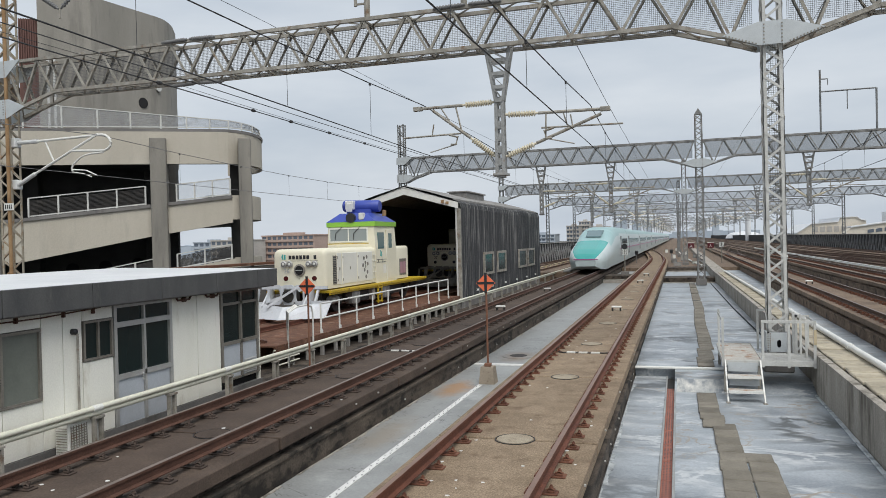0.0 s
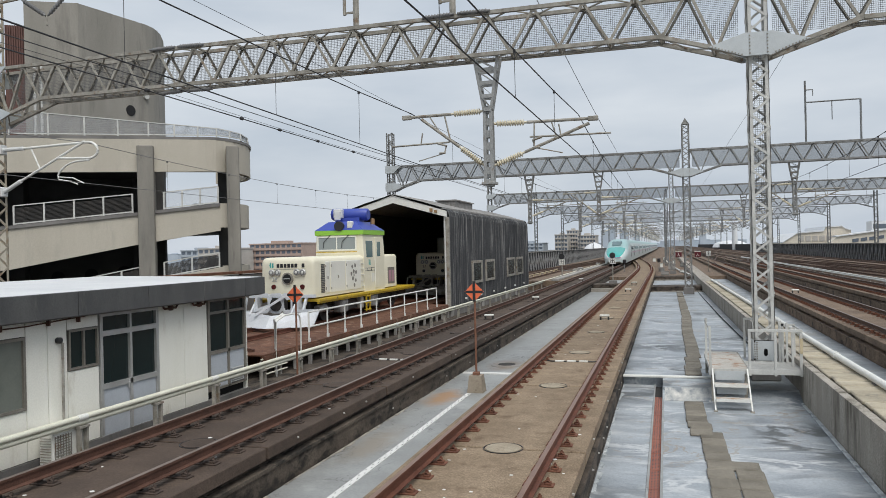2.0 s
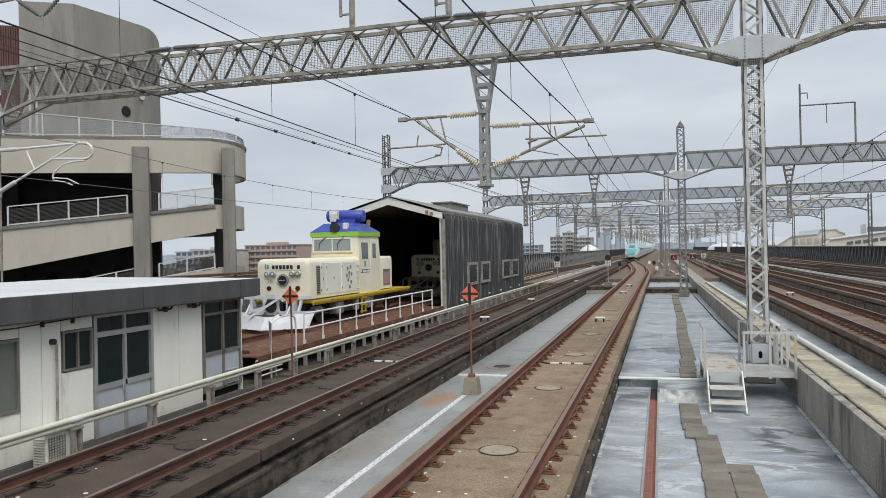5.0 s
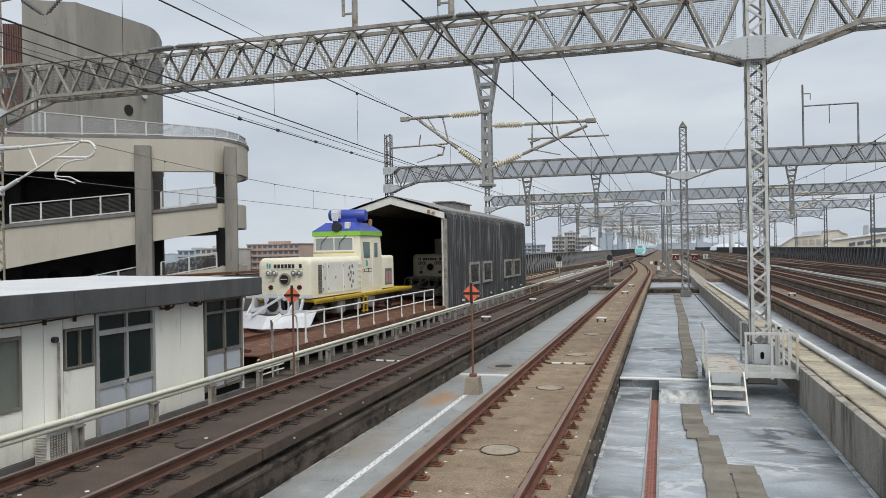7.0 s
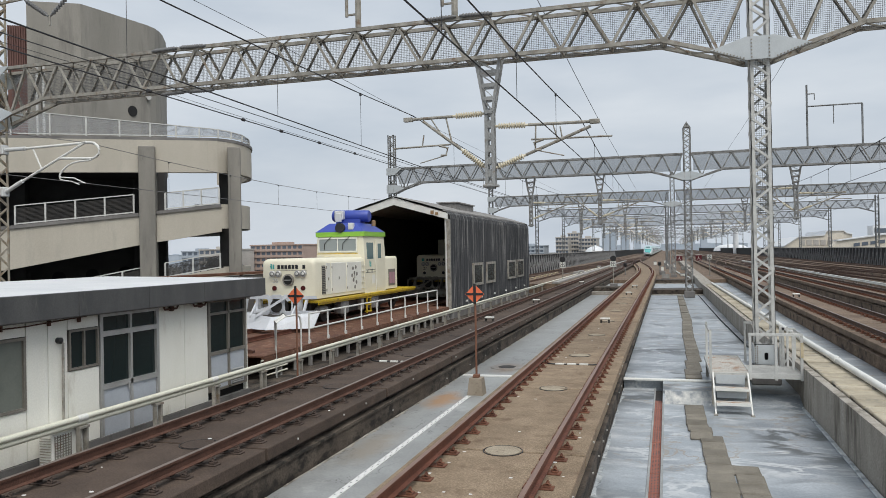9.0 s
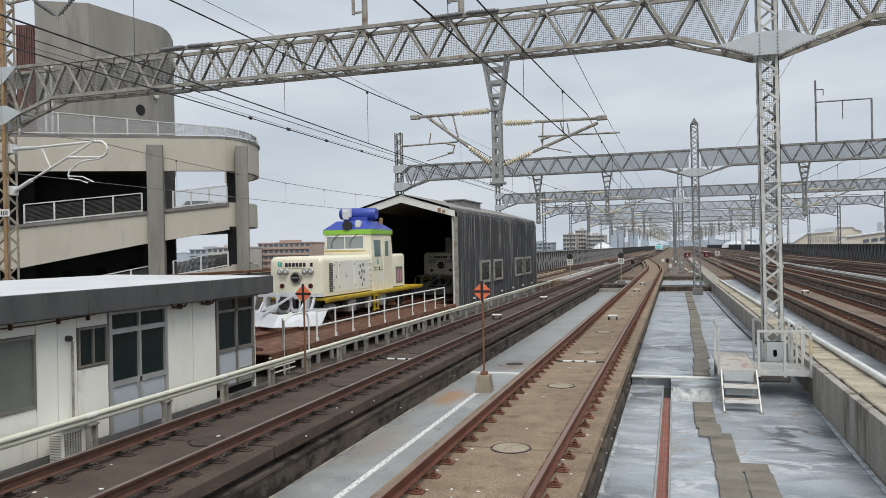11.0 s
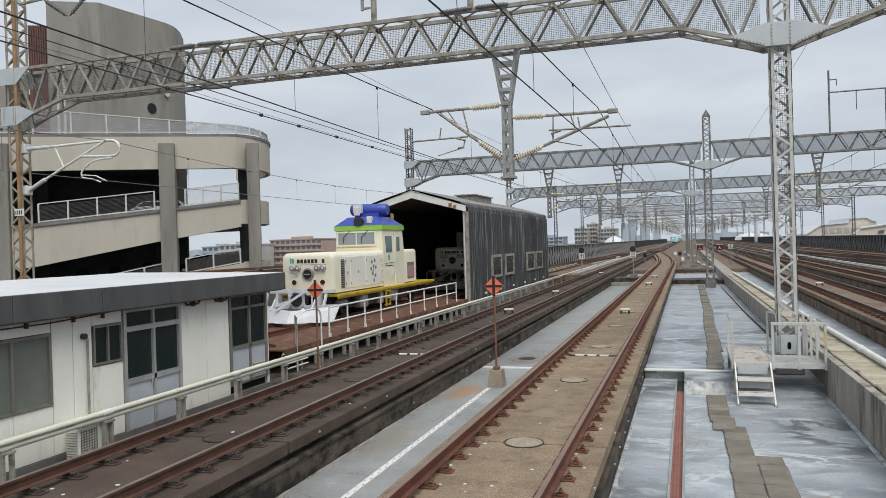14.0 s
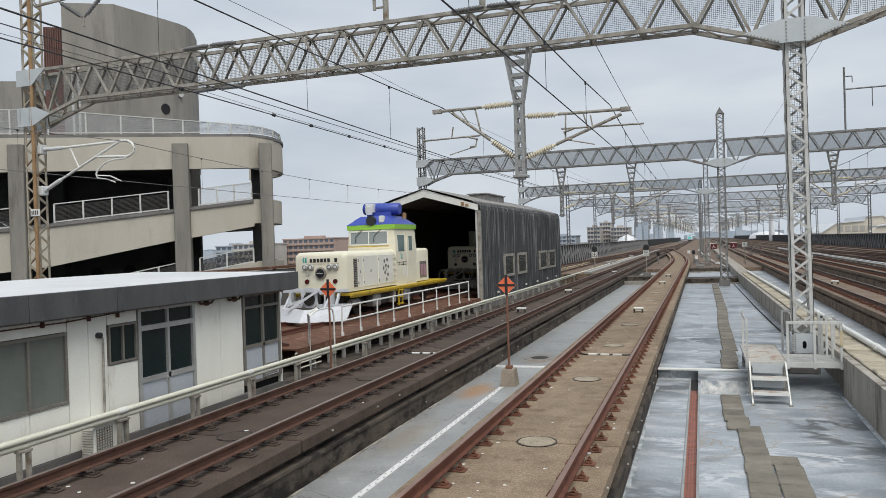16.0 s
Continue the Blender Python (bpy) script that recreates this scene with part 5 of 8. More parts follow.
def front_kit(L, y, dark=False):
    """Lamps, horn, letter bars and plow at the front face at depth y."""
    for x in (-0.64, -0.38, 0.44, 0.70):
        l = part("headlight", Mesh().disc_stack((x, y - 0.10, 1.99), (x, y + 0.05, 1.99), [(0, 0.0), (0, 0.10), (0.15, 0.125), (1, 0.125)], 16), M_ALU, L, "round chrome headlight", smooth=True)
        part("reflector", Mesh().disc_stack((x, y - 0.108, 1.99), (x, y - 0.10, 1.99), [(0, 0.0), (0, 0.088), (1, 0.095)], 16), M_STEEL_M, l, "dark reflector")
        part("lens", Mesh().disc_stack((x, y - 0.125, 1.99), (x, y - 0.109, 1.99), [(0, 0.0), (0, 0.04), (1, 0.055)], 16), M_WHITE, l)
    f = part("round_grille", Mesh().disc_stack((0.04, y - 0.08, 1.75), (0.04, y + 0.05, 1.75), [(0, 0.17), (0.1, 0.24), (1, 0.24)], 24), M_STEEL_W, L, "round dark air intake with a chrome ring", smooth=True)
    part("intake", Mesh().disc_stack((0.04, y - 0.10, 1.75), (0.04, y - 0.079, 1.75), [(0, 0.0), (0, 0.17), (1, 0.18)], 24), M_DARK, f)
    part("intake_bar", Mesh().box(-0.1, 0.18, y - 0.12, y - 0.10, 1.735, 1.765, 0.008), M_ALU, f)
    for x in (-0.58, 0.66):
        part("tail_lamp", Mesh().disc_stack((x, y - 0.05, 1.43), (x, y + 0.03, 1.43), [(0, 0.0), (0, 0.09), (1, 0.1)], 14), M_LAMPRED if not dark else M_BLACK, L, "round red tail lamp", smooth=True)
    for i in range(8):
        x = -0.44 + i * 0.155
        if i == 6:
            continue
        part("letter_bar", Mesh().box(x, x + 0.115, y - 0.012, y + 0.01, 2.18, 2.33), M_BLACK, L, "dark lettering bar")
    lg = Mesh().box(-0.74, -0.68, y - 0.012, y + 0.01, 2.18, 2.38).box(-0.65, -0.58, y - 0.012, y + 0.01, 2.18, 2.36).box(-0.76, -0.70, y - 0.014, y + 0.01, 2.26, 2.30)
    part("emblem", lg, M_TRAIN_G, L, "small green emblem")
    cu = bpy.data.curves.new("number", 'FONT')
    cu.body, cu.size, cu.extrude = ("27" if dark else "26"), 0.24, 0.003
    cu.materials.append(M_BLACK if dark else M_ALU)
    nb = new("number", cu)
    nb.parent, nb.matrix_basis = L, pose(-0.66, y - 0.012, 1.64, 90, 0, 0)
    part("trim_strip", Mesh().box(-0.62, 0.82, y - 0.008, y + 0.01, 2.11, 2.125), M_STEEL_W, L)


def loco(y, simple=False):
    L = thing("shunting_locomotive" if not simple else "parked_locomotive", -14.15, y, -0.1,
              "cream shunting locomotive with blue and lime roof and yellow sills" if not simple else
              "cream locomotive parked inside the dark shed", "locomotive", "", "", -0.3)
    # in its own space: front face at 0
    part("hood", rounded_hood(1.15, 0.0, 4.9, 1.0, 2.58, 0.22), M_LOCO, L, "rounded cream engine hood", smooth=True)
    front_kit(L, 0.0, simple)
    fl = Mesh().box(-1.42, 1.42, -0.1, 11.1, 0.86, 0.95)
    part("running_board", fl, M_YELLOW, L, "yellow running board")
    if not simple:
        part("sill", Mesh().box(1.32, 1.36, -0.1, 11.1, 0.78, 0.86).box(-1.36, -1.32, -0.1, 11.1, 0.78, 0.86), M_YELLOW, L)
    part("underframe", Mesh().box(-0.9, 0.9, 0.1, 11.0, 0.45, 0.86).box(-1.1, 1.1, 2.6, 5.2, 0.3, 0.8).box(-1.1, 1.1, 6.3, 8.1, 0.35, 0.8), M_UNDER, L)
    if not simple:
        for ya, yb, mt in ((2.1, 2.85, M_STEEL_M), (5.3, 6.2, M_STEEL_M), (4.2, 4.5, M_STEEL_W)):
            part("side_tank", Mesh().box(0.95, 1.3, ya, yb, 0.25, 0.78, 0.04), mt, L, "grey equipment box under the sill")
        for yy in (1.05, 1.95, 3.0, 3.85, 6.75, 7.65, 8.85, 9.75):
            sp = Mesh()
            for i in range(5):
                sp.tube((1.02, yy, 0.40 + i * 0.07), (1.02, yy, 0.435 + i * 0.07), 0.085, 10)
            part("coil_spring", sp, M_UNDER, L)
        part("air_reservoir", Mesh().disc_stack((1.1, 0.3, 0.55), (1.1, 1.0, 0.55), [(0, 0.0), (0.02, 0.12), (0.08, 0.16), (0.92, 0.16), (1, 0.0)], 14), M_STEEL_M, L, smooth=True)
    for yy in (1.5, 3.4, 7.2, 9.3):
        for x in (-0.76, 0.76):
            wl = part("wheel", Mesh().disc_stack((x - 0.065, yy, 0.43), (x + 0.065, yy, 0.43), [(0, 0.0), (0, 0.43), (1, 0.43), (1, 0.0)], 24), M_UNDER, L, smooth=True)
            part("axle_box", Mesh().box(x + (0.07 if x > 0 else -0.27), x + (0.27 if x > 0 else -0.07), yy - 0.18, yy + 0.18, 0.3, 0.62, 0.03), M_UNDER, wl)
    pl = M_PLOW if not simple else M_STEEL_W
    # plow: two swept blades with a braced frame
    bl = Mesh()
    bl.add([(-1.75, -1.0, -0.02), (0.0, -1.75, -0.02), (1.5, -0.9, -0.02), (1.6, -0.55, 0.55), (0.0, -1.35, 0.42), (-1.85, -0.6, 0.55)], [(0, 1, 4, 5), (1, 2, 3, 4)])
    bl.add([(-1.75, -0.95, -0.02), (0.0, -1.68, -0.02), (1.5, -0.84, -0.02), (1.6, -0.48, 0.55), (0.0, -1.28, 0.42), (-1.85, -0.53, 0.55)], [(5, 4, 1, 0), (4, 3, 2, 1)])
    part("plow_blade", bl, pl, L, "pale swept plow blade")
    fr = Mesh()
    for x in (-1.2, -0.1, 0.9):
        fr.bar((x, -0.12, 1.1), (x, -0.5, 0.45), 0.09, 0.09)
    fr.bar((-1.3, -0.2, 1.08), (1.3, -0.2, 1.08), 0.1, 0.12)
    fr.bar((-1.2, -0.75, 0.5), (0.35, -0.25, 1.05), 0.07, 0.1)
    fr.bar((-1.5, -0.5, 1.05), (-1.5, -0.7, 0.4), 0.08, 0.1)
    fr.bar((-1.6, -0.6, 0.5), (1.5, -0.45, 0.55), 0.08, 0.1)
    part("plow_frame", fr, pl, L, "braced plow frame")
    z0, z1, n = 0.45, 1.22, 16
    for x0, x1 in ((-1.05, -0.42), (-0.42, 0.12), (0.12, 0.53)):
        cx, cz = (x0 + x1) / 2, (z0 + z1) / 2
        rings = []
        for q, wide in ((-0.64, 1), (-0.64, 0), (-0.60, 0), (-0.60, 1)):
            ring = []
            for i in range(n):
                c, sn = math.cos(2 * math.pi * (i + 0.5) / n), math.sin(2 * math.pi * (i + 0.5) / n)
                k = 1 / max(abs(c), abs(sn)) * 0.498 if wide else 0.36 * (abs(c) ** 4 + abs(sn) ** 4) ** -0.25
                ring.append((cx + c * k * (x1 - x0), q, cz + sn * k * (z1 - z0)))
            rings.append(ring)
        plate = Mesh().add([p for r in rings for p in r], [(j * n + i, j * n + (i + 1) % n, (j + 1) % 4 * n + (i + 1) % n, (j + 1) % 4 * n + i) for j in range(4) for i in range(n)])
        part("plow_plate", plate, pl, L, "pale plate with a large opening")
    part("plow_stay", Mesh().bar((-0.75, -1.2, 0.42), (0.3, -0.66, 1.15), 0.07, 0.09), pl, L)
    for x in (-1.12, 0.62):
        part("plow_side", Mesh().prism([(x, -0.1, 1.15), (x, -0.3, 1.15), (x, -1.0, 0.45), (x, -1.0, 0.3), (x, -0.1, 0.3)], (0.07, 0, 0)), pl, L)
    part("plow_beam", Mesh().box(-1.5, 0.7, -0.32, -0.22, 1.02, 1.16, 0.01), pl, L)
    part("coupler_ring", Mesh().disc_stack((-0.15, -0.7, 0.78), (-0.15, -0.5, 0.78), [(0, 0.16), (0, 0.24), (1, 0.24), (1, 0.16)], 16), M_UNDER, L)
    part("coupler", Mesh().box(-0.45, 0.15, -0.55, -0.2, 0.55, 1.0, 0.05), M_UNDER, L, "dark coupler housing")
    part("hitch", Mesh().box(-1.7, -1.35, -0.95, -0.55, 0.25, 0.5, 0.03), M_STEEL_W, L)
    if simple:
        part("cab", Mesh().box(-1.2, 1.2, 4.9, 8.0, 0.95, 3.6, 0.05), M_LOCO, L)
        return L
    # side doors of the hood
    X = 1.15
    part("side_grille", Mesh().box(X - 0.02, X + 0.015, 0.62, 0.92, 1.15, 2.28), M_BLACK, L, "dark side grille")
    for i in range(16):
        part("grille_bar", Mesh().box(X + 0.012, X + 0.03, 0.62, 0.92, 1.17 + i * 0.07, 1.20 + i * 0.07), M_STEEL_W, L)
    for a, b in ((0.95, 1.4), (1.45, 2.9), (2.95, 4.55)):
        d = part("side_door", Mesh().box(X - 0.03, X + 0.022, a + 0.02, b - 0.02, 1.12, 2.38, 0.012), M_LOCODOOR, L, "pale hood door")
        part("latch", Mesh().box(X + 0.02, X + 0.05, (a + b) / 2 - 0.03, (a + b) / 2 + 0.03, 1.68, 1.80, 0.008), M_STEEL_W, d)
        for z in (1.3, 2.2):
            part("hinge", Mesh().box(X + 0.02, X + 0.035, a + 0.03, a + 0.08, z - 0.05, z + 0.05), M_STEEL_W, d)
    for yy, z in ((3.6, 2.1), (3.9, 2.15), (3.5, 1.8), (3.75, 1.9), (4.0, 1.85), (3.65, 1.6), (3.95, 1.5), (3.8, 1.3)):
        part("flower_mark", Mesh().disc_stack((X + 0.021, yy, z), (X + 0.028, yy, z), [(0, 0.0), (0, 0.09), (1, 0.09), (1, 0)], 7), M_FRAME_BR, L, "small dark leaf decal")
    # cab with sloped front corner, glass, doors
    c0, c1 = 4.9, 7.4
    cab = Mesh()
    hw, top = 1.18, 3.52
    prof = [(-hw, 0.95), (hw, 0.95), (hw, 2.6), (hw - 0.06, top), (-hw + 0.06, top), (-hw, 2.6)]
    cab.prism([(x, c0, z) for x, z in prof], (0, c1 - c0, 0))
    c = part("cab", cab, M_LOCO, L, "cream driver's cab")
    part("stripe", Mesh().box(-1.19, 1.19, c0 - 0.06, c1 + 0.06, 3.5, 3.72, 0.01), M_GREEN, c, "lime green eaves stripe")
    rf = Mesh()
    a = [(-1.19, c0 - 0.06, 3.72), (1.19, c0 - 0.06, 3.72), (1.19, c1 + 0.06, 3.72), (-1.19, c1 + 0.06, 3.72)]
    b = [(-0.68, c0 + 0.35, 4.12), (0.68, c0 + 0.35, 4.12), (0.68, c1 - 0.5, 4.12), (-0.68, c1 - 0.5, 4.12)]
    rf.add(a + b, [(0, 1, 5, 4), (1, 2, 6, 5), (2, 3, 7, 6), (3, 0, 4, 7), (4, 5, 6, 7), (3, 2, 1, 0)])
    part("roof", rf, M_BLUE, c, "faceted blue cab roof")
    part("front_window", Mesh().box(-1.02, 0.78, c0 - 0.02, c0 + 0.05, 2.86, 3.40), M_WSCREEN, c, "wide windscreen")
    fr = Mesh()
    for q in ((-1.08, 0.84, 2.80, 2.86), (-1.08, 0.84, 3.40, 3.46), (-1.08, -1.02, 2.86, 3.40), (0.78, 0.84, 2.86, 3.40), (-0.14, -0.1, 2.86, 3.40)):
        fr.box(q[0], q[1], c0 - 0.04, c0, q[2], q[3])
    part("window_frame", fr, M_LOCODOOR, c)
    part("grab_rail", Mesh().path([(-1.1, c0 - 0.12, 2.74), (0.9, c0 - 0.12, 2.74)], 0.02, 6), M_YELLOW, c)
    for x in (-0.75, 0.15):
        part("wiper", Mesh().path([(x + 0.35, c0 - 0.06, 3.52), (x, c0 - 0.05, 3.2), (x - 0.02, c0 - 0.05, 2.92)], 0.014, 5), M_BLACK, c)
    part("cab_window", Mesh().box(1.13, 1.19, c0 + 0.3, c0 + 1.0, 2.48, 3.22), M_GLASS_T, c, "side window")
    d = part("cab_door", Mesh().box(1.15, 1.20, c0 + 1.3, c0 + 2.15, 1.05, 3.36, 0.012), M_LOCO, c, "cab side door")
    part("door_window", Mesh().box(1.17, 1.207, c0 + 1.52, c0 + 1.92, 2.5, 3.18), M_GLASS_T, d)
    part("handrail", Mesh().path([(1.22, c0 + 1.22, 1.0), (1.22, c0 + 1.22, 2.4)], 0.016, 6), M_LOCODOOR, d)
    part("side_letters", Mesh().box(1.18, 1.187, c0 + 0.12, c0 + 1.25, 1.98, 2.0).box(1.18, 1.187, c0 + 0.12, c0 + 1.25, 1.86, 1.88).box(1.18, 1.187, c0 + 0.3, c0 + 0.36, 1.86, 2.0).box(1.18, 1.187, c0 + 0.8, c0 + 0.86, 1.84, 2.02), M_BLACK, c, "row of dark lettering bars")
    part("emblem", Mesh().box(1.18, 1.187, c0 + 0.55, c0 + 0.62, 2.14, 2.4).box(1.18, 1.187, c0 + 0.66, c0 + 0.74, 2.12, 2.36), M_TRAIN_G, c)
    part("notice", Mesh().box(1.18, 1.188, c0 + 0.85, c0 + 1.2, 1.35, 1.75), M_LOCODOOR, c)
    # roof gear
    ac = Mesh()
    ac.disc_stack((-0.85, c0 + 1.2, 4.5), (0.95, c0 + 1.2, 4.45), [(0, 0.0), (0, 0.24), (0.03, 0.28), (0.97, 0.28), (1, 0.24), (1, 0)], 18)
    ac.box(-0.6, 0.6, c0 + 0.9, c0 + 1.5, 4.1, 4.32)
    part("roof_unit", ac, M_BLUE, c, "long blue roof cylinder", smooth=True)
    part("lamp_box", Mesh().box(-0.6, -0.18, c0 + 0.7, c0 + 0.98, 4.3, 4.72, 0.03).box(-0.52, -0.22, c0 + 0.62, c0 + 0.71, 4.2, 4.6, 0.02), M_INSW, c, "white lamp box")
    part("horn", Mesh().disc_stack((0.03, c0 - 0.12, 3.9), (0.03, c0 + 0.3, 3.9), [(0, 0.1), (0, 0.22), (0.4, 0.22), (1, 0.12)], 16), M_BLACK, c, "big round black horn", smooth=True)
    part("roof_lamp", Mesh().box(0.38, 0.62, c0 + 0.0, c0 + 0.25, 3.8, 4.12, 0.03), M_INSW, c)
    part("beacon", Mesh().disc_stack((0.98, c0 + 1.6, 4.0), (1.0, c0 + 1.6, 4.28), [(0, 0.1), (0.9, 0.1), (1, 0.02)], 12), M_RUSTPIPE, c, "amber beacon", smooth=True)
    # rear hood, ladder, yellow steps
    part("rear_hood", rounded_hood(1.12, c1, c1 + 1.75, 1.0, 2.58, 0.15), M_LOCO, L, smooth=True)
    part("rear_panel", Mesh().box(1.11, 1.135, c1 + 0.55, c1 + 1.45, 1.15, 1.95), M_FRAME_BR, L)
    part("panel_art", Mesh().box(1.135, 1.142, c1 + 0.65, c1 + 0.95, 1.25, 1.8).box(1.135, 1.142, c1 + 1.05, c1 + 1.38, 1.25, 1.8), M_ART, L, "dull pink picture panel")
    st = Mesh()
    for yy in (4.55, 4.95):
        st.box(1.36, 1.42, yy, yy + 0.05, 0.1, 0.95)
    for z in (0.15, 0.45, 0.75):
        st.box(1.3, 1.45, 4.55, 5.0, z, z + 0.04)
    part("side_step", st, M_YELLOW, L, "yellow side step")
    for i in range(5):
        part("rung", Mesh().box(1.16, 1.2, 4.62, 4.86, 1.2 + i * 0.25, 1.23 + i * 0.25), M_LOCODOOR, L)
    part("handrail", Mesh().path([(-1.3, -0.1, 0.95), (-1.3, -0.1, 1.5), (-1.3, 0.3, 1.5)], 0.02, 6), M_YELLOW, L)
    return L


loco(26.3)
loco(45.3, True)


# ---- marker signs between the tracks ----
def diamond_sign(x, y, zg, zc, base):
    s = thing("marker_sign", x, y, zg, "orange diamond marker sign with a black cross on a rusty pole", "railway sign", "diamond marker signs")
    h = zc - zg
    part("pole", Mesh().tube((0, 0, 0), (0, 0, h + 0.2), 0.027, 8), M_POLE_RUST, s, "rust brown pole", smooth=True)
    r = 0.245
    d = part("board", Mesh().prism([(-r, -0.045, h), (0, -0.045, h - r), (r, -0.045, h), (0, -0.045, h + r)], (0, 0.02, 0)), M_ORANGE, s, "orange diamond board")
    part("cross", Mesh().box(-r + 0.02, r - 0.02, -0.052, -0.0455, h - 0.03, h + 0.03).box(-0.035, 0.035, -0.053, -0.046, h - r, h + r + 0.02), M_BLACK, d, "black cross")
    if base:
        b = Mesh()
        w0, w1 = 0.2, 0.155
        b.add([(-w0, -w0, 0), (w0, -w0, 0), (w0, w0, 0), (-w0, w0, 0), (-w1, -w1, 0.42), (w1, -w1, 0.42), (w1, w1, 0.42), (-w1, w1, 0.42)],
              [(0, 1, 5, 4), (1, 2, 6, 5), (2, 3, 7, 6), (3, 0, 4, 7), (4, 5, 6, 7), (3, 2, 1, 0)])
        part("base", b, M_BASE, s, "tapered concrete base block")
        part("bracket", Mesh().box(-0.08, 0.08, -0.08, 0.08, 0.42, 0.5, 0.01), M_POLE_RUST, s)


diamond_sign(-4.63, 18.3, DECK, 1.56, True)
diamond_sign(-9.47, 18.05, -0.95, 1.53, False)


def exit_sign(x, y, zg, h, tall):
    """White square start board with its character; a dark round signal head on top where tall."""
    s = thing("start_sign", x, y, zg, "white square track sign with a black character on a post", "railway sign", "start signs beside the tracks")
    part("post", Mesh().tube((0, 0, 0), (0, 0, h), 0.05, 8), M_STEEL_W, s)
    part("base", Mesh().box(-0.35, 0.35, -0.3, 0.3, 0, 0.35, 0.03), M_CONC_D, s)
    b = part("board", Mesh().box(-0.27, 0.27, -0.09, -0.06, h - 0.27, h + 0.27, 0.01), M_WHITE, s)
    cu = bpy.data.curves.new("character", 'FONT')
    cu.body, cu.size, cu.align_x, cu.align_y = "\u51fa", 0.5, 'CENTER', 'CENTER'
    cu.extrude = 0.004
    ob = new("character", cu)
    ob.parent = b
    ob.matrix_basis = pose(0, -0.1, h - 0.02, 90, 0, 0)
    cu.materials.append(M_BLACK)
    if tall:
        part("signal_head", Mesh().disc_stack((0, -0.12, h + 0.54), (0, 0.1, h + 0.54), [(0, 0.0), (0, 0.27), (1, 0.27), (1, 0.0)], 20), M_BLACK, s, "round black signal disc")


exit_sign(-9.55, 72.0, -0.95, 2.13, True)
exit_sign(-4.82, 72.0, DECK, 2.15, True)
exit_sign(4.65, 91.0, DECK, 2.45, False)


# ---- deck details ----
M_SEAL = mat("flaking_sealant", (0.34, 0.37, 0.39), (0.58, 0.60, 0.60), 0.4, 0.7, 0, 0.3, 30, (0.24, 0.26, 0.27), 0.25, (0.5, 0.6))
def deck_details():
    st = thing("deck_strip", -4.76, 0, DECK, "white perforated strip fixed along the deck", "strip")
    part("strip", Mesh().box(-0.055, 0.055, 2.0, 18.0, 0, 0.012), M_STRIP, st)
    bm = Mesh()
    y = 6.0
    while y < 18:
        bm.tube((-0.02, y, 0.012), (-0.02, y, 0.02), 0.012, 6)
        bm.tube((0.03, y + 0.12, 0.012), (0.03, y + 0.12, 0.02), 0.012, 6)
        y += 0.3
    tagged(part("bolt", bm, M_BLACK, st), "", "", "", "stuff")
    c = thing("cross_strip", -4.6, 21.0, DECK, "white strip across the deck joint", "strip")
    part("strip", Mesh().box(-1.1, 1.1, -0.09, 0.09, 0, 0.03), M_STRIP, c)
    rnd = random.Random(53)
    for x, sg, ya, yb, zz in ((-5.735, 1, 5.0, 40.0, DECK), (-1.12, 1, 5.0, 19.8, DECK), (-3.48, -1, 5.0, 40.0, DECK)):
        d = thing("dirt_edge", x, 0, zz, "ragged strip of dirt and flaked coating at the foot of the track bed", "dirt", "", "stuff")
        m, y = Mesh(), ya
        while y < yb:
            ln, w = rnd.uniform(0.15, 0.6), rnd.uniform(0.02, 0.10)
            if rnd.random() < 0.75:
                k = 7
                ring = [(0, y, 0.002)] + [(sg * w * rnd.uniform(0.4, 1.0), y + ln * (i + 0.5) / k, 0.002) for i in range(k)] + [(0, y + ln, 0.002)]
                m.prism(ring, (0, 0, rnd.uniform(0.006, 0.018)))
            y += ln * rnd.uniform(0.8, 1.3)
        part("crumbs", m, M_SEAL if x > -2 else M_CONC_ST, d)
    ss = thing("sealing_strip", 2.79, 0, DECK, "pale flaking sealing strip along the foot of the duct wall", "strip")
    part("strip", Mesh().box(-0.03, 0.055, 4.0, 18.6, 0, 0.035, 0.012), M_SEAL, ss)
    d = thing("drain_cover", -4.75, 22.6, DECK, "round dark drain cover in the deck", "drain")
    part("cover", Mesh().disc_stack((0, 0, 0), (0, 0, 0.03), [(0, 0.5), (1, 0.48), (1, 0.26), (1, 0)], 28), M_DECK_L, d)
    part("grate", Mesh().disc_stack((0, 0, 0.031), (0, 0, 0.04), [(0, 0.27), (1, 0.25), (1, 0)], 24), M_UNDER, d)
    p = thing("deck_joint_cover", -0.55, 19.85, DECK, "white painted joint cover across the deck", "joint cover")
    part("bar", Mesh().box(-0.58, 1.75, -0.07, 0.07, 0.21, 0.262, 0.01), M_WHITE, p)
    g = thing("drain_gutter", -0.245, 0, DECK - 0.06, "narrow drain gutter with a rusty perforated red grate", "gutter")
    part("channel", Mesh().box(-0.095, 0.095, -8, 19.9, 0.0, 0.01), M_UNDER, g)
    for i in range(13):
        gr = part("grate", Mesh().box(-0.085, 0.085, 5.5 + i, 6.48 + i, 0.012, 0.03, 0.004), M_GUTTER, g)
        h = Mesh()
        for k in range(12):
            for e in (-0.045, 0.0, 0.045):
                h.box(e - 0.011, e + 0.011, 5.54 + i + k * 0.08, 5.57 + i + k * 0.08, 0.0301, 0.0315)
        tagged(part("slot", h, M_BLACK, gr), "", "", "", "stuff")
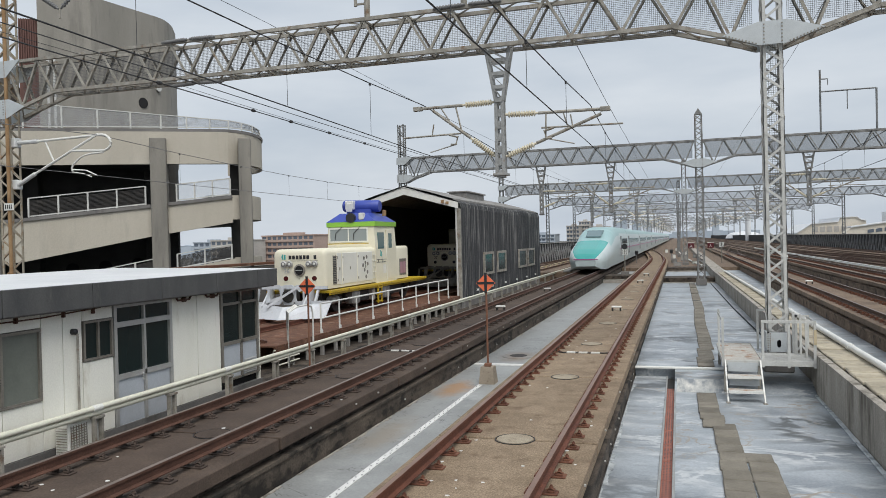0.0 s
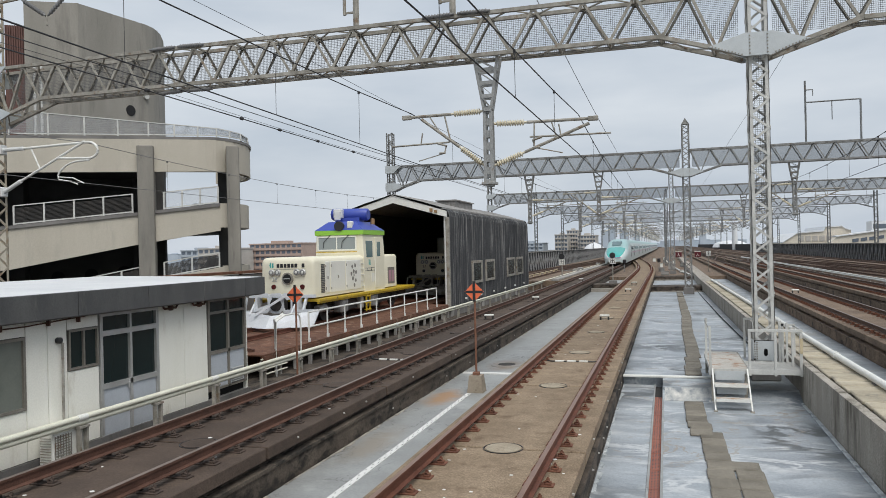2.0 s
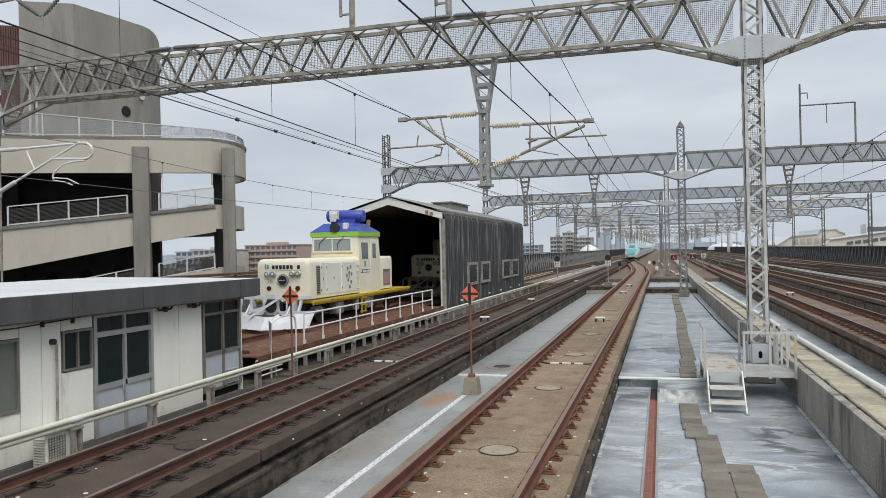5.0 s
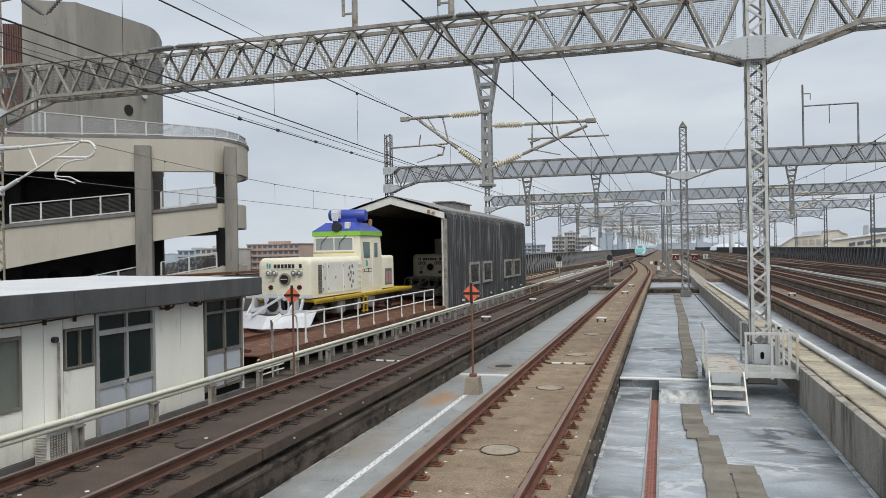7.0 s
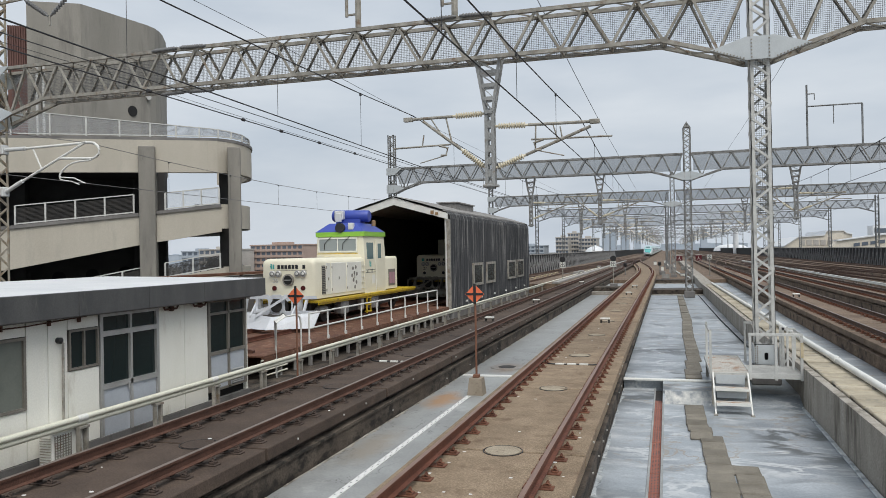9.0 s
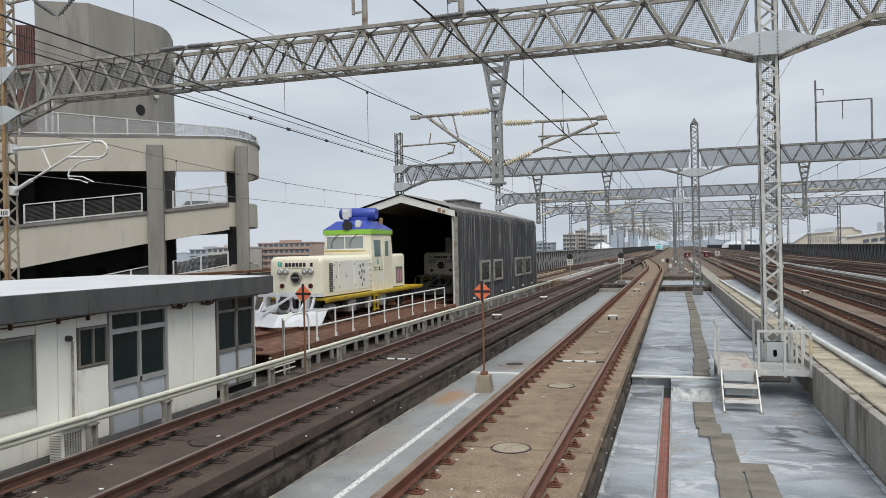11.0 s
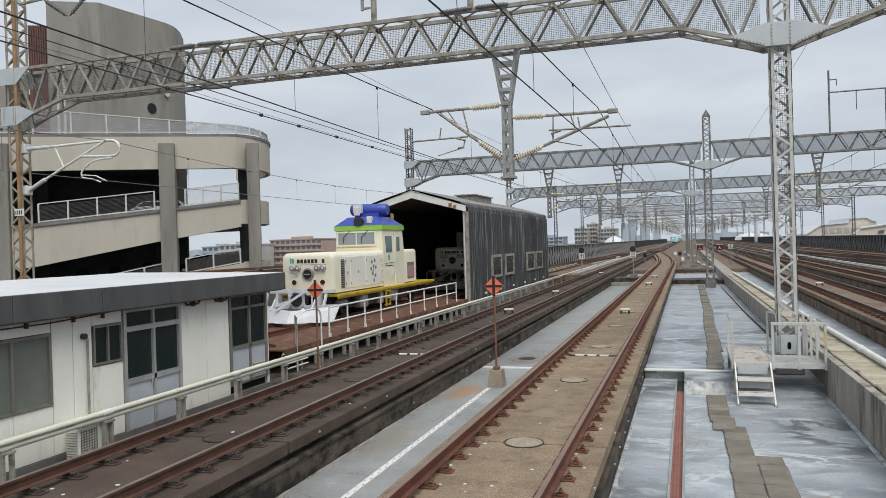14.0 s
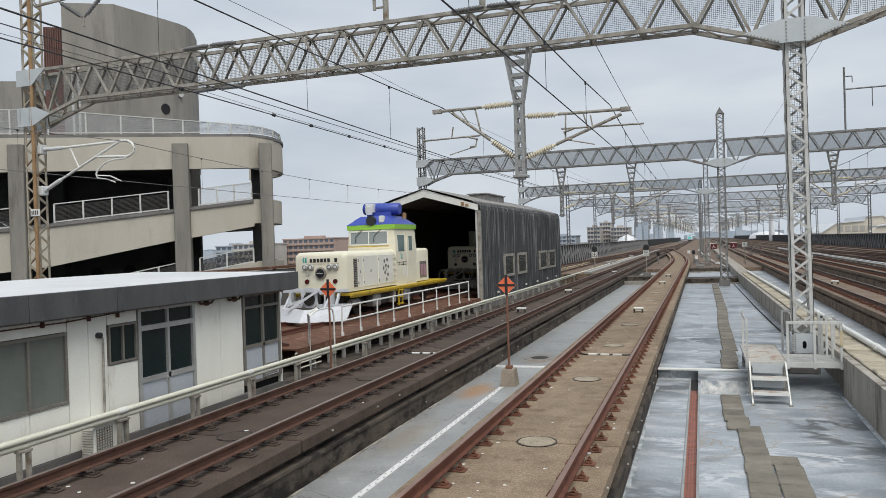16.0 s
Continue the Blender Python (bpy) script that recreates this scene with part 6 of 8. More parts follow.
    for x in (-0.345, -0.145):
        part("edge", Mesh().box(x + 0.245 - 0.02, x + 0.245 + 0.02, -8, 19.9, 0.03, 0.078, 0.005), M_DECK_L, g)
    # rubber walking slabs in a slightly uneven line
    w = thing("walking_slabs", 0, 0, DECK, "line of worn grey brown rubber walking slabs laid on the deck", "paving")
    me = Mesh().box(-0.203, 0.203, -0.232, 0.232, 0.0, 0.04, 0.012).data("slab", M_PAVER)
    rnd = random.Random(4)
    rows = ((0.745, 4.2, 14.55, 0.0), (1.155, 4.2, 12.95, 0.0), (0.57, 14.7, 15.3, 0.0), (0.525, 15.35, 17.6, 0.0), (0.61, 20.2, 21.4, 0.21), (0.645, 21.4, 23.3, 0.21), (0.715, 23.35, 30, 0.21))
    for x, ya, yb, z in rows + tuple((0.715 + (q - 30) * 0.02, q, q + 1.4, 0.21) for q in (30, 31.46, 32.92, 34.38)) + tuple((0.83, q, q + 1.4, 0.21) for q in (35.9, 40.8, 45.6, 50.5) for q in (q, q + 1.46, q + 2.92)):
        y = ya
        while y < yb:
            part("slab", me, M_PAVER, w, "", pose(x + rnd.uniform(-0.012, 0.012), y + 0.235, z + rnd.uniform(0, 0.004), rnd.uniform(-0.4, 0.4), rnd.uniform(-0.4, 0.4), rnd.uniform(-0.5, 0.5)))
            y += 0.49
    k = thing("drain_hose", 1.9, 0, DECK + 0.21, "black hose lying along the foot of the wall", "hose")
    part("hose", Mesh().path([(0.68, 25, 0.03), (0.54, 30.2, 0.03), (0.4, 36.4, 0.03), (0.16, 55.5, 0.02)], 0.022, 6), M_DARK, k)


deck_details()


def walkway():
    """Concrete upstand with a plank-covered cable duct on top, and a white pipe."""
    def off(y):
        return -0.0095 * (y - 14)
    m = Mesh()
    for x0, x1, zt in ((2.85, 3.0, -0.05), (3.75, 3.95, -0.10), (3.0, 3.75, -0.24)):
        m.sweep([(x0, DECK - 0.05), (x1, DECK - 0.05), (x1, zt), (x0, zt)], [(off(-10), -10, 0), (off(57), 57, 0)])
    m.box(2.45, 3.3, 57.02, 300, DECK - 0.05, -0.08)
    w = structure("walkway_wall", m, M_CONC_ST, "stained concrete duct wall beside the deck")
    rnd = random.Random(7)
    mes = [Mesh().box(-0.34, 0.33, -0.236, 0.236, -0.06, 0.0, 0.012).data("cover_slab", M_PAVER_L), Mesh().box(-0.34, 0.33, -0.229, 0.226, -0.06, 0.0, 0.02).data("cover_slab", M_PAVER_L)]
    y = 8.0
    while y < 57:
        part("cover_slab", rnd.choice(mes), M_PAVER_L, w, "", pose(3.375 + off(y) + rnd.uniform(-0.015, 0.015), y, -0.02 + rnd.uniform(-0.012, 0.012), rnd.uniform(-0.8, 0.8), rnd.uniform(-0.8, 0.8), rnd.uniform(-0.9, 0.9)))
        y += 0.5
    p = thing("white_pipe", 3.86, 0, -0.1, "thick white pipe laid along the walkway", "pipe")
    for i in range(12):
        a, b = 6 + i * 4.2, 6 + (i + 1) * 4.2
        xa, xb = -0.0145 * a, -0.0145 * b
        part("pipe", Mesh().tube((xa, a, 0.16), (xb, b, 0.16), 0.07, 12), M_WHITE, p, smooth=True)
        part("sleeve", Mesh().tube((xb, b - 0.12, 0.16), (xb, b + 0.12, 0.16), 0.085, 12), M_WHITE, p, smooth=True)
        part("saddle", Mesh().box(xa - 0.08, xa + 0.08, a + 0.9, a + 1.1, -0.02, 0.12), M_CONC_D, p)


M_PAVER_L = mat("duct_cover", (0.30, 0.262, 0.195), (0.46, 0.41, 0.315), 0.5, 0.9, 0, 0.3, 60, (0.20, 0.19, 0.165), 0.35, (0.56, 0.72), vary=0.16)
walkway()


def mast_platform():
    """Grating landings left of and before the mast, rails, bolted mast shoe, two-tread steps."""
    t = thing("mast_access_platform", 1.8, 17.95, DECK, "grey steel access platform with steps and rails round the mast foot", "platform")
    zl = 0.75

    def grating(x0, x1, y0, y1, material, label):
        m, base = Mesh(), Mesh().box(x0, x1, y0, y1, zl - 0.035, zl - 0.012)
        n = int((y1 - y0) / 0.06)
        for i in range(n):
            q = y0 + (y1 - y0) * (i + 0.5) / n
            m.box(x0 + 0.01, x1 - 0.01, q - 0.012, q + 0.012, zl - 0.012, zl)
        p = part("landing", base, material, t, label)
        tagged(part("grate_bar", m, material, p), "", "", "", "stuff")
        edge = Mesh()
        edge.box(x0 - 0.012, x1 + 0.012, y0 - 0.02, y0 - 0.001, zl - 0.10, zl + 0.012).box(x0 - 0.012, x1 + 0.012, y1 + 0.001, y1 + 0.02, zl - 0.10, zl + 0.012)
        edge.box(x0 - 0.014, x0 - 0.001, y0, y1, zl - 0.10, zl + 0.01).box(x1 + 0.001, x1 + 0.012, y0, y1, zl - 0.10, zl + 0.01)
        part("edge_angle", edge, M_STEEL, p)
    grating(-0.9, -0.09, 0.0, 2.85, M_CHECK, "rust-stained grating landing")
    grating(-0.06, 1.0, 0.0, 1.2, M_GRATE, "grey grating landing")
    # mast shoe: face plate with an oval hand hole, side cheeks, rows of bolts
    shoe = Mesh()
    a0, a1, b0, b1, y = 0.15, 0.68, zl + 0.004, zl + 0.47, 1.42
    n = 20
    hole = [(0.43 + 0.045 * math.cos(2 * math.pi * i / n), zl + 0.20 + 0.05 * math.sin(2 * math.pi * i / n) + (0.04 if math.sin(2 * math.pi * i / n) >= 0 else -0.04)) for i in range(n)]
    rim = []
    for i in range(n):
        c, sn = math.cos(2 * math.pi * i / n), math.sin(2 * math.pi * i / n)
        k = 1 / max(abs(c), abs(sn))
        rim.append(((a0 + a1) / 2 + c * k * (a1 - a0) / 2, (b0 + b1) / 2 + sn * k * (b1 - b0) / 2))
    for yy in (y, y + 0.02):
        shoe.add([(p[0], yy, p[1]) for p in rim] + [(p[0], yy, p[1]) for p in hole], [(i, (i + 1) % n, n + (i + 1) % n, n + i) for i in range(n)])
    shoe.box(a0, a0 + 0.02, y + 0.02, y + 0.5, b0, b1).box(a1 - 0.02, a1, y + 0.02, y + 0.5, b0, b1)
    part("mast_shoe", shoe, M_PLATE, t, "bolted pale base plate with an oval hole")
    part("shoe_back", Mesh().box(a0 + 0.03, a1 - 0.03, y + 0.12, y + 0.14, b0, b1), M_DARK, t)
    bolts = [(x, zl + 0.05 + i * 0.055) for x in (0.185, 0.235, 0.635) for i in range(8)]
    bm = Mesh().box(-0.013, 0.013, -0.018, 0.0, -0.013, 0.013, 0.003).data("bolt", M_STEEL_W)
    for x, z in bolts:
        part("bolt", bm, M_STEEL_W, t, "", pose(x, y, z))
    # handrails
    for x, y, h in ((-0.9, 0.0, 1.72), (-0.9, 1.72, 1.74), (-0.07, 0.0, 1.64), (0.46, 0.0, 1.64), (0.98, 0.0, 1.64), (0.77, 1.22, 1.66), (1.02, 1.22, 1.62), (0.08, 2.75, 1.65), (0.9, 0.62, 1.64)):
        part("rail_post", Mesh().box(x - 0.026, x + 0.026, y - 0.03, y - 0.022, 0.62, h).box(x - 0.026, x - 0.018, y - 0.022, y + 0.03, 0.62, h), M_STEEL, t, "angle steel rail post")
    part("rail", Mesh().box(-0.1, 1.01, -0.038, -0.031, 1.60, 1.655).box(-0.1, 1.01, -0.031, 0.02, 1.648, 1.655), M_STEEL, t)
    part("rail", Mesh().box(0.995, 1.003, 0.0, 1.24, 1.59, 1.64), M_STEEL, t)
    part("rail", Mesh().box(0.74, 1.05, 1.19, 1.197, 1.60, 1.66), M_STEEL, t)
    part("rail", Mesh().box(0.05, 0.3, 2.715, 2.722, 1.60, 1.66), M_STEEL, t)
    part("rail", Mesh().box(-0.93, -0.922, -0.02, 1.74, 1.66, 1.71), M_STEEL, t)
    part("yellow_band", Mesh().box(0.95, 1.01, -0.044, -0.039, 1.13, 1.46), M_GUARDY, t, "worn yellow warning band")
    part("cable_plate", Mesh().box(0.70, 0.76, 1.3, 1.34, zl - 0.2, 1.72, 0.006).box(0.82, 0.87, 1.05, 1.08, zl, 1.7, 0.006), M_STEEL, t)
    part("brace", Mesh().bar((0.76, 1.2, zl + 0.05), (0.88, 1.2, zl + 0.22), 0.03, 0.04).bar((0.88, 1.2, zl + 0.22), (1.0, 1.2, zl + 0.05), 0.03, 0.04), M_STEEL, t)
    # steps
    for x in (-0.86, -0.13):
        part("stringer", Mesh().bar((x, -0.04, zl), (x, -0.95, 0.0), 0.03, 0.085), M_WHITE, t, "white stringer with rusty patches")
        part("stringer_foot", Mesh().box(x - 0.04, x + 0.04, -1.04, -0.9, 0.0, 0.02), M_STEEL_W, t)
    for y, z in ((-0.42, 0.5), (-0.78, 0.25)):
        part("tread", Mesh().box(-0.84, -0.15, y - 0.12, y + 0.14, z - 0.03, z, 0.006), M_CHECK, t, "rust-edged step tread")
        part("tread_lip", Mesh().box(-0.84, -0.15, y - 0.135, y - 0.121, z - 0.055, z + 0.006), M_WHITE, t)
    for ya, za, zb in ((-0.06, 0.52, zl - 0.03), (-0.40, 0.27, 0.47)):
        part("back_plate", Mesh().box(-0.8, -0.19, ya, ya + 0.015, za, zb), M_PLATE, t, "grey plate behind the tread")
    for x, y in ((-0.85, 0.05), (-0.15, 0.05), (-0.85, 2.75), (-0.15, 2.75)):
        part("foot", Mesh().box(x - 0.035, x + 0.035, y - 0.035, y + 0.035, 0.0 if y < 0.5 else 0.215, zl - 0.1), M_STEEL_W, t)


M_GRATE = mat("galvanised_grating", (0.40, 0.40, 0.385), (0.54, 0.54, 0.52), 0.3, 0.6, 0.2, 0.3, 50, (0.36, 0.27, 0.18), 0.3, (0.6, 0.75))
M_CHECK = mat("checker_plate_rusty", (0.52, 0.50, 0.46), (0.60, 0.58, 0.54), 0.3, 0.6, 0.2, 0.5, 50, (0.36, 0.20, 0.11), 0.3, (0.5, 0.66))
mast_platform()


def ats_coils():
    for x, y in ((-7.0, 30.0), (-2.36, 29.9), (-6.92, 41.0), (-2.31, 48.0), (-6.92, 64.0), (6.9, 46), (11.5, 40), (-2.31, 57)):
        c = thing("track_coil", x, y, -0.25, "small white signal coil box between the rails", "signal box", "signal coil boxes between the rails")
        part("box", Mesh().box(-0.19, 0.19, -0.1, 0.1, 0.13, 0.20, 0.02), M_WHITE, c)
        for s in (-0.15, 0.15):
            part("leg", Mesh().box(s - 0.03, s + 0.03, -0.05, 0.05, 0, 0.14), M_UNDER, c)
    for x, y, mt in ((-2.31, 18.9, M_WHITE), (-6.92, 18.6, M_WHITE)):
        b = thing("bond_cable", x, y, -0.25, "bond cable between the rails with pale clips", "cable")
        part("cable", Mesh().path([(-0.75, 0.4, 0.05), (-0.68, 0.1, 0.015), (-0.5, 0.0, 0.015), (0.5, 0.0, 0.015), (0.68, 0.1, 0.015), (0.75, 0.4, 0.05)], 0.018, 6), M_BLACK, b)
        for q in (-0.32, -0.02, 0.28):
            part("clip", Mesh().box(q - 0.11, q + 0.11, -0.03, 0.03, 0.0, 0.04, 0.008), mt, b)


ats_coils()


def beams_across():
    """Open joints in the deck with a dark beam and pale edge, seen across the line."""
    for x0, x1, y0, y1 in ((-1.1, 2.8, 56.0, 62.0), (-5.7, -3.5, 60, 66), (-1.1, 2.8, 74, 80)):
        b = thing("expansion_joint", 0, 0, 0, "dark open joint in the viaduct deck with a heavy beam", "joint")
        part("beam", Mesh().box(x0, x1, y0 + 1.0, y1 - 2.5, -0.9, -0.42, 0.02), M_BED, b)
        part("edge", Mesh().box(x0, x1, y0 - 0.3, y0 + 0.1, -0.95, -0.68, 0.01), M_CONC_ST, b)


beams_across()
for k, (x, y) in enumerate(((2.27, 150), (5.74, 150))):
    s = thing("red_marker_board", x, y, -0.2, "small red board with a pale mark low beside the track", "railway sign", "red marker boards")
    part("board", Mesh().box(-0.56, 0.56, -0.05, 0.05, 0.35, 1.35, 0.03), M_RED, s)
    part("mark", Mesh().bar((-0.3, -0.06, 0.5), (0, -0.06, 0.85), 0.02, 0.06).bar((0.3, -0.06, 0.5), (0, -0.06, 0.85), 0.02, 0.06).box(-0.03, 0.03, -0.07, -0.055, 0.8, 1.12), M_INSW, s)
    part("post", Mesh().box(-0.06, 0.06, 0.05, 0.12, -0.7, 0.3), M_STEEL_W, s)
    part("trim", Mesh().box(-0.6, 0.6, -0.06, 0.06, 1.36, 1.46), M_WHITE, s)


def far_clutter():
    """Cable boxes, a dwarf signal and pale pipes on the deck past the open joints."""
    rnd = random.Random(17)
    for i in range(16):
        x, y = rnd.uniform(-2.2, 2.2) * (0.4 + 0.6 * (i % 3 > 0)) + (0.6 if i % 2 else -0.2), 82 + i * 6.5 + rnd.uniform(-2, 2)
        if x < track_c(y) + 1.6:
            x = track_c(y) + 1.9
        c = thing("cable_box", x, y, DECK + 0.34, "small grey cable box on the brown deck", "cable box", "cable boxes on the deck")
        w, h = rnd.uniform(0.18, 0.4), rnd.uniform(0.25, 0.7)
        part("case", Mesh().box(-w, w, -0.2, 0.2, 0.06, h, 0.02), (M_CONC, M_WHITE, M_STEEL_M)[i % 3], c)
        part("lid", Mesh().box(-w - 0.03, w + 0.03, -0.23, 0.23, h + 0.001, h + 0.05, 0.01), M_STEEL_M, c)
        part("plinth", Mesh().box(-w - 0.05, w + 0.05, -0.25, 0.25, 0, 0.059), M_CONC_D, c)
    p = thing("white_pipe", 0, 0, DECK + 0.34, "pale cable pipe crossing the brown deck", "pipe")
    part("pipe", Mesh().path([(2.3, 81, 0.12), (1.6, 92, 0.12), (0.9, 110, 0.12), (0.2, 140, 0.12), (-0.6, 190, 0.12)], 0.09, 8), M_WHITE, p, smooth=True)
    for y, x in ((92, 1.6), (110, 0.9), (140, 0.2)):
        part("saddle", Mesh().box(x - 0.15, x + 0.15, y - 0.1, y + 0.1, 0, 0.1), M_CONC_D, p)
    for x, y in ((-5.0, 96), (-0.9, 100)):
        d = thing("dwarf_signal", x, y, DECK + 0.34, "low dark shunting signal on a grey post", "railway signal", "dwarf signals")
        part("post", Mesh().tube((0, 0, 0), (0, 0, 1.0), 0.05, 8), M_STEEL_M, d)
        part("head", Mesh().box(-0.2, 0.2, -0.12, 0.12, 1.0, 1.5, 0.05), M_BLACK, d)
        part("hood", Mesh().tube((0, -0.12, 1.35), (0, -0.26, 1.33), 0.08, 8), M_BLACK, d)
    # turnout from the depot track, with its point machine
    t = thing("track_turnout", 0, 0, 0, "rusty turnout rails between the depot and departure tracks", "railway track", "", "structure")
    for s in (-0.7675, 0.7675):
        for x0, x1, ya, yb in ((-12.4, -12.4, 63, 420), (-12.4, -6.92, 95, 175), (-14.6, -12.4, 64, 120)):
            pts = []
            for i in range(21):
                q = i / 20
                e = q * q * (3 - 2 * q)
                pts.append((x0 + (x1 - x0) * e + s, ya + (yb - ya) * q, -0.03))
            part("rail", Mesh().sweep(RAIL, pts), M_RAIL_R, t)
    bed = Mesh().box(-15.6, -8.3, 63, 420, -0.94, -0.2)
    part("roadbed", bed, M_FARBED, t, "brown ballast bed")
    for y in (88, 93, 118):
        c = thing("point_machine", -10.1, y, -0.2, "grey point machine beside the turnout", "point machine", "point machines")
        part("case", Mesh().box(-0.3, 0.3, -0.5, 0.5, 0.0, 0.28, 0.04), M_CONC, c)
        part("rod", Mesh().tube((-0.3, 0, 0.08), (-1.4, 0, 0.08), 0.03, 6), M_STEEL_M, c)
    # pale duct beside the departure track
    c = thing("cable_duct", -9.0, 63, -0.2, "pale concrete cable duct beside the departure track", "cable duct")
    for i in range(30):
        part("cover", Mesh().box(-0.28, 0.28, i * 4 + 0.02, i * 4 + 3.98, 0, 0.16, 0.02), M_CONC, c)


far_clutter()


def specks():
    """Small pale drips and chips on the siding slabs and the deck."""
    rnd = random.Random(21)
    s = thing("pale_specks", 0, 0, -0.25, "scattered small white chips on the slabs", "specks", "", "stuff")
    m = Mesh()
    for i in range(70):
        x, y = rnd.choice((-2.31, -2.31, -6.92)) + rnd.uniform(-1.05, 1.05), 7 + 30 * rnd.random() ** 1.6
        r = rnd.uniform(0.012, 0.034)
        k = 7
        a0 = rnd.uniform(0, 6)
        ring = [(x + r * rnd.uniform(0.6, 1.3) * math.cos(a0 + 2 * math.pi * j / k), y + r * rnd.uniform(0.6, 1.3) * math.sin(a0 + 2 * math.pi * j / k)) for j in range(k)]
        m.prism([(a, b, -0.001) for a, b in ring], (0, 0, 0.005))
    tagged(part("speck", m, M_STRIP, s), "", "", "", "stuff")


specks()


def hanging_insulators():
    t = thing("insulator_pair", 0, 20.0, 0, "grey ribbed insulator strings hanging in a V", "insulator")
    part("hanger_bar", Mesh().bar((-21.4, 0, 11.25), (-18.0, 0, 11.45), 0.07, 0.07), M_STEEL_W, t)
    for a, b in (((-20.3, 0, 11.25), (-19.35, 0, 10.62)), ((-18.3, 0, 11.38), (-19.25, 0, 10.62))):
        m = Mesh()
        insulator(m, a, b, 0.075, 9)
        part("insulator_string", m, M_WIRE_G, t, smooth=True)
    part("clamp", Mesh().tube((-19.3, 0, 10.62), (-19.3, 0, 10.3), 0.035, 6), M_STEEL_W, t)


hanging_insulators()


# ---- parking garage ----
GA = Vector((-31.3, 27.0, 0))
GU = Vector((0.8722, 0.4891, 0))


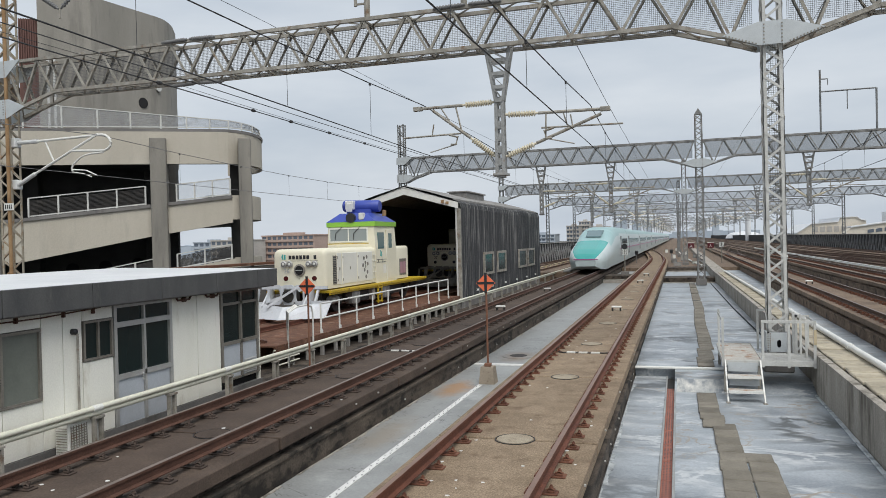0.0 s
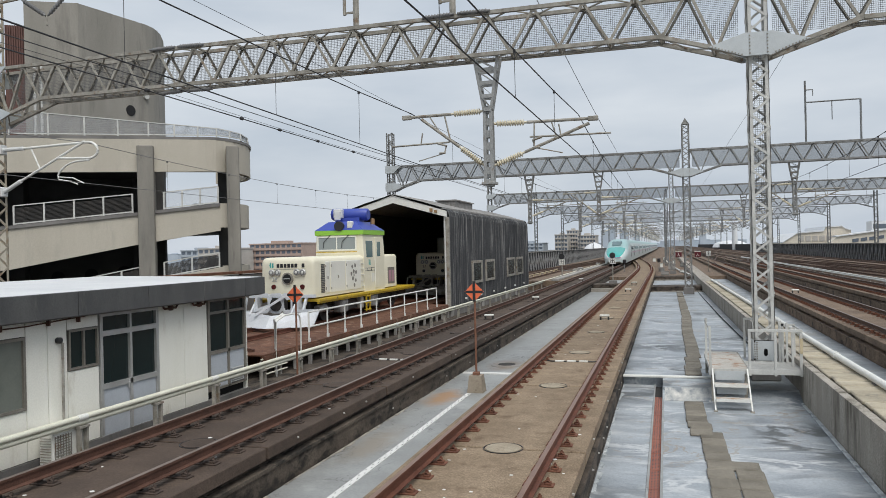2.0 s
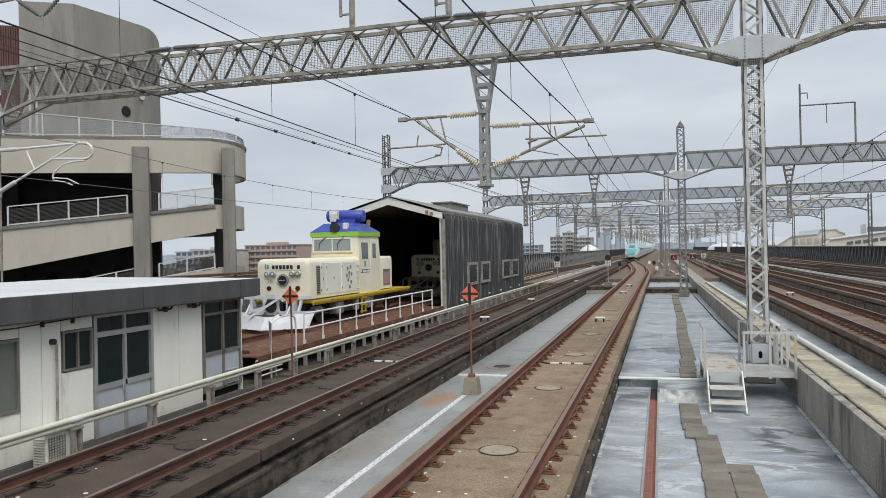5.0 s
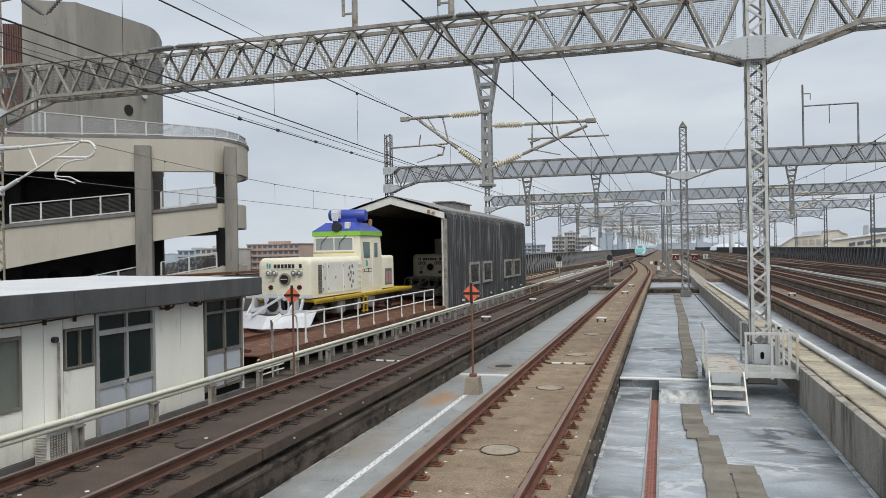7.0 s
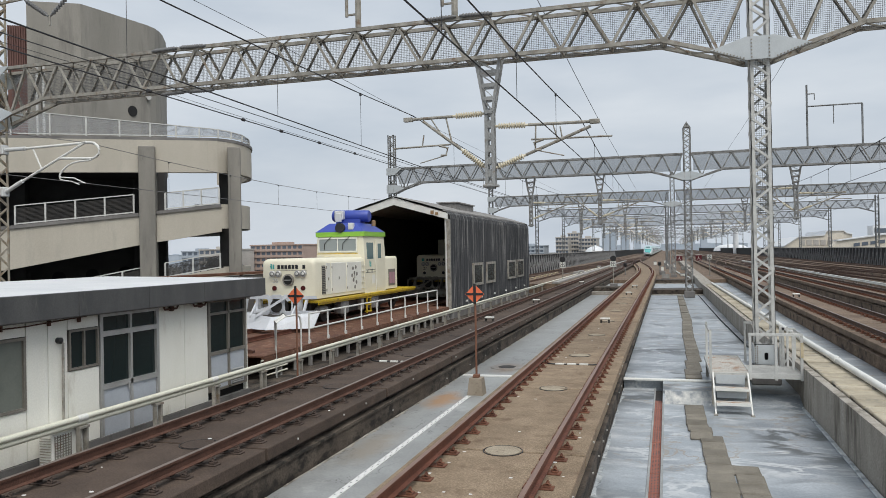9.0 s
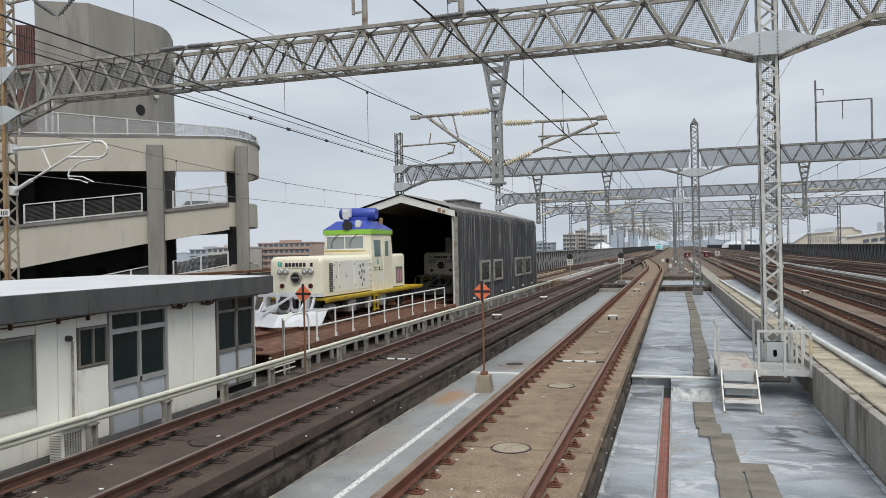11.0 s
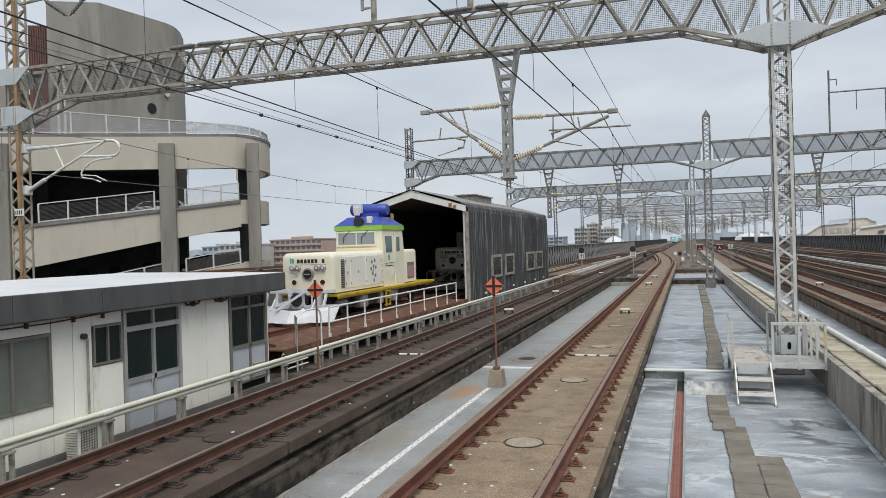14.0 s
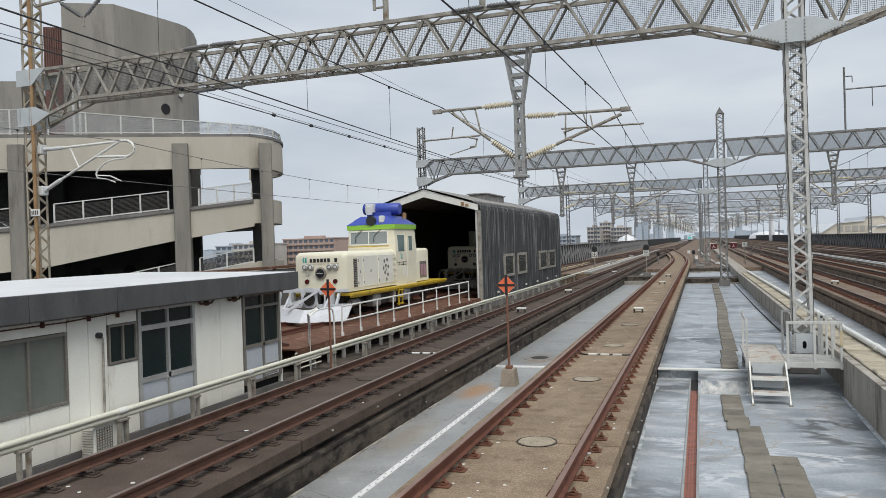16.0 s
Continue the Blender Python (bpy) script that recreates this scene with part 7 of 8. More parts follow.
def garage():
    ang = math.degrees(math.atan2(GU.y, GU.x))
    g = thing("parking_garage", GA.x, GA.y, -12, "beige concrete parking garage with sloping ramps and grey columns", "building", "", "", ang)
    Z = 12.0

    def band(name, pts_t, pts_b, y0, y1, material, label=""):
        """Parapet between two height lines: rows of (s, z) along the front."""
        m = Mesh()
        for (a, za), (b, zb), (_, ya), (_, yb) in zip(pts_t, pts_t[1:], pts_b, pts_b[1:]):
            m.add([(a, y0, za + Z), (b, y0, zb + Z), (b, y0, yb + Z), (a, y0, ya + Z), (a, y1, za + Z), (b, y1, zb + Z), (b, y1, yb + Z), (a, y1, ya + Z)],
                  [(0, 1, 2, 3), (4, 7, 6, 5), (0, 4, 5, 1), (3, 2, 6, 7), (0, 3, 7, 4), (1, 5, 6, 2)])
        return part(name, m, material, g, label)

    def ring(z0, z1, s0, s1, depth, thick, curve=2.6, z0s=None, z1s=None):
        """Front wall that turns round a curved end at s1 and runs back."""
        pts = [(s0, 0.0), (s1 - curve, 0.0)]
        for i in range(1, 15):
            a = radians(180 * i / 14)
            pts.append((s1 - curve + curve * math.sin(a), depth / 2 - depth / 2 * math.cos(a)))
        inner = []
        for i, (x, y) in enumerate(pts):
            p, q = pts[max(i - 1, 0)], pts[min(i + 1, len(pts) - 1)]
            d = Vector((q[0] - p[0], q[1] - p[1])).normalized()
            inner.append((x - d.y * thick, y + d.x * thick))
        m = Mesh()
        n = len(pts)
        vs = []
        for i in range(n):
            q = min(max((pts[i][0] - s0) / (s1 - s0), 0), 1)
            a = z0 if z0s is None else z0s + (z0 - z0s) * q
            b = z1 if z1s is None else z1s + (z1 - z1s) * q
            for (x, y) in (pts[i], inner[i]):
                vs += [(x, y, a + Z), (x, y, b + Z)]
        fs = []
        for i in range(n - 1):
            a, b = i * 4, (i + 1) * 4
            fs += [(a, b, b + 1, a + 1), (a + 2, a + 3, b + 3, b + 2), (a + 1, b + 1, b + 3, a + 3), (a, a + 2, b + 2, b)]
        fs += [(0, 1, 3, 2), ((n - 1) * 4, (n - 1) * 4 + 2, (n - 1) * 4 + 3, (n - 1) * 4 + 1)]
        return m.add(vs, fs), pts

    # top deck parapet, thin coping and fence
    m, pts = ring(6.80, 8.36, -12, 13.0, 7, 0.25, 2.0, 6.66, 8.36)
    part("parapet", m, M_GARAGE, g, "smooth beige parapet band")
    m, _ = ring(8.36, 8.50, -12, 13.06, 7.1, 0.45, 2.05)
    part("coping", m, M_CONC_D, g, "dark coping line")
    part("roof_slab", Mesh().box(-12, 7.9, 0.3, 6.1, 7.0 + Z, 7.7 + Z).box(-12, 7.0, 6.1, 14, 7.0 + Z, 7.7 + Z).box(7.9, 12.2, 0.5, 2.4, 7.0 + Z, 7.7 + Z), M_GARAGE_SHADE, g)
    fp = [(s, 0.15) for s in (-10.4, -8.6, -6.8, -5.0, -3.2, -1.4, 0.4, 2.1, 3.8, 5.4, 6.9, 8.3, 9.5, 10.6, 11.5)] + [(12.1, 0.6), (12.6, 1.3), (12.9, 2.6), (12.9, 4.2)]
    for i, (s, y) in enumerate(fp):
        zt = 9.72 - 0.9 * min(max((s - 2) / 11.0, 0), 1)
        po = part("fence_post", Mesh().box(s - 0.035, s + 0.035, y - 0.035, y + 0.035, 8.5 + Z, zt + Z), M_STEEL, g)
        if i + 1 < len(fp):
            s2, y2 = fp[i + 1]
            zt2 = 9.72 - 0.9 * min(max((s2 - 2) / 11.0, 0), 1)
            part("fence_rail", Mesh().bar((s, y, zt + Z), (s2, y2, zt2 + Z), 0.045, 0.045), M_STEEL, po)
            part("fence_rail", Mesh().bar((s, y, 8.6 + Z), (s2, y2, 8.6 + Z), 0.05, 0.05), M_STEEL, po)
            part("fence_mesh", Mesh().add([(s, y, 8.6 + Z), (s2, y2, 8.6 + Z), (s2, y2, zt2 + Z), (s, y, zt + Z), (s, y + 0.02, 8.6 + Z), (s2, y2 + 0.02, 8.6 + Z), (s2, y2 + 0.02, zt2 + Z), (s, y + 0.02, zt + Z)], [(0, 1, 2, 3), (4, 7, 6, 5), (0, 4, 5, 1), (3, 2, 6, 7), (0, 3, 7, 4), (1, 5, 6, 2)]), M_MESH, po)
            wr = Mesh()
            for k in range(9):
                q = (k + 0.5) / 9
                wr.bar((s, y + 0.01, 8.6 + (zt - 8.6) * q + Z), (s2, y2 + 0.01, 8.6 + (zt2 - 8.6) * q + Z), 0.012, 0.012)
            tagged(part("fence_wire", wr, M_STEEL_M, po), "", "", "", "stuff")
    # ramp level two: rises to the far end
    T2 = [(-12, 2.75), (2.1, 4.08), (7.55, 4.62), (11.6, 5.05)]
    B2 = [(-12, 0.75), (2.1, 2.18), (7.77, 3.2), (11.6, 3.85)]
    band("ramp_parapet", T2, B2, 0.0, 0.25, M_GARAGE, "beige sloping ramp parapet")
    m, _ = ring(4.0, 5.2, 11.6, 12.9, 5, 0.25, 1.25)
    part("ramp_parapet", m, M_GARAGE, g)
    band("ramp_coping", [(a, z + 0.16) for a, z in T2], T2, -0.08, 0.35, M_CONC_D)
    band("ramp_slab", [(a, z - 0.75) for a, z in T2], [(a, z - 1.1) for a, z in T2], 0.26, 5.2, M_GARAGE_SHADE)
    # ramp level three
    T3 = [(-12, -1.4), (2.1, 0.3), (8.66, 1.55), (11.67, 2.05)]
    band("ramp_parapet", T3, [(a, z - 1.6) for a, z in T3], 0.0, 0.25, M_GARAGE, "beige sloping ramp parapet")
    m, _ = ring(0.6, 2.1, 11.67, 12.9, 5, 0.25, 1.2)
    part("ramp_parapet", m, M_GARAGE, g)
    band("ramp_slab", [(a, z - 0.75) for a, z in T3], [(a, z - 1.1) for a, z in T3], 0.26, 5.2, M_GARAGE_SHADE)

    def ramp_fence(T, s0, s1, n, h, lift=0.16, open_mesh=False):
        def at(s):
            for (a, za), (b, zb) in zip(T, T[1:]):
                if a <= s <= b:
                    return za + (zb - za) * (s - a) / (b - a) + lift
            return T[-1][1] + lift
        ss = [s0 + (s1 - s0) * i / n for i in range(n + 1)]
        for i, s in enumerate(ss):
            z = at(s) + Z
            po = part("fence_post", Mesh().box(s - 0.038, s + 0.038, 0.06, 0.14, z, z + h), M_STEEL, g, "pale fence post")
            if i < n:
                s2, z2 = ss[i + 1], at(ss[i + 1]) + Z
                part("fence_rail", Mesh().bar((s, 0.1, z + h), (s2, 0.1, z2 + h), 0.05, 0.05), M_STEEL, po)
                part("fence_rail", Mesh().bar((s, 0.1, z + 0.06), (s2, 0.1, z2 + 0.06), 0.06, 0.06), M_STEEL, po)
                if open_mesh:
                    part("fence_mesh", Mesh().prism([(s + 0.05, 0.1, z + 0.08), (s2 - 0.05, 0.1, z2 + 0.08), (s2 - 0.05, 0.1, z2 + h), (s + 0.05, 0.1, z + h)], (0, 0.02, 0)), M_MESH, po)
                    continue
                mm = Mesh()
                for k in range(12):
                    q = 0.12 + (h - 0.2) * k / 12
                    mm.bar((s + 0.05, 0.1, z + q), (s2 - 0.05, 0.1, z2 + q), 0.02, 0.035)
                tagged(part("fence_slat", mm, M_UNDER, po, "dark horizontal slats"), "", "", "", "stuff")
    ramp_fence(T2, -3.6, 0.55, 3, 0.95)
    ramp_fence(T2, 2.25, 7.5, 4, 0.92)
    ramp_fence(T2, 8.95, 11.5, 3, 0.85, 0.16, True)
    ramp_fence(T3, 8.9, 11.5, 2, 0.75, 0.0)
    ramp_fence(T3, 5.0, 7.9, 3, 0.75, 0.0)
    # columns, some in a second row
    for s0, s1 in ((-7.2, -6.4), (0.38, 1.08), (7.8, 8.55), (11.95, 12.55)):
        part("column", Mesh().box(s0, s1, -0.32, 0.45, 0, 8.02 + Z, 0.03), M_GARAGE_C, g, "square grey concrete column")
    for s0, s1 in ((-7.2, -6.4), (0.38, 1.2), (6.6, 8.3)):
        part("column", Mesh().box(s0, s1, 5.2, 6.0, 0, 7.4 + Z, 0.03), M_GARAGE_SHADE, g, "inner concrete column, its shade put into a near-black colour")
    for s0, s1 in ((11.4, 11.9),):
        part("column", Mesh().box(s0, s1, 1.6, 2.3, 0, 7.4 + Z, 0.03), M_GARAGE_SHADE, g, "inner concrete column, its shade put into a near-black colour")
    part("back_wall", Mesh().box(-12, 7.3, 6.0, 6.3, 0, 7.4 + Z), M_GARAGE_SHADE, g, "wall inside the ramp, coloured near-black for the shade there")
    part("core_floor", Mesh().box(-12, 7.0, 6.3, 13.8, 3.2 + Z, 3.6 + Z).box(-12, 7.0, 6.3, 13.8, 0.0 + Z, 0.4 + Z), M_GARAGE_SHADE, g)
    m = Mesh()
    for i in range(3):
        a = 2.6 + i * 1.7
        m.disc_stack((a, 5.98, 1.6 + Z + i * 0.1), (a, 6.0, 1.6 + Z + i * 0.1), [(0, 0.0), (0, 0.35), (1, 0.35)], 16)
    part("wall_opening", m, M_DARK, g)
    # upper ramp seen through the gap, running back
    part("back_ramp", Mesh().add([(8.3, 5.2, 4.1 + Z), (12.0, 5.2, 4.25 + Z), (12.0, 9.5, 4.25 + Z), (8.3, 9.5, 4.1 + Z), (8.3, 5.2, 3.8 + Z), (12.0, 5.2, 3.9 + Z), (12.0, 9.5, 3.9 + Z), (8.3, 9.5, 3.8 + Z)],
                                 [(0, 1, 2, 3), (4, 7, 6, 5), (0, 4, 5, 1), (3, 2, 6, 7), (0, 3, 7, 4), (1, 5, 6, 2)]), M_CONC_D, g)
    part("back_ramp", Mesh().box(8.2, 12.5, 5.21, 13.5, 0.6 + Z, 1.0 + Z), M_CONC_D, g)
    # stair tower: round end
    t = Mesh()
    pts = [(1.74, 4.0), (4.35, 4.0), (7.2, 7.4), (7.5, 7.95), (7.66, 8.6), (7.74, 9.4), (7.7, 11.0), (7.0, 13.0), (1.74, 13.0)]
    n = len(pts)
    zt = []
    for (x, y) in pts:
        zt.append(16.1)
    vs = [(x, y, 7.6 + Z) for x, y in pts] + [(x, y, z + Z) for (x, y), z in zip(pts, zt)]
    t.add(vs, [(i, (i + 1) % n, n + (i + 1) % n, n + i) for i in range(n)] + [tuple(range(n, 2 * n)), tuple(range(n - 1, -1, -1))])
    tw = part("stair_tower", t, M_TOWER, g, "tall brown grey stair tower with a rounded end", smooth=False)
    part("round_opening", Mesh().disc_stack((6.463, 6.46, 10.93 + Z), (6.387, 6.53, 10.93 + Z), [(0, 0.0), (0, 0.3), (1, 0.3)], 20), M_DARK, tw, "round dark opening")
    part("wall_lamp", Mesh().disc_stack((7.22, 7.2, 11.9 + Z), (7.12, 7.32, 11.9 + Z), [(0, 0.1), (0, 0.16), (1, 0.16)], 14), M_STEEL, tw)
    lv = Mesh().box(0.7, 1.88, 4.4, 9.0, 7.7 + Z, 14.9 + Z)
    lo = part("louvre_wall", lv, M_LOUVRE, g, "dark brown louvred wall")
    for i in range(10):
        part("fin", Mesh().box(0.72 + i * 0.115, 0.77 + i * 0.115, 4.32, 4.4, 12.6 + Z, 14.9 + Z), M_LOUVRE, lo)
    part("plant_pipe", Mesh().tube((2.5, 2.9, 8.5 + Z), (2.5, 2.9, 12.6 + Z), 0.07, 8).tube((2.8, 2.9, 8.5 + Z), (2.8, 2.9, 12.5 + Z), 0.07, 8), M_STEEL, g)
    part("left_block", Mesh().box(-14, 0.0, 3.0, 12, 7.7 + Z, 11.7 + Z), M_TOWER, g)


M_MESH = screen("fence_mesh", (0.42, 0.44, 0.46), 0.2)
garage()


# ---- cars on the ramps ----
def car(name, label, paint):
    c = thing(name, 0, 0, 0, label, "car")
    b = Mesh()
    prof = [(-2.1, 0.35), (2.1, 0.35), (2.15, 0.75), (1.95, 0.95), (1.2, 1.02), (0.55, 1.48), (-1.2, 1.50), (-1.75, 1.05), (-2.15, 0.98)]
    rows = []
    for y, k in ((-0.86, 0.97), (-0.75, 1.0), (0.75, 1.0), (0.86, 0.97)):
        rows.append([(x * k, y * (0.84 if z > 1.2 else 1), z * (0.985 if k < 1 else 1)) for x, z in prof])
    n = len(prof)
    vs = [p for r in rows for p in r]
    fs = []
    for i in range(3):
        for k in range(n):
            j = (k + 1) % n
            fs.append((i * n + k, i * n + j, (i + 1) * n + j, (i + 1) * n + k))
    fs += [tuple(range(n - 1, -1, -1)), tuple(range(3 * n, 4 * n))]
    b.add(vs, fs)
    part("body", b, paint, c, smooth=False)
    for s in (-1, 1):
        gl = Mesh().prism([(1.0, s * 0.80, 1.04), (0.5, s * 0.735, 1.42), (-1.1, s * 0.735, 1.43), (-1.5, s * 0.80, 1.06)], (0, s * 0.03, 0))
        part("side_glass", gl, M_GLASS_D, c)
    part("windscreen", Mesh().add([(1.17, -0.66, 1.06), (1.17, 0.66, 1.06), (0.62, 0.6, 1.455), (0.62, -0.6, 1.455), (1.19, -0.66, 1.07), (1.19, 0.66, 1.07), (0.64, 0.6, 1.465), (0.64, -0.6, 1.465)], [(4, 5, 6, 7), (3, 2, 1, 0), (0, 1, 5, 4), (2, 3, 7, 6)]), M_GLASS_D, c)
    for x in (-1.3, 1.3):
        for s in (-1, 1):
            w = part("wheel", Mesh().disc_stack((x, s * 0.66, 0.32), (x, s * 0.88, 0.32), [(0, 0.0), (0, 0.32), (1, 0.32), (1, 0.0)], 18), M_BLACK, c)
            part("rim", Mesh().disc_stack((x, s * 0.88, 0.32), (x, s * 0.895, 0.32), [(0, 0.2), (1, 0.18), (1, 0)], 14), M_ALU, w)
    for s in (-0.6, 0.6):
        part("headlight", Mesh().box(2.08, 2.16, s - 0.17, s + 0.17, 0.68, 0.8, 0.02), M_INSW, c)
    return c


CAR_UP = car("silver_car", "silver car driving down the garage ramp", plain("silver_paint", (0.24, 0.245, 0.26), 0.3, 0.4))
CAR_LOW = car("black_car", "black car driving on the lower garage ramp", plain("dark_paint", (0.03, 0.032, 0.036), 0.25))


def garage_pose(s, y, z, turn):
    ang = math.atan2(GU.y, GU.x)
    return Matrix.Translation(GA) @ Matrix.Rotation(ang, 4, 'Z') @ pose(s, y, z, 0, 0, turn)


# ---- barrier walls, train ----
def barrier(x, y0, y1, z0, zt, face, name, label):
    """Dark panel wall with upright posts and slanted braces on the track side."""
    w = tagged(new(name), label, "", "", "structure")
    y, i = y0, 0
    path = line(x)
    while y < y1:
        step = 2.0 if y < 260 else 8.0
        p = part("panel", Mesh().add([(path(y), y + 0.03, z0), (path(y + step), y + step - 0.03, z0), (path(y + step), y + step - 0.03, zt), (path(y), y + 0.03, zt),
                                      (path(y) - face * 0.12, y + 0.03, z0), (path(y + step) - face * 0.12, y + step - 0.03, z0), (path(y + step) - face * 0.12, y + step - 0.03, zt), (path(y) - face * 0.12, y + 0.03, zt)],
                                     [(0, 1, 2, 3), (4, 7, 6, 5), (0, 4, 5, 1), (3, 2, 6, 7), (0, 3, 7, 4), (1, 5, 6, 2)]), M_NOISEWALL, w)
        a = path(y)
        if y < 260:
            m = Mesh()
            m.box(min(a, a + face * 0.12), max(a, a + face * 0.12), y - 0.06, y + 0.06, z0, zt - 0.05)
            m.bar((a + face * 0.5, y, z0), (a + face * 0.1, y, zt - 0.5), 0.1, 0.1)
            part("post", m, M_NOISEPOST, p, "grey braced post")
            m = Mesh()
            m.box(min(a, a + face * 0.05), max(a, a + face * 0.05), y + 0.06, y + step - 0.06, z0 + (zt - z0) * 0.5 - 0.06, z0 + (zt - z0) * 0.5 + 0.06)
            part("crossrail", m, M_BED, p)
        y += step
    cap = Mesh().sweep([(-0.14, zt), (0.14, zt), (0.14, zt + 0.1), (-0.14, zt + 0.1)], [(path(q), q, 0) for q in stations(y0, y1)])
    part("coping", cap, M_CONC, w)


barrier(27.3, 24, 700, -0.95, 2.1, -1, "wall_east", "dark barrier wall with braced posts along the viaduct")
barrier(-16.9, 63, 700, -0.95, 2.0, 1, "wall_west", "dark barrier wall with braced posts along the viaduct")
guard_pipe(13.4, 24, 150, 0.02, [26 + 4 * i for i in range(30)], "cable_guard_pipe", "white pipes on posts between the main tracks", M_WHITE, -0.95)


def yellow_rail():
    t = thing("yellow_guard_frames", -11.9, 64, -0.3, "row of pale yellow pipe guard frames beside the track", "guard frame")
    for i in range(7):
        y = i * 3.2
        part("frame", Mesh().path([(0, y, -0.6), (0, y, 0.42), (0, y + 2.4, 0.42), (0, y + 2.4, -0.6)], 0.05, 6).tube((0, y, 0.0), (0, y + 2.4, 0.0), 0.04, 6), M_GUARDY, t)


yellow_rail()


def train():
    """Long express; the origin is the tip of the rear nose, cars run along +y."""
    t = thing("express_train", 0, 0, 0, "teal and pale grey high-speed train with a long pointed nose", "train")
    # nose: cross-sections that grow along the way
    secs = [(0.0, 0.8, 0.42, 1.0), (0.5, 1.2, 0.2, 1.38), (1.5, 1.46, 0.12, 1.72), (3.0, 1.6, 0.12, 2.05), (5.0, 1.64, 0.2, 2.42), (7.0, 1.66, 0.2, 2.85), (8.6, 1.67, 0.2, 3.28), (10.0, 1.67, 0.2, 3.5), (12.0, 1.675, 0.2, 3.62), (14.0, 1.675, 0.2, 3.65)]

    def ring(y, hw, zb, zt):
        pts = []
        zm = zb + (zt - zb) * 0.42
        for i in range(25):
            a = math.pi * i / 24
            c, s = math.cos(a), math.sin(a)
            pts.append((hw * math.copysign(abs(c) ** 0.45, c), y, zm + (zt - zm) * (abs(s) ** 0.8)))
        pts.append((-hw * 0.92, y, zb))
        pts.append((hw * 0.92, y, zb))
        return pts
    rings = [ring(*s) for s in secs]
    n = len(rings[0])
    up, lo, hi = Mesh(), Mesh(), Mesh()
    for (ra, rb) in zip(rings, rings[1:]):
        for k in range(n):
            j = (k + 1) % n
            quad = [ra[k], ra[j], rb[j], rb[k]]
            ((up if ra[0][1] < 5 else hi) if (7 if ra[0][1] < 4 else 4) <= k <= (16 if ra[0][1] < 4 else 19) else lo).add(quad, [(0, 1, 2, 3)])
    lo.add([rings[0][k] for k in range(n)], [tuple(range(n))])
    nose = part("nose", up, M_TRAIN_G, t, "teal nose top", smooth=True)
    part("nose_roof", hi, M_TRAIN_T, t, "pale teal cab roof", smooth=True)
    part("nose_skirt", lo, M_TRAIN_S, t, "pale lower nose", smooth=True)
    part("windscreen", Mesh().add([(-0.62, 6.0, 2.68), (0.62, 6.0, 2.68), (0.72, 8.0, 3.20), (-0.72, 8.0, 3.20), (-0.62, 6.05, 2.76), (0.62, 6.05, 2.76), (0.66, 8.0, 3.28), (-0.66, 8.0, 3.28)], [(4, 5, 6, 7), (0, 1, 5, 4), (1, 2, 6, 5), (2, 3, 7, 6), (3, 0, 4, 7)]), M_GLASS_T, t, "dark windscreen")
    part("underskirt", Mesh().box(-1.25, 1.25, 2.6, 14, 0.02, 0.24, 0.05), M_UNDER, t)
    part("nose_band", Mesh().prism([(-1.0, -0.03, 0.92), (1.0, -0.03, 0.92), (0.9, -0.03, 1.0), (-0.9, -0.03, 1.0)], (0, 0.05, 0)), M_TRAIN_P, t)

    def body(y0, y1, name):
        low, mid, top = Mesh(), Mesh(), Mesh()
        a, b = ring(y0, 1.675, 0.2, 3.65), ring(y1, 1.675, 0.2, 3.65)
        for k in range(n):
            j = (k + 1) % n
            quad = [a[k], a[j], b[j], b[k]]
            (top if 5 <= k <= 18 else low).add(quad, [(0, 1, 2, 3)])
        low.add(a, [tuple(range(n))]).add(b, [tuple(range(n))])
        c = part(name, top, M_TRAIN_T, t, "pale teal car roof", smooth=True)
        part("car_side", low, M_TRAIN_S, c, "pale grey lower side", smooth=True)
        for s in (-1, 1):
            part("stripe", Mesh().box(s * 1.66 - 0.03, s * 1.66 + 0.03, y0, y1, 1.52, 1.6), M_TRAIN_P, c)
            for i in range(10):
                q = y0 + 2.2 + i * (y1 - y0 - 4.2) / 10
                if q + 1.3 < y1:
                    part("window", Mesh().box(s * 1.66 - 0.025, s * 1.66 + 0.025, q, q + 1.1, 1.98, 2.48), M_GLASS_TW, c)
            part("door", Mesh().box(s * 1.66 - 0.03, s * 1.66 + 0.03, y0 + 0.5, y0 + 1.3, 0.9, 2.75), M_STEEL_FAR, c)
    body(14, 25.5, "end_car")
    for i in range(15):
        body(26 + i * 25, 50.5 + i * 25, "coach")
    return t


M_TRAIN_T = plain("train_roof", (0.30, 0.47, 0.47), 0.28)



TRAIN = train()


# ---- city beyond ----
def block(x, y, w, d, h, material, floors, cols, name="distant_building", label="", windows=True, z0=-12.0):
    b = thing(name, x, y, z0, label, "building")
    part("wall", Mesh().box(-w / 2, w / 2, 0, d, 0, h), material, b)
    part("roof", Mesh().box(-w / 2 - 0.3, w / 2 + 0.3, -0.3, d + 0.3, h, h + 0.5).box(-w / 5, w / 8, d * 0.3, d * 0.6, h + 0.5, h + 1.6), material, b)
    if windows:
        fh, cw = h / floors, w / cols
        for i in range(floors):
            bal = part("balcony", Mesh().box(-w / 2 + 0.3, w / 2 - 0.3, -0.6, -0.02, i * fh + fh * 0.05, i * fh + fh * 0.42), material, b)
            for k in range(cols):
                if h - i * fh < 36:
                    part("window", Mesh().box(-w / 2 + k * cw + cw * 0.18, -w / 2 + k * cw + cw * 0.82, -0.08, 0.0, i * fh + fh * 0.42, i * fh + fh * 0.92), M_WIN_FAR, bal)


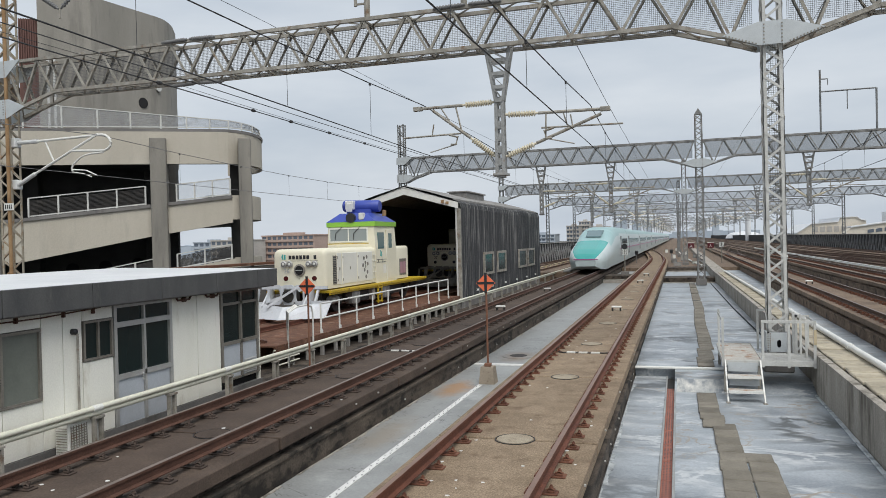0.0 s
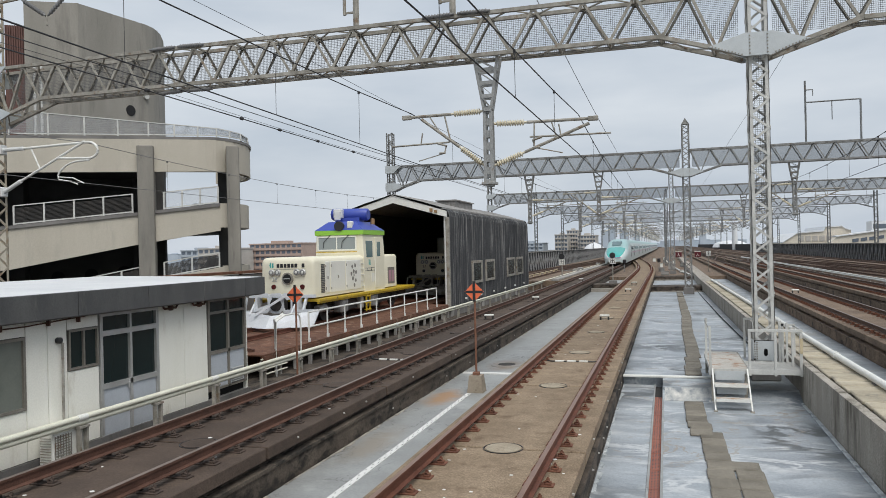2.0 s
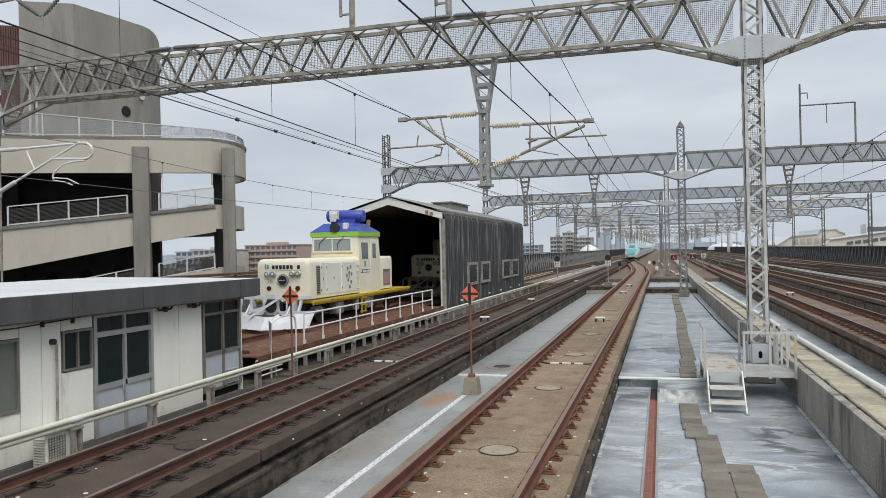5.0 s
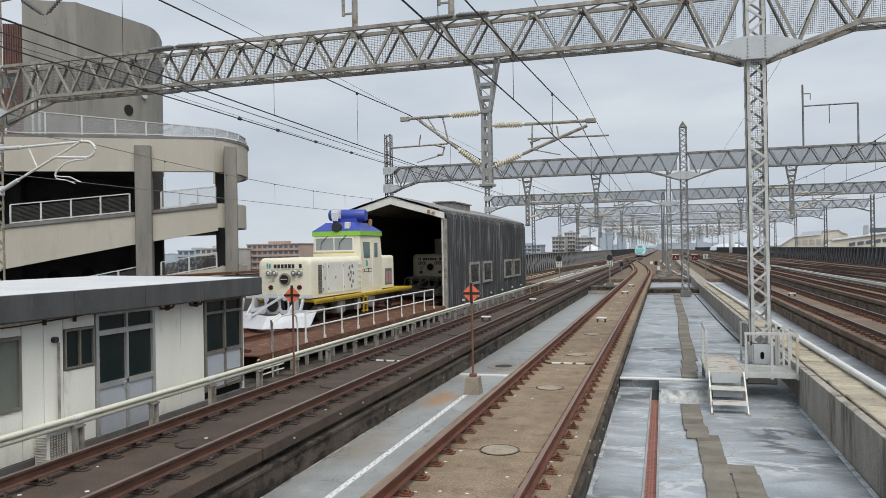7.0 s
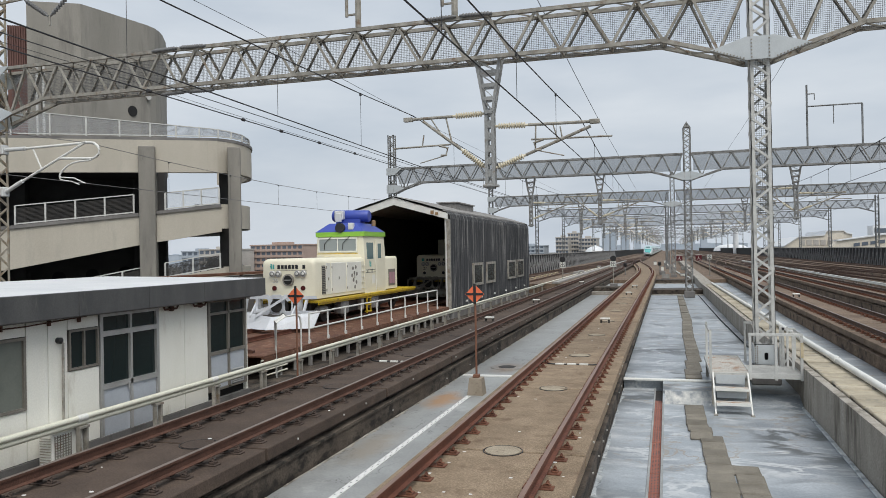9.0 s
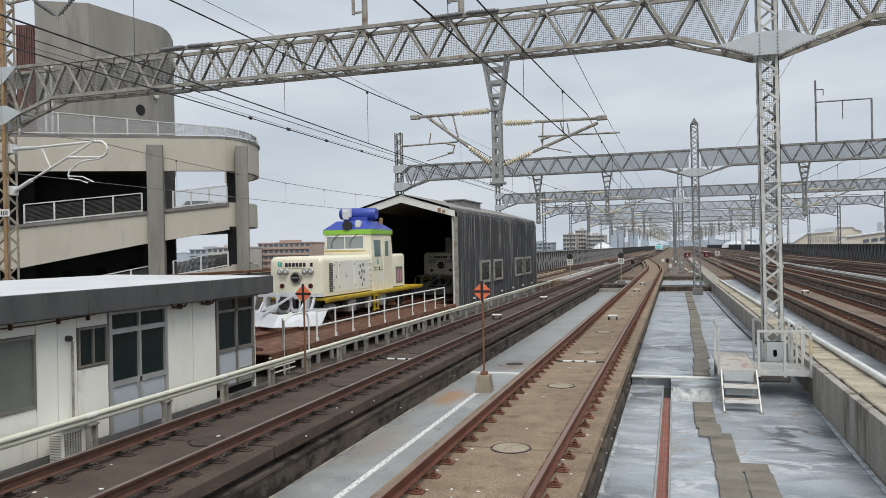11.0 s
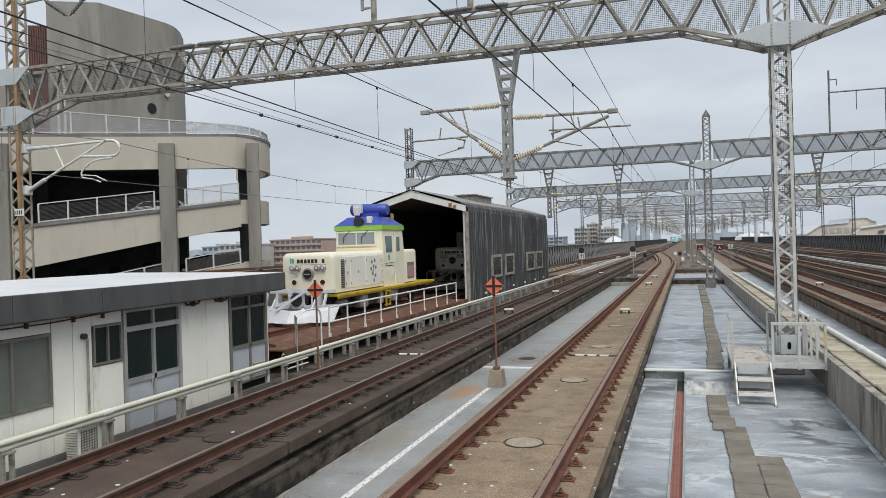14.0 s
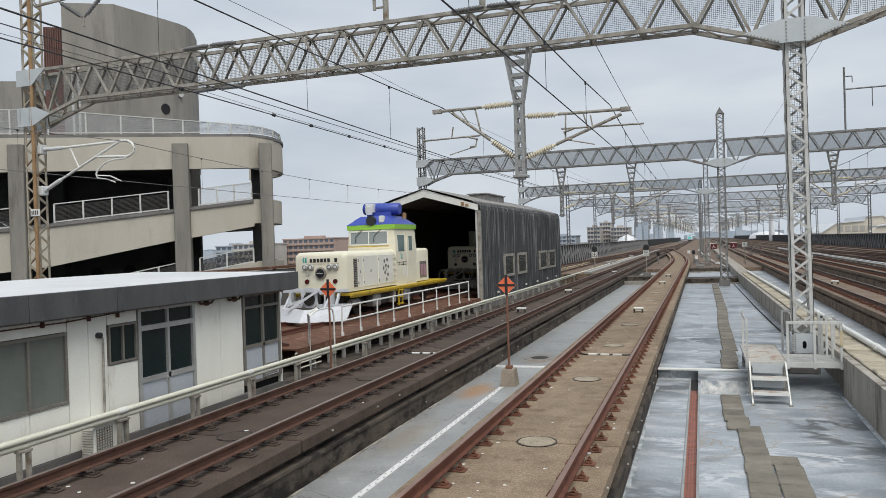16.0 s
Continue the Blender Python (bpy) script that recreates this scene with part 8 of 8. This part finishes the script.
def at_angle(tangent, dist):
    """Direction named by its tangent against the line's axis."""
    return tangent * dist


# (tangent, distance, width, height over the rails, material, storeys, columns)
for i, (tg, dist, w, top, mt, fl, co) in enumerate((
        (-0.133, 430, 7.2, 9.4, M_CITY_A, 9, 4), (-0.118, 445, 6.2, 12.0, M_CITY_A, 10, 4), (-0.0995, 430, 10.0, 8.6, M_CITY_A, 9, 6), (-0.178, 430, 18, 5.0, M_CITY_B, 8, 7),
        (-0.556, 300, 26, 6.9, M_CITY_C, 7, 10), (-0.66, 280, 16, 5.2, M_CITY_A, 6, 6), (-0.475, 320, 20, 5.5, M_CITY_A, 6, 6), (-0.70, 300, 12, 4.8, M_CITY_B, 6, 4))):
    block(at_angle(tg, dist), dist, w, 18, top + 12, mt, fl, co, label="distant apartment block with rows of balconies and windows")
rnd = random.Random(11)
for i in range(46):
    tg = -0.9 + i * 0.034 + rnd.uniform(-0.01, 0.01)
    if -0.26 < tg < -0.10:
        continue
    dist = rnd.uniform(900, 1500)
    h = rnd.uniform(2, 8) + (5 if -0.09 < tg < 0.09 and i % 2 else 0)
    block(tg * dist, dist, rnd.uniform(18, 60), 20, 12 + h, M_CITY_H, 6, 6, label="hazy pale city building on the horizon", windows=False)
for tg, dist, w, h in ((-0.076, 900, 9, 20), (-0.068, 950, 8, 25), (-0.052, 1000, 10, 22), (-0.036, 1100, 9, 18), (0.03, 1000, 9, 20), (0.045, 1000, 8, 25)):
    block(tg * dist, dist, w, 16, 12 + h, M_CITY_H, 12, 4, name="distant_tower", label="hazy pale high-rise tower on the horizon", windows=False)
# warehouses and arena roofs to the east
b = thing("warehouse", 0, 300, -12, "cream warehouse with a stepped pale roof beyond the barrier", "building")
prof = [(41, 0), (41, 14.2), (46, 17.5), (54.8, 18.1), (55.4, 19.5), (60.8, 19.7), (62, 18.7), (63.8, 18.2), (63.8, 0)]
part("wall", Mesh().prism([(x, 0, z) for x, z in prof], (0, 40, 0)), M_CITY_W, b)
part("roof", Mesh().prism([(x, -0.5, z) for x, z in prof[1:8]] + [(x, -0.5, z + 0.35) for x, z in reversed(prof[1:8])], (0, 41, 0)), M_ROOF, b, "pale metal roof edge")
for i in range(7):
    part("louvre_bay", Mesh().box(46.5 + i * 2.3, 48.2 + i * 2.3, -0.15, 0, 14.6, 16.6), M_CITY_A, b)
b = thing("sports_hall", 0, 290, -12, "cream hall with a long sloping roof and skylights beyond the barrier", "building")
part("wall", Mesh().prism([(55, 0, 0), (55, 0, 14), (57, 0, 15.9), (110, 0, 22.6), (130, 0, 20), (130, 0, 0)], (0, 6, 0)), M_CITY_W, b)
part("roof", Mesh().prism([(56.9, -0.6, 15.9), (110, -0.6, 22.6), (110, -0.6, 23.0), (56.9, -0.6, 16.3)], (0, 8, 0)), M_ROOF, b, "pale roof edge")
for i in range(8):
    x = 62 + i * 2.6
    part("skylight", Mesh().prism([(x, -0.2, 13.9 + i * 0.3), (x + 1.9, -0.2, 14.15 + i * 0.3), (x + 1.9, -0.2, 15.3 + i * 0.3), (x, -0.2, 15.0 + i * 0.3)], (0, 0.2, 0)), M_WIN_FAR, b)
b = thing("control_building", 75.5, 300, -12, "white building with a dark window band beyond the barrier", "building")
part("wall", Mesh().box(-5, 5, 0, 8, 0, 21.3), M_ROOF, b)
part("window_band", Mesh().box(-4.6, 4.6, -0.1, 0, 18.6, 20.2), M_WIN_FAR, b)
part("roof", Mesh().prism([(-9, -1, 16.2), (9, -1, 16.2), (5.2, -1, 17.8), (-5.2, -1, 17.8)], (0, 10, 0)), M_ROOF, b)
s = thing("white_silo", 27.2, 330, -12, "white cylindrical tower beyond the barrier wall", "tower")
part("shaft", Mesh().disc_stack((0, 0, 0), (0, 0, 22.4), [(0, 1.15), (1, 1.05), (1, 0)], 20), M_ROOF, s, smooth=True)
s = thing("membrane_roof", 33, 430, -12, "low white curved roof beyond the barrier", "roof")
part("shell", Mesh().disc_stack((0, 0, 12.5), (0, 0, 16.2), [(0, 9), (0.5, 8.2), (0.8, 6), (1, 0)], 24), M_ROOF, s, smooth=True)
s = thing("white_dome", -27, 300, -12, "white domed roof beyond the barrier", "roof")
part("shell", Mesh().disc_stack((0, 0, 10), (0, 0, 16.3), [(0, 5), (0.5, 4.4), (0.8, 2.8), (1, 0)], 20), M_ROOF, s, smooth=True)


# ---- what moves ----
def motions():
    rows = []
    for t, y in ((0, 59.0), (0.5, 70.6), (1, 82.6), (2, 107), (3, 132.5), (4, 159), (6.5, 225), (7.5, 252), (9, 294), (12, 388), (16, 514)):
        rows.append((t, pose(track_b(y), y, 0)))
    walk(TRAIN, rows)
    walk(CAR_UP, [(0, garage_pose(10.4, 7.6, 4.2, 260)), (9.4, garage_pose(10.4, 7.6, 4.2, 260)), (11.3, garage_pose(9.6, 5.6, 4.18, 258)), (12.2, garage_pose(9.7, 4.4, 4.16, 245)), (12.8, garage_pose(9.4, 3.3, 4.12, 225)),
                  (13.4, garage_pose(8.6, 2.5, 4.0, 205)), (14.3, garage_pose(6.2, 2.2, 3.75, 184)), (14.9, garage_pose(3.75, 2.2, 3.5, 184)), (15.2, garage_pose(2.3, 2.2, 3.37, 184)), (16, garage_pose(-1.8, 2.2, 2.98, 184))])
    walk(CAR_LOW, [(0, garage_pose(10.9, 11.5, 1.0, 260)), (11.5, garage_pose(10.9, 11.5, 1.0, 258)), (13.4, garage_pose(10.7, 4.4, 1.08, 235)), (14.0, garage_pose(9.75, 3.6, 1.0, 222)), (14.6, garage_pose(9.05, 3.0, 0.92, 210)), (15.0, garage_pose(8.4, 2.7, 0.8, 200)), (16, garage_pose(5.4, 2.3, 0.22, 188))])


motions()
